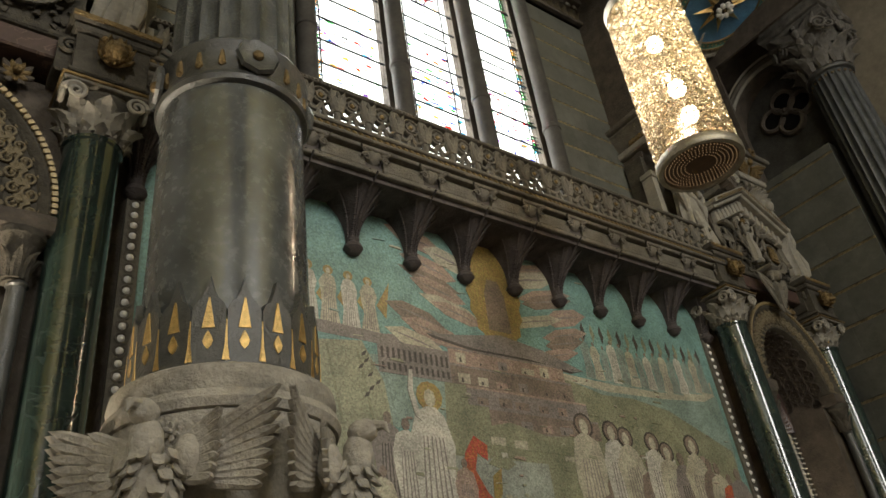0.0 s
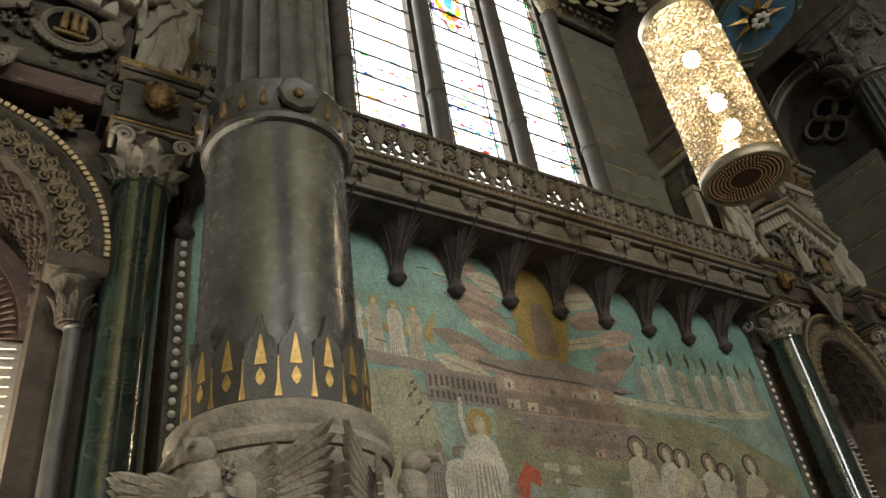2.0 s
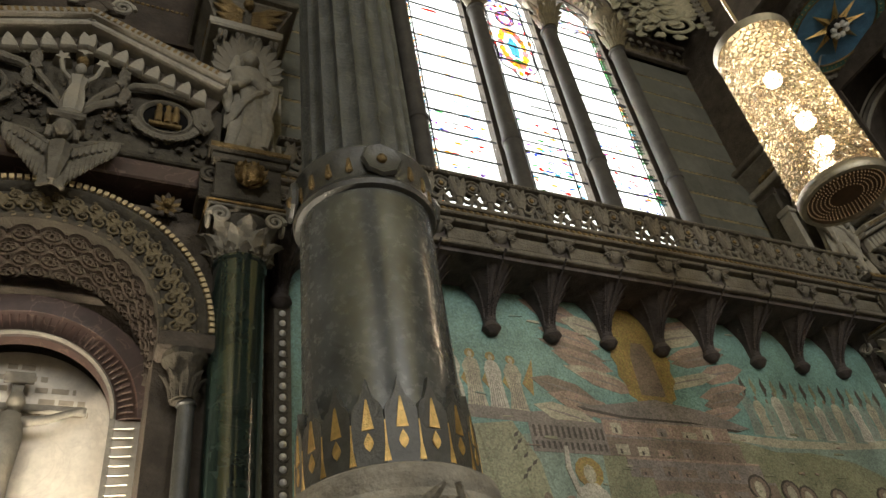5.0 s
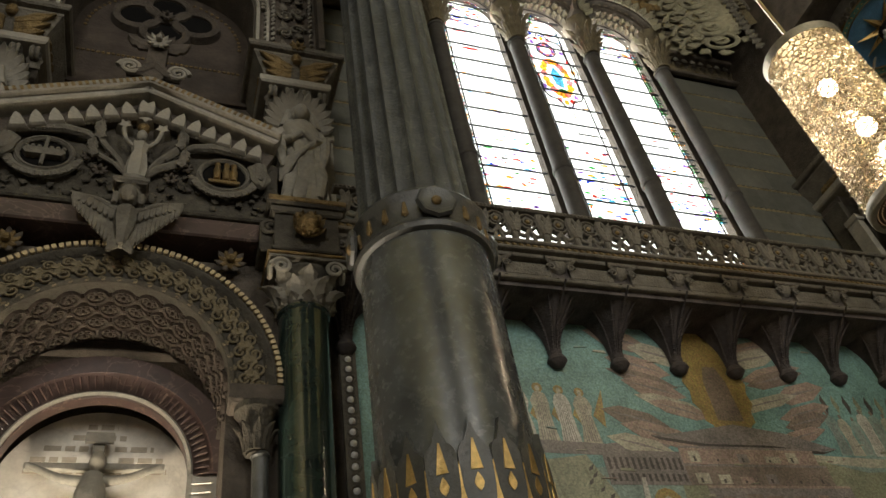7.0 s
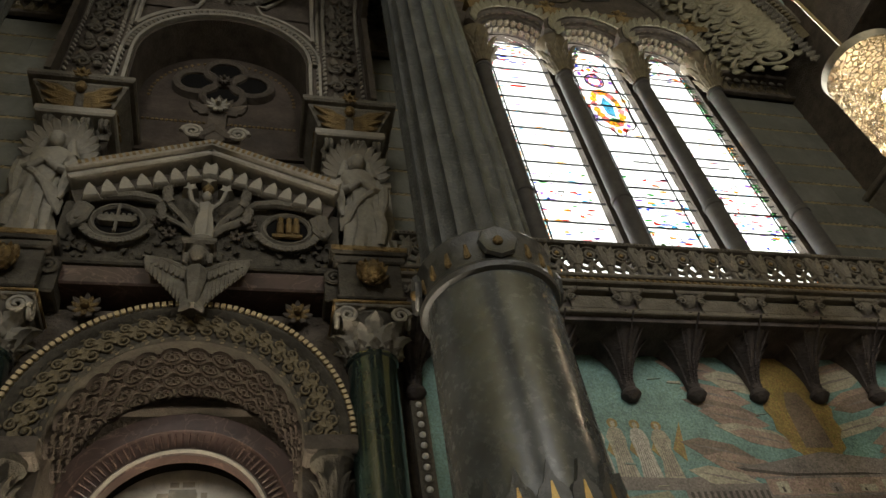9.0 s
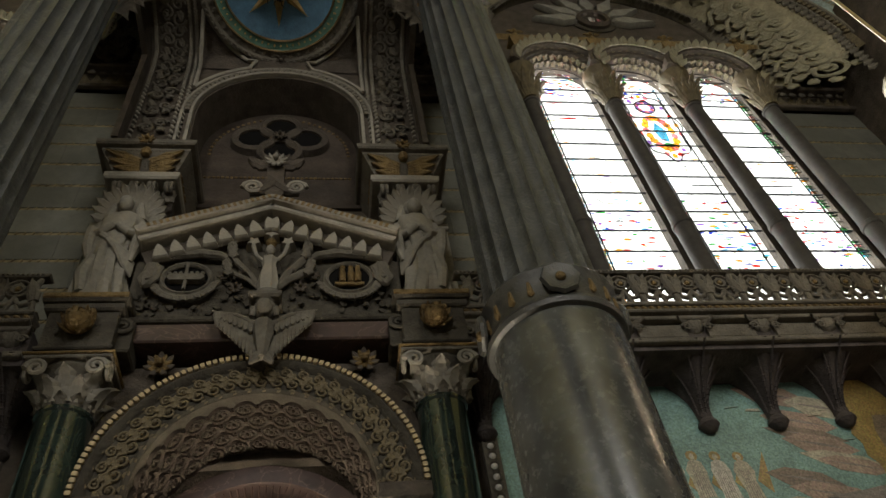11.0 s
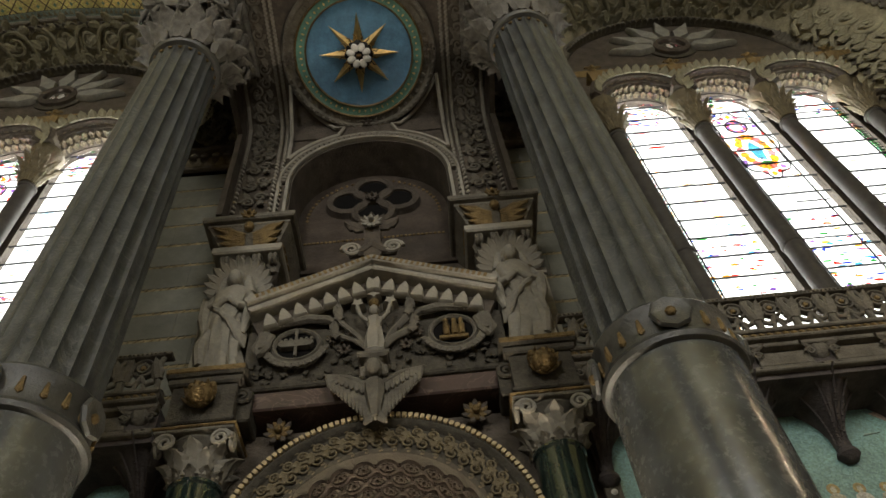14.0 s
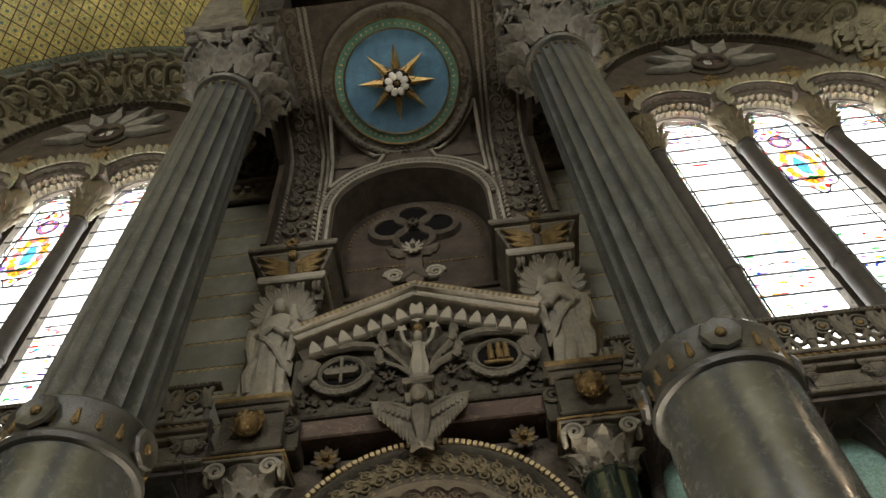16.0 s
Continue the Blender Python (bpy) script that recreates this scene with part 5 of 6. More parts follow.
for fx, fz in ((0, 9.2), (-0.2, 9.04), (0.2, 9.04)):
    part("star_flower", Shape().prism(star5, -0.06, 0.1, pose(fx, 6.02, fz), inset=0.2), WHITE, pd)
part("boss", Shape().ball((0, 5.99, 9.03), 0.07, 10), OLD_GOLD, pd)
# finial cross on the gable
fin = pier_thing("finial", "dark carved stone finial cross with pale rosette on the gable", "finial", "", 0, 5.95)
f_ = Shape().box(-0.09, 0.09, -0.05, 0.12, 9.9, 10.6, b=0.02)
for sg in (-1, 1):
    f_.tube([(0, 0, 10.2), (sg * 0.12, -0.02, 10.05), (sg * 0.25, -0.02, 10.02)], [0.08, 0.06, 0.04], 8)
    f_.leaf(pose(sg * 0.06, -0.02, 10.5, 0, sg * 75), 0.28, 0.16, 0.3, 3, 0.02).leaf(pose(sg * 0.05, -0.02, 10.58, 0, sg * 40), 0.16, 0.1, 0.3, 3, 0.02)
f_.leaf(pose(0, -0.02, 10.55, 0, 0), 0.2, 0.14, 0.4, 3, 0.02).prism([(-0.1, 9.95), (0, 9.78), (0.1, 9.95)], -0.08, 0.05)
part("cross", f_, BROWN, fin)
for sg in (-1, 1):
    part("volute", Shape().spiral(pose(sg * 0.22, -0.05, 10.08), 0.11, 2.0, 0.026, sg), WHITE, fin)
part("rosette", Shape().rosette(pose(0, -0.1, 10.5), 0.14, 9, 0.05), WHITE, fin)

fin.scale = (1.25, 1.25, 1.25)
fin.location.z = -2.56

# winged keystone figure: one plain carved mesh
an = Shape().ball((0, 5.74, 7.52), (0.095, 0.09, 0.12), 14).ball((0, 5.83, 7.55), (0.14, 0.12, 0.14), 12).tube([(-0.12, 5.8, 7.55), (-0.14, 5.8, 7.42)], [0.05, 0.03], 8).tube([(0.12, 5.8, 7.55), (0.14, 5.8, 7.42)], [0.05, 0.03], 8).box(-0.19, 0.19, 5.7, 6.05, 7.68, 7.78, b=0.03).lathe([(0.08, 7.62), (0.15, 7.69)], 14, pose(0, 5.86, 0))
an.lathe([(0.07, 7.42), (0.12, 7.34), (0.115, 7.2), (0.085, 7.05), (0.05, 6.85)], 16, pose(0, 5.86, 0), fn=lambda a, z: 1 + 0.08 * math.sin(6 * a))
for sg in (-1, 1):
    for k in range(11):
        q = k / 10
        an.leaf(pose(sg * (0.08 + 0.46 * q), 5.9 - 0.004 * k, 7.36 + 0.2 * q, 0, sg * (180 + 8 * q)), 0.6 - 0.34 * q, 0.085, 0.1, 1, 0.012)
    for k in range(8):
        q = k / 7
        an.leaf(pose(sg * (0.08 + 0.42 * q), 5.87, 7.4 + 0.17 * q, 0, sg * (178 + 4 * q)), 0.26 - 0.1 * q, 0.08, 0.25, 1, 0.012)
    an.tube([(sg * 0.07, 5.87, 7.36), (sg * 0.3, 5.86, 7.5), (sg * 0.6, 5.9, 7.62)], [0.04, 0.03, 0.01], 8)
    an.leaf(pose(sg * 0.02, 5.86, 6.95, 0, 180 - sg * 26), 0.26, 0.1, 0.2, 2, 0.012)
ao = solid("winged_carving", an, STONE, "grey stone winged keystone carving over the niche arch", "carving", "")
ao.matrix_basis = pose(PIER, 0, 0.17) @ pose(0, 5.95, 7.7) @ Matrix.Scale(0.92, 4) @ pose(0, -5.95, -7.7)
made.append(ao)
for sg in (-1, 1):
    fl_ = pier_thing("wall_flower", "gilded stone flower boss beside the arch", "flower boss", "flower bosses", sg * 1.05, 6.2, 7.3)
    part("petals", Shape().rosette(Matrix(), 0.19, 7, 0.06), BROWN, fl_)
    part("gilt_heart", Shape().ball((0, -0.07, 0), (0.05, 0.05, 0.05), 8).rosette(pose(0, -0.02, 0, 0, 25), 0.15, 7, 0.02), OLD_GOLD, fl_)
    part("stalk", Shape().lathe([(0.05, -0.12), (0.1, 0.0), (0.06, 0.02)], 12, pose(0, 0, 0, 90)), BROWN, fl_)

# imposts with gilt wings
for sg in (-1, 1):
    im = pier_thing("impost_bracket", "stone impost block with rolled consoles and gilt wings", "impost", "imposts", sg * 1.76, 6.5, -0.2)
    part("cornice", Shape().box(-0.66, 0.66, -0.6, 0.5, 11.28, 11.4, b=0.025).box(-0.58, 0.58, -0.52, 0.5, 11.2, 11.28, b=0.02), STONE, im)
    part("frieze", Shape().add([(-0.36, -0.28, 10.85), (0.36, -0.28, 10.85), (0.36, 0.5, 10.85), (-0.36, 0.5, 10.85), (-0.56, -0.5, 11.2), (0.56, -0.5, 11.2), (0.56, 0.5, 11.2), (-0.56, 0.5, 11.2)], [(3, 2, 1, 0), (4, 5, 6, 7), (0, 1, 5, 4), (1, 2, 6, 5), (2, 3, 7, 6), (3, 0, 4, 7)]), STONE, im)
    part("lower_slab", Shape().box(-0.48, 0.48, -0.42, 0.5, 10.72, 10.87, b=0.025), WHITE, im)
    part("shaft_block", Shape().box(-0.36, 0.36, 0.0, 0.5, 10.3, 10.72, b=0.02), BROWN, im)
    for k in range(4):
        part("console_roll", Shape().spiral(pose(-0.33 + 0.22 * k, -0.3, 10.6, 0, 0, 90), 0.11, 1.6, 0.035, 1).spiral(pose(-0.27 + 0.22 * k, -0.3, 10.6, 0, 0, 90), 0.11, 1.6, 0.035, 1).leaf(pose(-0.3 + 0.22 * k, -0.2, 10.45, 20), 0.25, 0.17, 0.5, 2, 0.012), STONE, im)
    wg = Shape().ball((0, -0.5, 11.2), (0.08, 0.07, 0.1), 8).rosette(pose(0, -0.6, 11.36), 0.13, 8, 0.04)
    for q in (-1, 1):
        for k in range(4):
            wg.leaf(pose(q * 0.06, -0.43 + 0.03 * k, 11.06 - 0.05 * k, 32) @ pose(0, 0, 0, 0, q * (70 + 8 * k)), 0.5 - 0.07 * k, 0.12, 0.1, 2, 0.014)
    part("gilt_emblem", wg, OLD_GOLD, im, "worn gilt wings and flower")
    sw = Shape()
    for q in (-1, 1):
        for k in range(3):
            sw.leaf(pose(q * 0.45, -0.25 + 0.16 * k, 11.0, 0, 0, q * 90) @ pose(0, -0.02, -0.12, -28), 0.32, 0.2, 0.3, 2, 0.012)
    part("side_leaves", sw, OLD_GOLD, im)

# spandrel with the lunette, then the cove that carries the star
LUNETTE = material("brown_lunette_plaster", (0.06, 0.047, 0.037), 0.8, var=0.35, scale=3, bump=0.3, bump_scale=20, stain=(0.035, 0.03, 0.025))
LUN_Z, LUN_R = 12.45, 1.24
cv = pier_thing("star_cove", "brown stone cove over a dark lunette with pale rope mouldings", "vault", "", -0.06)
part("spandrel", Shape().prism([(-2.15, 11.2), (-LUN_R, 11.2)] + [(x, LUN_Z + z) for x, z in arc_pts(LUN_R, -90, 90, 28)] + [(LUN_R, 11.2), (2.15, 11.2), (2.15, 14.05), (-2.15, 14.05)], 6.24, 6.99), BROWN, cv)
COVE = [(6.22, 11.2), (6.22, 12.3), (6.22, 13.25), (6.21, 13.9), (6.14, 14.28), (5.8, 14.5), (5.3, 14.62), (4.7, 14.7), (4.1, 14.79), (3.6, 14.88)]


def cove_at(u):
    q = u * (len(COVE) - 1)
    k = min(int(q), len(COVE) - 2)
    a, b = Vector(COVE[k]), Vector(COVE[k + 1])
    p = a + (b - a) * (q - k)
    d = (Vector(COVE[min(k + 2, len(COVE) - 1)]) - Vector(COVE[max(k - 1, 0)])).normalized()
    return p.x, p.y, math.degrees(math.atan2(-d.x, d.y))


s = Shape()
for k in range(13):
    y, z, _ = cove_at(1 / 3 + 2 / 3 * k / 12)
    for x, dz in ((-2.15, 0), (2.15, 0), (2.15, 0.25), (-2.15, 0.25)):
        s.v.append((x, y + dz * 0.5, z + dz))
for k in range(12):
    for i in range(4):
        s.f.append((4 * k + i, 4 * k + (i + 1) % 4, 4 * k + 4 + (i + 1) % 4, 4 * k + 4 + i))
part("cove_shell", s, BROWN, cv, smooth=60)
part("side_wall", Shape().box(-2.24, -2.15, 3.7, 6.98, 13.9, 16.3).box(2.15, 2.24, 3.7, 6.98, 13.9, 16.3).box(-2.24, -2.15, 6.0, 6.98, 11.4, 13.9).box(2.15, 2.24, 6.0, 6.98, 11.4, 13.9), BROWN, cv)
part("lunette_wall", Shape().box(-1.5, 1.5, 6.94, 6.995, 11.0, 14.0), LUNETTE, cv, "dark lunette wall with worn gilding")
gdots = Shape()
for k in range(34):
    a = radians(-90 + 180 * k / 33)
    gdots.ball((1.1 * math.sin(a), 6.93, 12.4 + 1.1 * math.cos(a)), (0.03, 0.015, 0.03), 6)
    gdots.ball((-1.1 + 2.2 * k / 33, 6.93, 11.75), (0.03, 0.015, 0.025), 6)
tagged(part("gilt_pattern", gdots, OLD_GOLD, cv), kind="stuff")
bands = Shape()
for r, w_, y in ((1.27, 0.05, 6.2), (1.42, 0.04, 6.21)):
    bands.arch([(r, y - 0.04), (r + w_ * 0.5, y - 0.06), (r + w_, y - 0.04), (r + w_, y + 0.03), (r, y + 0.03)], 0, LUN_Z, 36)
    for sg in (-1, 1):
        bands.box(sg * (r + w_ / 2) - w_ / 2, sg * (r + w_ / 2) + w_ / 2, y - 0.05, y + 0.03, 11.2, LUN_Z)
part("lunette_rolls", bands, WHITE, cv, "pale lunette mouldings")
blk = mesh_of("lunette_block", Shape().box(-0.035, 0.035, -0.03, 0.03, -0.04, 0.04, b=0.012), STONE)
for k in range(45):
    part("lunette_block", blk, STONE, cv, "", pose(0, 6.19, LUN_Z, 0, -88 + 4 * k) @ pose(0, 0, 1.37))
rope = Shape()
for sg in (-1, 1):
    for x in (1.42, 1.52, 2.08):
        for k in range(74):
            y, z, t = cove_at(k / 74)
            rope.ball((0, 0, 0), (0.028, 0.03, 0.055), 6, pose(sg * x, y - 0.02, z, t) @ pose(0, 0, 0, 0, 30 * sg))
tagged(part("rope_moulding", rope, WHITE, cv, "pale rope mouldings"), kind="stuff")
bed = Shape()
sband = mesh_of("band_scroll", Shape().spiral(pose(0.08, 0, 0.06), 0.1, 1.5, 0.024, 1).spiral(pose(-0.08, 0, -0.06), 0.1, 1.5, 0.024, -1).leaf(pose(-0.08, 0, 0.02, 0, -20), 0.16, 0.1, 0.4, 3, 0.01).leaf(pose(0.08, 0, -0.04, 0, 160), 0.16, 0.1, 0.4, 3, 0.01), STONE)
for sg in (-1, 1):
    for k in range(18):
        y, z, t = cove_at((k + 0.5) / 18.5)
        part("band_scroll", sband, STONE, cv, "", pose(sg * 1.79, y - 0.03, z, t) @ Matrix.Scale(1.15, 4) @ pose(0, 0, 0, 0, 0 if k % 2 else 180))
# three-cornered panels between the lunette, the ropes and the medallion
for sg in (-1, 1):
    tri_ = []
    for k in range(9):   # along the lunette
        a = radians(62 - 42 * k / 8)
        tri_.append((sg * 1.52 * math.sin(a), 6.17, LUN_Z + 1.52 * math.cos(a)))
    for k in range(9):   # round the medallion
        a = radians(18 + 50 * k / 8)
        yy = 4.97 + 1.36 * math.cos(a)
        u_ = min(range(400), key=lambda q: abs(cove_at(0.4 + 0.6 * q / 400)[0] - yy))
        y, z, _ = cove_at(0.4 + 0.6 * u_ / 400)
        tri_.append((sg * 1.38 * math.sin(a), min(y, 6.16) - 0.03, z - 0.06))
    part("panel_moulding", Shape().tube(tri_ + [(sg * 1.33, 6.14, 13.9), (sg * 1.34, 6.17, 13.4), tri_[0]], 0.035, 6), WHITE, cv, "pale moulding round a three-cornered panel")
# quatrefoil
qf = pier_thing("quatrefoil", "dark pierced quatrefoil with moulded lobes in the lunette", "tracery", "", -0.06, 6.9, 12.72)
for k, (x, z) in enumerate(((0, 0.36), (0.42, 0.02), (-0.42, 0.02), (0, -0.34))):
    lb = part("lobe", Shape().arch([(0.25, -0.08), (0.3, -0.12), (0.36, -0.08), (0.38, 0.04), (0.25, 0.04)], x, z, 24, -180, 180), BROWN, qf)
    # lobe is not cut through: its shade is a near-black disc
    part("lobe_field", Shape().lathe([(0.01, 0.0), (0.25, 0.0), (0.25, -0.02)], 20, pose(x, -0.04, z, 90)), VOID, lb, "near-black disc coloured as the unlit depth of the lobe")
part("cross_leaf", Shape().rosette(pose(0, -0.14, -0.02), 0.13, 4, 0.05).rosette(pose(0, -0.16, -0.02), 0.12, 8, 0.05), BROWN, qf)

# star medallion
md = pier_thing("star_medallion", "round blue mosaic medallion with gilt star and green border", "medallion", "", -0.08, 4.96, 14.5)
md.matrix_basis = md.matrix_basis @ pose(0, 0, 0, 79) @ Matrix.Scale(1.11, 4)
part("blue_field", Shape().lathe([(0.01, 0.0), (0.5, 0.01), (0.82, 0.03), (0.82, -0.05)], 56, pose(0, 0, 0, 90)), MED_BLUE, md, "deep blue mosaic field")
part("green_ring", Shape().arch([(0.82, -0.05), (0.97, -0.06), (0.97, 0.05), (0.82, 0.05)], 0, 0, 64, -180, 180), MED_GREEN, md, "green mosaic ring with gilding")
part("gilt_ring", Shape().arch([(0.965, -0.07), (0.985, -0.09), (1.0, -0.07), (1.0, 0.05), (0.965, 0.05)], 0, 0, 64, -180, 180).arch([(0.81, -0.055), (0.825, -0.075), (0.84, -0.055), (0.84, 0.0), (0.81, 0.0)], 0, 0, 64, -180, 180), OLD_GOLD, md)
part("outer_roll", Shape().arch([(1.0, -0.04), (1.09, -0.06), (1.12, -0.1), (1.17, -0.1), (1.19, -0.04), (1.19, 0.1), (1.0, 0.1)], 0, 0, 64, -180, 180), STONE, md)
ob_ = Shape()
for k in range(72):
    ob_.ball((0, -0.1, 1.145), (0.03, 0.03, 0.022), 6, pose(0, 0, 0, 0, 5 * k))
for k in range(48):
    ob_.leaf(pose(0, 0, 0, 0, 7.5 * k) @ pose(0, -0.05, 1.01), 0.08, 0.08, 0.5, 1, 0.008)
tagged(part("bead_ring", ob_, STONE, md), kind="stuff")
gr = Shape()
for k in range(60):
    gr.ball((0, -0.06, 0.895), (0.016, 0.012, 0.016 + 0.01 * (k % 2)), 6, pose(0, 0, 0, 0, 6 * k))
tagged(part("gilt_dots", gr, GOLD, md), kind="stuff")
ray_m = mesh_of("star_ray", Shape().add([(-0.095, -0.03, 0.12), (0.095, -0.03, 0.12), (0, -0.02, 0.62), (0, -0.12, 0.14), (0, -0.02, 0.1)], [(0, 3, 2), (3, 1, 2), (0, 2, 4), (4, 2, 1), (0, 4, 3), (4, 1, 3)]), GOLD, 0)
for k in range(8):
    part("star_ray", ray_m, GOLD, md, "", pose(0, 0, 0, 0, 45 * k + 2))
wisp = Shape()
for k in range(16):
    wisp.tube([(0, -0.04, 0.18), (0.03, -0.06, 0.27), (0.0, -0.08, 0.32)], [0.018, 0.012, 0.006], 5, pose(0, 0, 0, 0, 22.5 * k + 11))
part("gilt_wisps", wisp, OLD_GOLD, md)
part("dark_disc", Shape().lathe([(0.02, 0.15), (0.15, 0.14), (0.22, 0.09), (0.2, 0.04)], 20, pose(0, 0, 0, 90), fn=lambda a, z: 1 + 0.08 * math.cos(8 * a)), IRON, md)
pet = mesh_of("white_petal", Shape().ball((0, -0.18, 0.13), (0.058, 0.045, 0.072), 8), BRIGHT)
for k in range(8):
    part("white_petal", pet, WHITE, md, "", pose(0, 0, 0, 0, 45 * k + 22))
part("boss", Shape().ball((0, -0.17, 0), 0.045, 8), OLD_GOLD, md)
for k in range(4):
    part("leaf_clasp", Shape().rosette(pose(0, 0, 0, 0, 90 * k) @ pose(0, -0.1, 1.08), 0.11, 6, 0.05), BROWN, md)

# the next pier along the nave, of the same make but narrower
NEXT_X, NARROW = 12.35, 0.78
for t_ in list(made):
    off = t_.matrix_basis.translation.x - PIER
    mid_x = 13.2 if t_.name.startswith("star_medallion") else NEXT_X
    cpy = copy_thing(t_, Matrix.LocRotScale(t_.location + Vector((mid_x + off * NARROW - PIER - off, 0, 0)), t_.matrix_basis.to_quaternion(), None))
    cpy.scale = t_.scale
    if abs(off) < 0.2 and mid_x == NEXT_X:
        cpy.scale = (cpy.scale[0] * NARROW, cpy.scale[1], cpy.scale[2])

# return of the cross wall beside the next pier, with a lunette that looks along the nave
rt = thing("wall_return", "stone return wall, partly coloured as in shade, with a round lunette and pale rolls", "wall", m=pose(15.4, 0, 0, 0, 0, -90), kind="structure")
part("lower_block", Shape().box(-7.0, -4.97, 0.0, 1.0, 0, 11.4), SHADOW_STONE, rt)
LC = -5.6
part("lunette_block", Shape().prism([(-7.0, 11.4), (LC - 1.14, 11.4)] + [(LC + x, 13.0 + z) for x, z in arc_pts(1.14, -90, 33, 20)] + [(-4.97, 16.3), (-7.0, 16.3)], 0.0, 0.5), BROWN, rt)
# recess shade comes from the dark colour of this back wall
part("lunette_back", Shape().box(-7.0, -4.97, 0.5, 1.0, 11.4, 16.3), SHADOW_STONE, rt, "wall inside the lunette, coloured dark as in shade")
for r_, w_, mat_ in ((1.15, 0.11, WHITE), (1.27, 0.13, STONE), (1.41, 0.07, WHITE)):
    part("lunette_roll", Shape().arch([(r_, -0.03), (r_ + w_ * 0.5, -0.07), (r_ + w_, -0.03), (r_ + w_, 0.0), (r_, 0.0)], LC, 13.0, 30, -88, 20).box(LC - r_ - w_, LC - r_, -0.05, 0.0, 11.4, 13.0), mat_, rt, "pale roll round the lunette")
copy_thing(qf, pose(15.86, 5.62, 13.0, 0, 0, -90)).scale = (0.9, 0.9, 0.9)

# ---- windows ----
def glow(name, colour, strength):
    m = bpy.data.materials.new(name)
    m.use_nodes = True
    n = m.node_tree.nodes
    n.remove(n["Principled BSDF"])
    e = n.new("ShaderNodeEmission")
    e.inputs[0].default_value, e.inputs[1].default_value = (*colour, 1), strength
    m.node_tree.links.new(e.outputs[0], n["Material Output"].inputs["Surface"])
    return m


SKY_GLOW = glow("bright_overcast_sky", (1.0, 0.99, 0.97), 3.8)
for i, bx in enumerate(BAYS):
    solid("backdrop_%d" % (i + 1), Shape().box(bx - 6.98, bx + 6.98, 10.4, 10.5, 6.0, 26.0), SKY_GLOW, "bright white sky outside the windows", "backdrop")

GILT_STONE = material("gilded_brown_stone", (0.12, 0.094, 0.05), 0.5, metal=0.35, var=0.4, scale=6, bump=0.5, bump_scale=34, stain=(0.1, 0.08, 0.05))
OLIVE = material("olive_grey_carved_stone", (0.26, 0.24, 0.165), 0.7, var=0.3, scale=4, bump=0.4, bump_scale=30, stain=(0.1, 0.085, 0.06))
STAR_STONE = material("grey_tracery_stone", (0.22, 0.21, 0.18), 0.7, var=0.25, scale=4, bump=0.3, bump_scale=30)
MULL = material("grey_mullion_stone", (0.055, 0.05, 0.044), 0.62, var=0.25, scale=3)
LEAD = material("lead", (0.03, 0.03, 0.032), 0.6, metal=0.5, var=0.2)
leafm = mesh_of("hood_leaf", Shape().leaf(Matrix(), 0.2, 0.13, 0.6, 2, 0.012), GILT_STONE)
shellm = mesh_of("hood_lobe", Shape().leaf(Matrix(), 0.2, 0.2, 0.35, 1, 0.014), OLIVE)
capl = mesh_of("capital_leaf", Shape().leaf(Matrix(), 0.5, 0.13, 0.55, 4, 0.012), GILT_STONE)
gr2 = random.Random(11)
TINTS = ("pink", "blue", "sky", "green", "amber", "red", "violet")


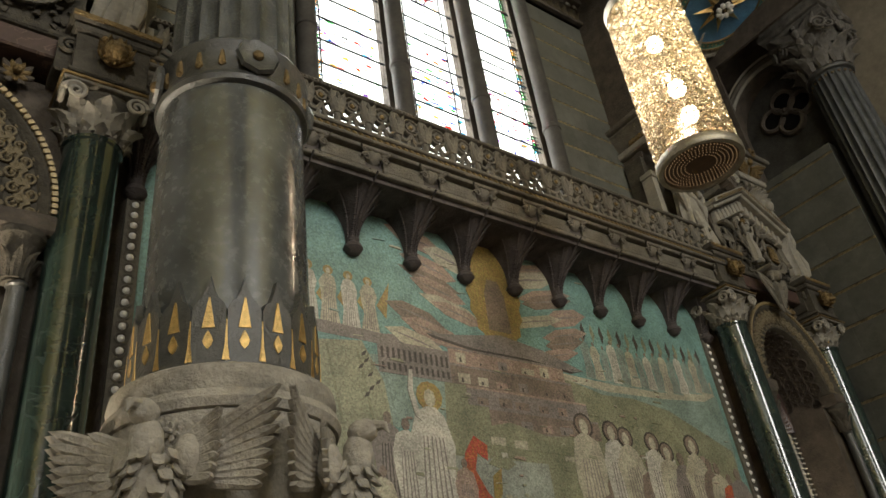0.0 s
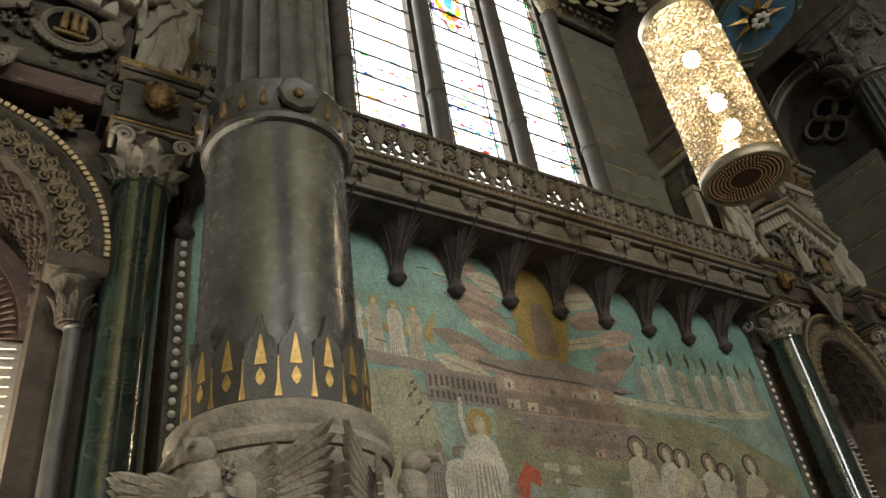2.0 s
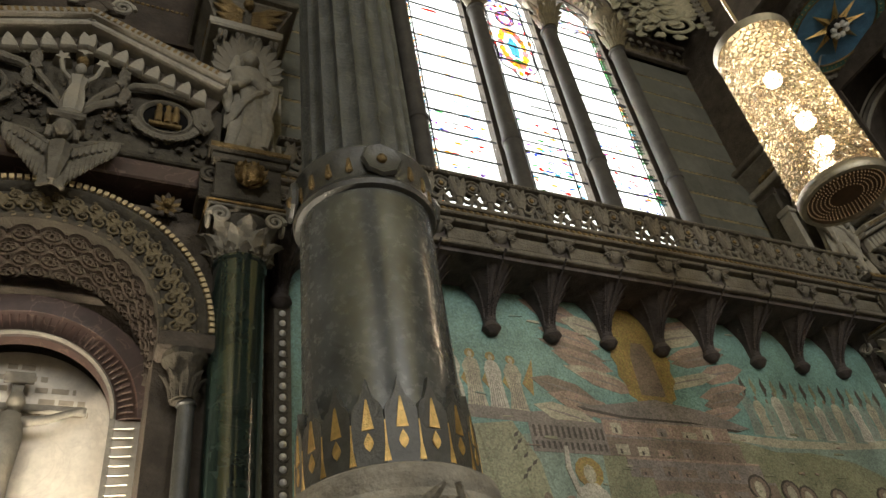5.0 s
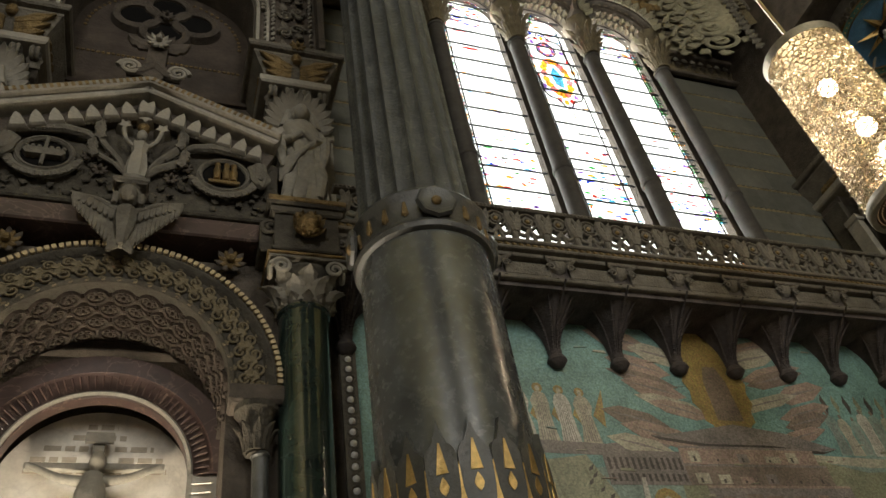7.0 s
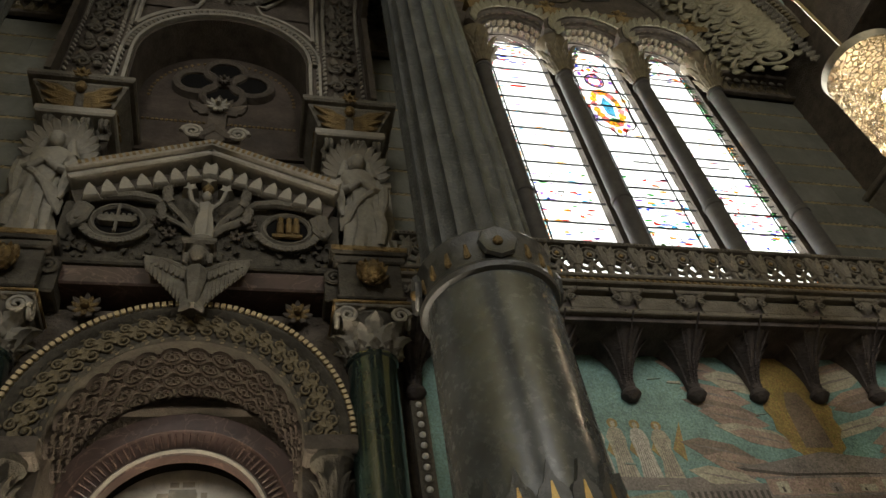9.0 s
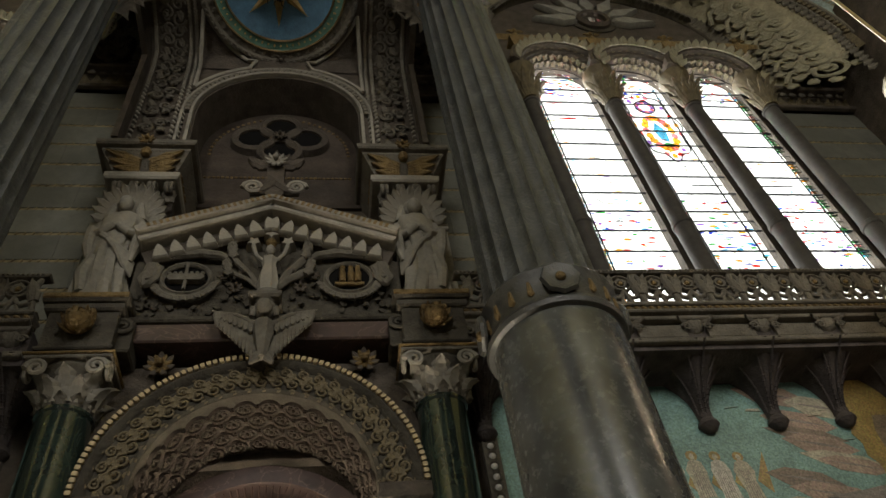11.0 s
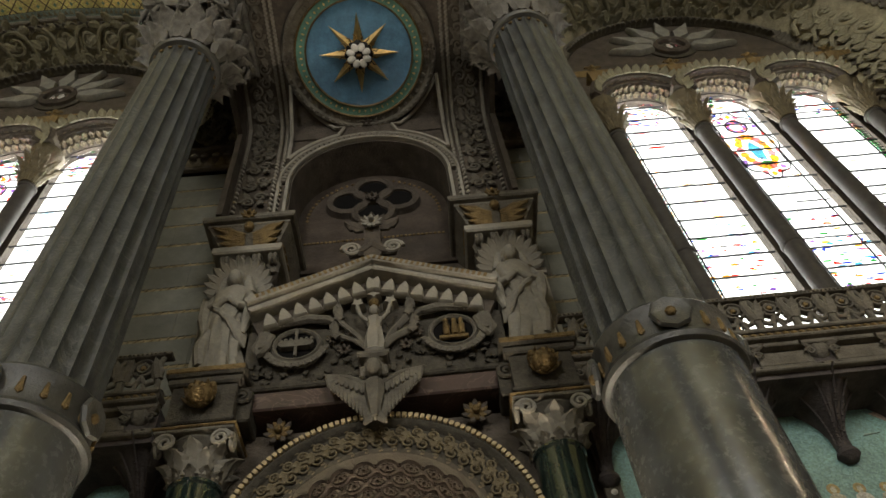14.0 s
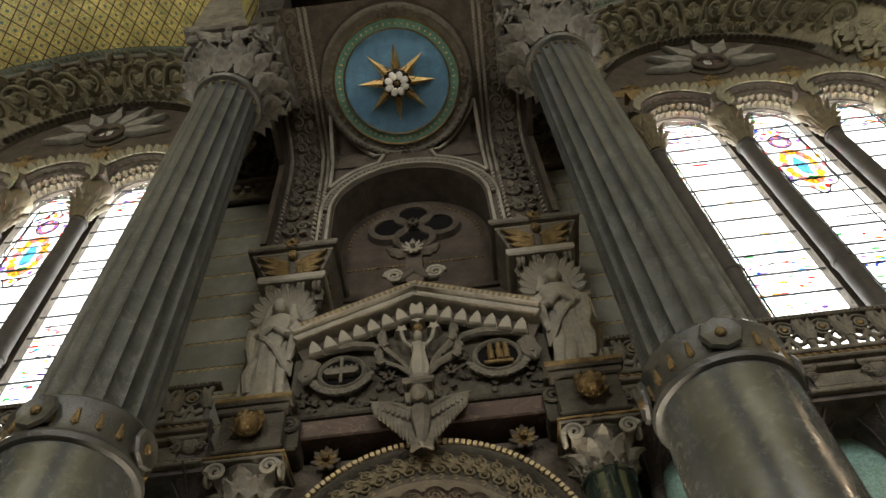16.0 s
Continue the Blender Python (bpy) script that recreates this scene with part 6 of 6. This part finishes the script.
def lancet_glass(win, cx, mid):
    """One lancet: clear panes between saddle bars, coloured pieces, a fine border and leads."""
    y = Y_WIN + 0.05
    z, row = SILL, 0
    H = 0.5
    lead = Shape()
    while z < SPRING + LR - 0.05:
        z1 = min(z + H, SPRING + LR)
        half = LR if z1 <= SPRING else math.sqrt(max(0.0, LR ** 2 - (z - SPRING) ** 2)) if z > SPRING else LR
        half1 = LR if z1 <= SPRING else math.sqrt(max(0.0004, LR ** 2 - (z1 - SPRING) ** 2))
        half = max(half, 0.05)
        part("pane", Shape().prism([(cx - half, z), (cx + half, z), (cx + half1, z1), (cx - half1, z1)], y, y + 0.012), GLASS["clear"], win, smooth=0)
        lead.box(cx - half, cx + half, y - 0.03, y + 0.0, z - 0.008, z + 0.008)
        if gr2.random() < 0.25:
            lead.box(cx - half * gr2.random(), cx + half * gr2.random(), y - 0.02, y, z + 0.24, z + 0.255)
        z, row = z1, row + 1
    # slanting lead lines of the drawing
    for k in range(9):
        x, zz = cx + gr2.uniform(-0.5, 0.5), gr2.uniform(SILL + 0.2, SPRING - 0.2)
        lead.tube([(x, y - 0.012, zz), (x + gr2.uniform(-0.15, 0.15), y - 0.012, zz + 0.15), (x + gr2.uniform(-0.3, 0.3), y - 0.012, zz + gr2.uniform(0.2, 0.4))], 0.006, 4)
    for sg in (-1, 1):
        if mid or (sg < 0 and cx < win["axis"]) or (sg > 0 and cx > win["axis"]):
            off = 0.42 if mid else 0.47
            lead.box(cx + sg * off - 0.01, cx + sg * off + 0.01, y - 0.02, y, SILL, SPRING)
            if not mid:
                for c in ("green", "clear", "amber", "sky", "pink", "green"):
                    s = Shape()
                    for k in range(76):
                        if gr2.random() < 0.2:
                            zz = SILL + 0.085 * k
                            s.box(cx + sg * 0.54 - 0.045, cx + sg * 0.54 + 0.045, y - 0.012, y - 0.004, zz, zz + 0.045)
                            lead.box(cx + sg * 0.56 - 0.08, cx + sg * 0.56 + 0.08, y - 0.014, y, zz + 0.05, zz + 0.058)
                    tagged(part("border_glass", s, GLASS[c], win, smooth=0), kind="stuff")
    part("leading", lead, LEAD, win, "dark lead lines and saddle bars", smooth=0)

    def piece(x, zz, w, h, c):
        k = gr2.randint(5, 8)
        part("coloured_glass", Shape().prism([(x + w * math.cos(6.283 * i / k + 0.3) * gr2.uniform(0.7, 1.1), zz + h * math.sin(6.283 * i / k + 0.3) * gr2.uniform(0.7, 1.1)) for i in range(k)], y - 0.01, y - 0.003), GLASS[c], win, smooth=0)

    for k in range(130):  # crowded colours at head and foot
        zz = gr2.choice((gr2.uniform(SPRING - 0.5, SPRING + 0.55), gr2.uniform(SILL + 1.0, SILL + 2.8)))
        room = 0.5 if zz < SPRING else 0.4
        piece(cx + gr2.uniform(-room, room), zz, gr2.uniform(0.03, 0.1), gr2.uniform(0.012, 0.035), gr2.choice(TINTS))
    for k in range(44):
        piece(cx + gr2.uniform(-0.45, 0.45), gr2.uniform(SILL + 2.5, SPRING - 0.6), gr2.uniform(0.04, 0.14), 0.012, gr2.choice(("pink", "amber", "sky", "violet", "clear")))
    if mid:
        # lobed medallion
        mz = 13.85
        pts = [(cx + (0.47 + 0.05 * math.cos(8 * a)) * math.sin(a), y - 0.014, mz + (1.2 + 0.08 * math.cos(8 * a)) * math.cos(a)) for a in [6.2832 * i / 64 for i in range(65)]]
        part("medallion_lead", Shape().tube(pts, 0.014, 5), LEAD, win)
        for k in range(18):   # amber ground inside the medallion
            a = 6.2832 * k / 18
            piece(cx + 0.25 * math.sin(a), mz - 0.3 + 0.55 * math.cos(a), 0.09, 0.12, ("amber", "amber", "pink")[k % 3])
        piece(cx, mz - 0.3, 0.15, 0.38, "sky")
        piece(cx + 0.04, mz - 0.72, 0.13, 0.08, "green")
        part("halo_lead", Shape().tube([(cx + 0.2 * math.sin(a * 0.3), y - 0.014, mz + 0.65 + 0.24 * math.cos(a * 0.3)) for a in range(22)], 0.016, 5), LEAD, win)
        for k in range(12):
            a = 6.2832 * k / 12
            piece(cx + 0.15 * math.sin(a), mz + 0.65 + 0.18 * math.cos(a), 0.05, 0.07, ("pink", "violet")[k % 2])
        for k in range(20):
            a = 6.2832 * k / 20
            piece(cx + 0.42 * math.sin(a), mz + 1.08 * math.cos(a), 0.06, 0.08, ("amber", "pink", "clear", "violet", "red")[k % 5])
    elif cx < win["axis"]:
        piece(cx - 0.05, 14.0, 0.2, 0.04, "red")


def window(i, bx):
    win = thing("window_%d" % i, "tall triple lancet stained-glass window with carved stone hoods", "window", kind="structure")
    win["axis"] = bx
    for k, c in enumerate(LANCETS):
        lancet_glass(win, bx + c, k == 1)
        hood = part("hood", Shape().arch([(0.665, 6.99), (0.69, 6.8), (0.72, 6.62), (0.78, 6.6), (0.8, 6.5), (0.98, 6.4), (1.04, 6.44), (1.0, 6.99)], bx + c, SPRING, 30), BROWN, win, "carved stone window hood")
        for q in range(15):
            a = -84 + 12 * q
            part("hood_leaf", leafm, GILT_STONE, hood, "", pose(bx + c, 6.6, SPRING, 0, a) @ pose(0, 0.0, 0.78, 25))
            part("hood_leaf", leafm, GILT_STONE, hood, "", pose(bx + c, 6.95, SPRING, 0, a + 6) @ pose(0, 0, 0.675, 80) @ Matrix.Scale(0.9, 4))
            part("hood_leaf", leafm, GILT_STONE, hood, "", pose(bx + c, 6.8, SPRING, 0, a) @ pose(0, 0, 0.685, 80) @ Matrix.Scale(0.9, 4))
            part("hood_lobe", shellm, OLIVE, hood, "", pose(bx + c, 6.46, SPRING, 0, a + 6) @ pose(0, 0, 0.82, 24))
    for x in (-2.43, -0.81, 0.81, 2.43):
        cl = part("mullion", Shape().lathe([(0.2, SILL - 0.3), (0.2, SILL), (0.15, SILL + 0.1), (0.15, SILL + 0.15), (0.15, 10.4), (0.17, 10.42), (0.17, 10.5), (0.15, 10.52), (0.145, 14.05), (0.17, 14.07), (0.17, 14.12), (0.14, 14.14)], 20, pose(bx + x, 6.82, 0)), MULL, win, "grey stone mullion column")
        part("capital", Shape().lathe([(0.13, 14.12), (0.14, 14.6), (0.19, 15.0), (0.3, 15.18), (0.32, 15.25)], 16, pose(bx + x, 6.8, 0)), GILT_STONE, cl, "worn gilded leaf capital")
        for q in range(7):
            part("capital_leaf", capl, GILT_STONE, cl, "", pose(bx + x, 6.8, 14.14, 0, 0, -90 + 30 * q) @ pose(0, -0.15, 0, 6))
            part("capital_leaf", capl, GILT_STONE, cl, "", pose(bx + x, 6.8, 14.45, 0, 0, -75 + 30 * q) @ pose(0, -0.19, 0, 16))
        eg = Shape().ball((0, 0, 0.12), (0.1, 0.1, 0.13), 10).ball((0, -0.05, 0.28), (0.065, 0.07, 0.07), 8).add([(-0.16, 0.2, 0), (0.16, 0.2, 0), (0.16, -0.1, 0), (-0.16, -0.1, 0), (0, 0.1, -0.35)], [(0, 1, 2, 3), (0, 4, 1), (1, 4, 2), (2, 4, 3), (3, 4, 0)])
        for sg in (-1, 1):
            eg.spiral(pose(sg * 0.1, -0.08, 0.2), 0.06, 1.4, 0.02, sg)
            eg.add([(sg * 0.08, -0.05, 0.16), (sg * 0.55, 0.02, 0.3), (sg * 0.55, 0.06, 0.2), (sg * 0.1, 0.02, 0.0), (sg * 0.08, 0.1, 0.16), (sg * 0.55, 0.12, 0.3)], [(0, 1, 2, 3), (0, 4, 5, 1), (1, 5, 2), (3, 2, 5, 4), (0, 3, 4)])
        part("gilt_eagle", eg, OLD_GOLD, win, "worn gilt eagle-shaped corbel", pose(bx + x, 6.4, 15.95))
    part("sill", Shape().box(bx - 2.6, bx + 2.6, 6.86, 7.0, SILL - 0.22, SILL - 0.02, b=0.03), STONE, win)
    # star tracery round a small rose
    ros = part("rose", Shape().arch([(0.3, -0.12), (0.36, -0.16), (0.42, -0.1), (0.42, 0.05), (0.3, 0.05)], 0, 0, 24, -180, 180, pose(bx, 6.98, 18.35)), BROWN, win, "small dark rose opening")
    for k in range(7):
        a = radians(360 * k / 7)
        part("rose_glass", Shape().lathe([(0.01, 0), (0.095, 0.0), (0.095, -0.01)], 10, pose(bx + 0.2 * math.sin(a), 7.04, 18.35 + 0.2 * math.cos(a), 90)), GLASS[("clear", "pink", "violet", "clear", "clear", "pink", "clear")[k]], ros)
    part("rose_plate", Shape().arch([(0.23, 0.0), (0.56, 0.0), (0.56, 0.08), (0.23, 0.08)], 0, 0, 24, -180, 180, pose(bx, 6.96, 18.35)).box(bx - 0.3, bx + 0.3, 6.97, 7.02, 18.32, 18.38).box(bx - 0.13, bx - 0.07, 6.97, 7.02, 18.1, 18.6).box(bx + 0.07, bx + 0.13, 6.97, 7.02, 18.1, 18.6), STONE_DARK, ros)
    pt = mesh_of("star_petal", Shape().prism([(-0.07, 0.44), (0.07, 0.44), (0.2, 0.8), (0.13, 1.0), (0, 1.5), (-0.13, 1.0), (-0.2, 0.8)], -0.1, 0.05, inset=0.12), STAR_STONE)
    for k in range(7):
        part("star_petal", pt, STAR_STONE, win, "pale stone tracery petal", pose(bx, 6.93, 18.25, 0, 90 - 30 * k if k < 7 else 0))
    return win


for i, bx in enumerate(BAYS):
    window(i + 1, bx)


# ---- carving on the arches over the windows ----
def on_arch(bx, u, a):
    """The frame on the splayed arch at u across and a degrees from the crown: x along the arch, -y out of the stone."""
    y, r, zc = stop(u)
    t = Vector((math.cos(radians(a)), 0, -math.sin(radians(a))))
    d = Vector((math.sin(radians(a)) * 1.95, -1.5, math.cos(radians(a)) * 1.95 - 2.0)).normalized()
    nrm = d.cross(t).normalized()
    m = Matrix((t, nrm, d)).transposed().to_4x4()
    m.translation = (bx + r * math.sin(radians(a)), y, zc + r * math.cos(radians(a)))
    return m


big = Shape().spiral(pose(0.0, 0, 0.1), 0.27, 1.7, 0.045, 1, 26).tube([(0.27, 0, 0.1), (0.3, 0, -0.15), (0.1, 0, -0.38), (-0.2, 0, -0.42)], [0.04, 0.045, 0.04, 0.03], 6).rosette(pose(0, -0.02, 0.1), 0.11, 6, 0.03)
for k in range(7):
    big.leaf(pose(0.3 * math.sin(0.8 * k), 0, 0.1 + 0.28 * math.cos(0.8 * k), 0, math.degrees(0.8 * k) + 40), 0.26, 0.15, 0.5, 3, 0.014)
for k in range(4):
    big.leaf(pose(-0.25 + 0.14 * k, 0, -0.38 + 0.04 * k, 0, -60 + 50 * k), 0.24, 0.14, 0.5, 3, 0.014)
big_m = mesh_of("arch_scroll", big, OLIVE)
lobe_m = mesh_of("arch_leaf", Shape().leaf(Matrix(), 0.2, 0.17, 0.4, 2, 0.014), STONE)
bead2 = mesh_of("gilt_bead", Shape().box(-0.045, 0.045, -0.05, 0.03, -0.06, 0.06, b=0.02), GILT_STONE)
for bx in BAYS:
    ar = thing("window_arch", "olive-grey carved arch with scrolls, leaf edge and gilt beads", "arch", "window arches")
    roll = Shape()
    for u, th in ((0.0, 0.06), (0.1, 0.035), (0.79, 0.05), (0.87, 0.05)):
        roll.tube([on_arch(bx, u, -90 + 4 * k).translation for k in range(46)], th, 8)
    part("roll_moulding", roll, STONE, ar, "pale roll mouldings")
    part("gilt_bed", loft(bx, [stop(0.79), stop(0.87)], 60), GILT_STONE, ar)
    part("dentil_bed", loft(bx, [stop(0.0), stop(0.1)], 60), BROWN, ar)
    for k in range(21):
        part("arch_scroll", big_m, OLIVE, ar, "", on_arch(bx, 0.45, -87 + 8.7 * k) @ pose(0, -0.03, 0) @ Matrix.Diagonal((1.15 if k < 10.5 else -1.15, 0.8, 1.45, 1)))
    for sg in (-1, 1):   # the straight feet of the arch
        for d in (0.35, 0.9, 1.4):
            part("arch_scroll", big_m, OLIVE, ar, "", on_arch(bx, 0.45, sg * 90) @ pose(sg * d, -0.03, 0) @ Matrix.Diagonal((-sg * 1.1, 0.8, 1.5, 1)))
        for q in range(9):
            for u in (0.16, 0.72):
                part("arch_leaf", lobe_m, STONE, ar, "", on_arch(bx, u, sg * 90) @ pose(sg * (0.1 + 0.17 * q), -0.03, 0))
    for k in range(70):
        part("arch_leaf", lobe_m, STONE, ar, "", on_arch(bx, 0.72, -88.5 + 2.565 * k) @ pose(0, -0.03, 0))
    for k in range(60):
        part("arch_leaf", lobe_m, STONE, ar, "", on_arch(bx, 0.015, -88.5 + 3 * k) @ pose(0, -0.04, 0) @ Matrix.Scale(1.25, 4))
    for k in range(100):
        part("gilt_bead", bead2, GILT_STONE, ar, "", on_arch(bx, 0.83, -89.1 + 1.8 * k))
    tri = Shape()
    for k in range(120):
        tri.add([(-0.05, -0.01, -0.05), (0.05, -0.01, -0.05), (0, -0.04, 0.08), (0, 0.03, 0)], [(0, 1, 2), (0, 2, 3), (1, 3, 2), (0, 3, 1)], on_arch(bx, 0.97, -89 + 1.5 * k))
    tagged(part("tooth_row", tri, OLIVE, ar), kind="stuff")

# ---- ashlar beside the windows ----
ash = random.Random(2)


def ashlar(name, label, x0, x1, z0, z1, y, h, band=True, m=None):
    wl = thing(name, label, "wall facing", m=m, kind="structure")
    z = z0
    k = 0
    bands = Shape()
    while z < z1 - 0.05:
        ht = min(h, z1 - z)
        x = x0
        first = True
        while x < x1 - 0.01:
            w_ = ash.uniform(1.0, 1.7) * (0.5 if first and k % 2 else 1)
            e = x1 if x1 - x - w_ < 0.4 else x + w_
            part("ashlar_block", Shape().box(x + 0.002, e - 0.002, y - 0.05, y, z + 0.03, z + ht - 0.03, b=0.006), BLUE_WALL, wl, smooth=0)
            x, first = e, False
        if band and k:
            bands.box(x0, x1, y - 0.035, y, z - 0.03, z + 0.03)
            q = x0 + 0.04
            while q < x1:
                bands.leaf(pose(q, y - 0.035, z - 0.01, 0, 70), 0.09, 0.05, 0.4, 1, 0.005)
                q += 0.11
        z += ht
        k += 1
    if band:
        tagged(part("gilt_course", bands, GILT_COURSE, wl, "thin worn gilt bands between the courses"), kind="stuff")


GILT_COURSE = material("faded_gilt_course", (0.17, 0.135, 0.075), 0.6, metal=0.2, var=0.5, scale=5)
for bx in BAYS:
    for sg in (-1, 1):
        a, b = sorted((bx + sg * 2.62, bx + sg * 5.0))
        ashlar("wall_facing_%d" % (BAYS.index(bx) * 2 + (sg > 0) + 1), "blue-grey stone blocks with faded gilt courses", a, b, 7.6, 14.3, Y_WIN, 0.56)
        fz = thing("trim_%d" % (BAYS.index(bx) * 2 + (sg > 0) + 1), "gilded brown leaf frieze over the ashlar", "frieze", kind="structure")
        part("frieze_bed", Shape().box(a, b, Y_WIN - 0.1, Y_WIN, 14.3, 14.95).box(a, b, Y_WIN - 0.2, Y_WIN, 14.3, 14.38, b=0.02).box(a, b, Y_WIN - 0.3, Y_WIN, 14.85, 14.97, b=0.02), BROWN, fz)
        q = a + 0.1
        while q < b - 0.05:
            part("frieze_leaf", leafm, GILT_STONE, fz, "", pose(q, Y_WIN - 0.11, 14.4, -15) @ Matrix.Scale(1.7, 4))
            part("frieze_leaf", lobe_m, STONE, fz, "", pose(q + 0.1, Y_WIN - 0.2, 14.72, -20) @ Matrix.Scale(0.8, 4))
            q += 0.21
for sg in (-1, 1):
    lg = OLIVE
    for bx in BAYS:
        gp = Shape()
        lr2 = random.Random(4)
        for k in range(210):
            x, z = bx + sg * lr2.uniform(2.75, 5.9), lr2.uniform(15.0, 16.9)
            gp.leaf(pose(x, Y_WIN - 0.02, z, 0, lr2.uniform(0, 360)), lr2.uniform(0.18, 0.3), 0.16, 0.6, 3, 0.012)
        tagged(solid("spandrel_foliage", gp, OLIVE, "olive-grey carved foliage filling the wall beside the arch", "carving", "stuff"))
ashlar("wall_facing_5", "dark blue-grey stone blocks with faded gilt courses", -6.98, -4.97, 3.0, 11.4, 0.0, 0.74, True, pose(15.4, 0, 0, 0, 0, -90))
ashlar("wall_facing_6", "dark blue-grey stone blocks with faded gilt courses", -3.6, 6.0, 3.0, 12.6, 0.0, 0.74, True, pose(X1, 0, 0, 0, 0, -90))

# ---- hanging lamp ----
BULB = glow("lamp_bulb", (1.0, 0.88, 0.7), 28.0)
AMBER = bpy.data.materials.new("amber_lamp_glass")
AMBER.use_nodes = True
an_, al_ = AMBER.node_tree.nodes, AMBER.node_tree.links
an_.remove(an_["Principled BSDF"])
tl, tp, gs = an_.new("ShaderNodeBsdfTranslucent"), an_.new("ShaderNodeBsdfTransparent"), an_.new("ShaderNodeBsdfGlossy")
tl.inputs[0].default_value, tp.inputs[0].default_value, gs.inputs[0].default_value = (0.3, 0.25, 0.18, 1), (0.75, 0.68, 0.58, 1), (0.9, 0.8, 0.65, 1)
gs.inputs["Roughness"].default_value = 0.2
ma, mb = an_.new("ShaderNodeMixShader"), an_.new("ShaderNodeMixShader")
ma.inputs[0].default_value, mb.inputs[0].default_value = 0.8, 0.1
al_.new(tl.outputs[0], ma.inputs[1])
al_.new(tp.outputs[0], ma.inputs[2])
al_.new(ma.outputs[0], mb.inputs[1])
al_.new(gs.outputs[0], mb.inputs[2])
al_.new(mb.outputs[0], an_["Material Output"].inputs["Surface"])
DULL_BRASS = material("dull_brass", (0.3, 0.265, 0.2), 0.48, metal=0.75, var=0.25, scale=7)
LX, LY, LB, LT, LRAD = 6.48, 3.33, 6.33, 8.72, 0.435
lp = thing("hanging_lamp", "large cylindrical brass lace lamp with lit bulbs on a rod", "lamp", m=pose(LX, LY, 0))
part("bottom_rim", Shape().lathe([(LRAD - 0.03, LB), (LRAD + 0.02, LB), (LRAD + 0.03, LB + 0.02), (LRAD + 0.03, LB + 0.1), (LRAD + 0.015, LB + 0.12), (LRAD - 0.03, LB + 0.12), (LRAD - 0.03, LB)], 48, cap=False), DULL_BRASS, lp, "dull brass rim")
part("top_rim", Shape().lathe([(LRAD - 0.03, LT), (LRAD + 0.02, LT), (LRAD + 0.03, LT + 0.12), (LRAD - 0.02, LT + 0.16), (0.06, LT + 0.24), (0.04, LT + 0.3)], 48), DULL_BRASS, lp, "dull brass cap")
dish = part("bottom_plate", Shape().lathe([(0.02, LB + 0.03), (0.3, LB + 0.03), (LRAD - 0.02, LB + 0.05), (LRAD - 0.02, LB + 0.07), (0.02, LB + 0.06)], 48), material("dark_bronze", (0.1, 0.06, 0.035), 0.45, metal=0.7, var=0.3), lp, "dark perforated bronze plate")
HOLE = glow("lit_pinhole", (1.0, 0.62, 0.3), 0.1)
pin = Shape()
for q in range(6):
    n_ = int(2 * math.pi * (0.2 + 0.042 * q) / 0.042)
    for k in range(n_):
        a = 6.2832 * (k + 0.5 * (q % 2)) / n_
        rr_ = 0.17 + 0.042 * q
        pin.lathe([(0.007, LB + 0.022), (0.007, LB + 0.04)], 6, pose(rr_ * math.cos(a), rr_ * math.sin(a), 0))
tagged(part("pinhole", pin, HOLE, dish, "glowing pinholes in the plate"), kind="stuff")
part("inner_glass", Shape().lathe([(LRAD - 0.05, LB + 0.17), (LRAD - 0.05, LT)], 40, a0=0, a1=359.99), AMBER, lp, "warm translucent inner glass")
lace = Shape()
rows_, per = 34, 32
lj = random.Random(8)
for j in range(rows_):
    for k in range(per):
        a = 360 * (k + 0.5 * (j % 2)) / per
        z = LB + 0.21 + (LT - LB - 0.24) * j / (rows_ - 1)
        rx_, rz_, tw = lj.uniform(0.034, 0.056), lj.uniform(0.03, 0.05), lj.uniform(0, 6)
        pts = [(rx_ * math.cos(q * 1.0472 + tw), 0.016 * math.sin(q * 2.1 + k), rz_ * math.sin(q * 1.0472 + tw)) for q in range(7)]
        lace.tube([(x, -LRAD + y, zz) for x, y, zz in pts], 0.007, 4, pose(0, 0, z + lj.uniform(-0.015, 0.015), 0, 0, a + lj.uniform(-2, 2)))
tagged(part("brass_lace", lace, BRASS, lp, "net of small brass rings"), kind="stuff")
part("rod", Shape().tube([(0, 0, LT + 0.2), (0, 0, 19.84)], 0.022, 10), BRASS, lp)
for (bx_, by_, bz_) in ((-0.1, -0.05, 8.1), (-0.08, -0.1, 7.35), (0.14, -0.02, 7.12)):
    bl = part("bulb", Shape().ball((bx_, by_, bz_), (0.1, 0.1, 0.11), 16), BULB, lp, "lit warm bulb")
    pl = bpy.data.lights.new("lamp_light", "POINT")
    pl.energy, pl.color, pl.shadow_soft_size = 38, (1.0, 0.87, 0.68), 0.08
    new("lamp_light", pl).matrix_world = pose(LX + bx_ * 0.2, LY + by_ * 0.2, bz_ + 0.2)
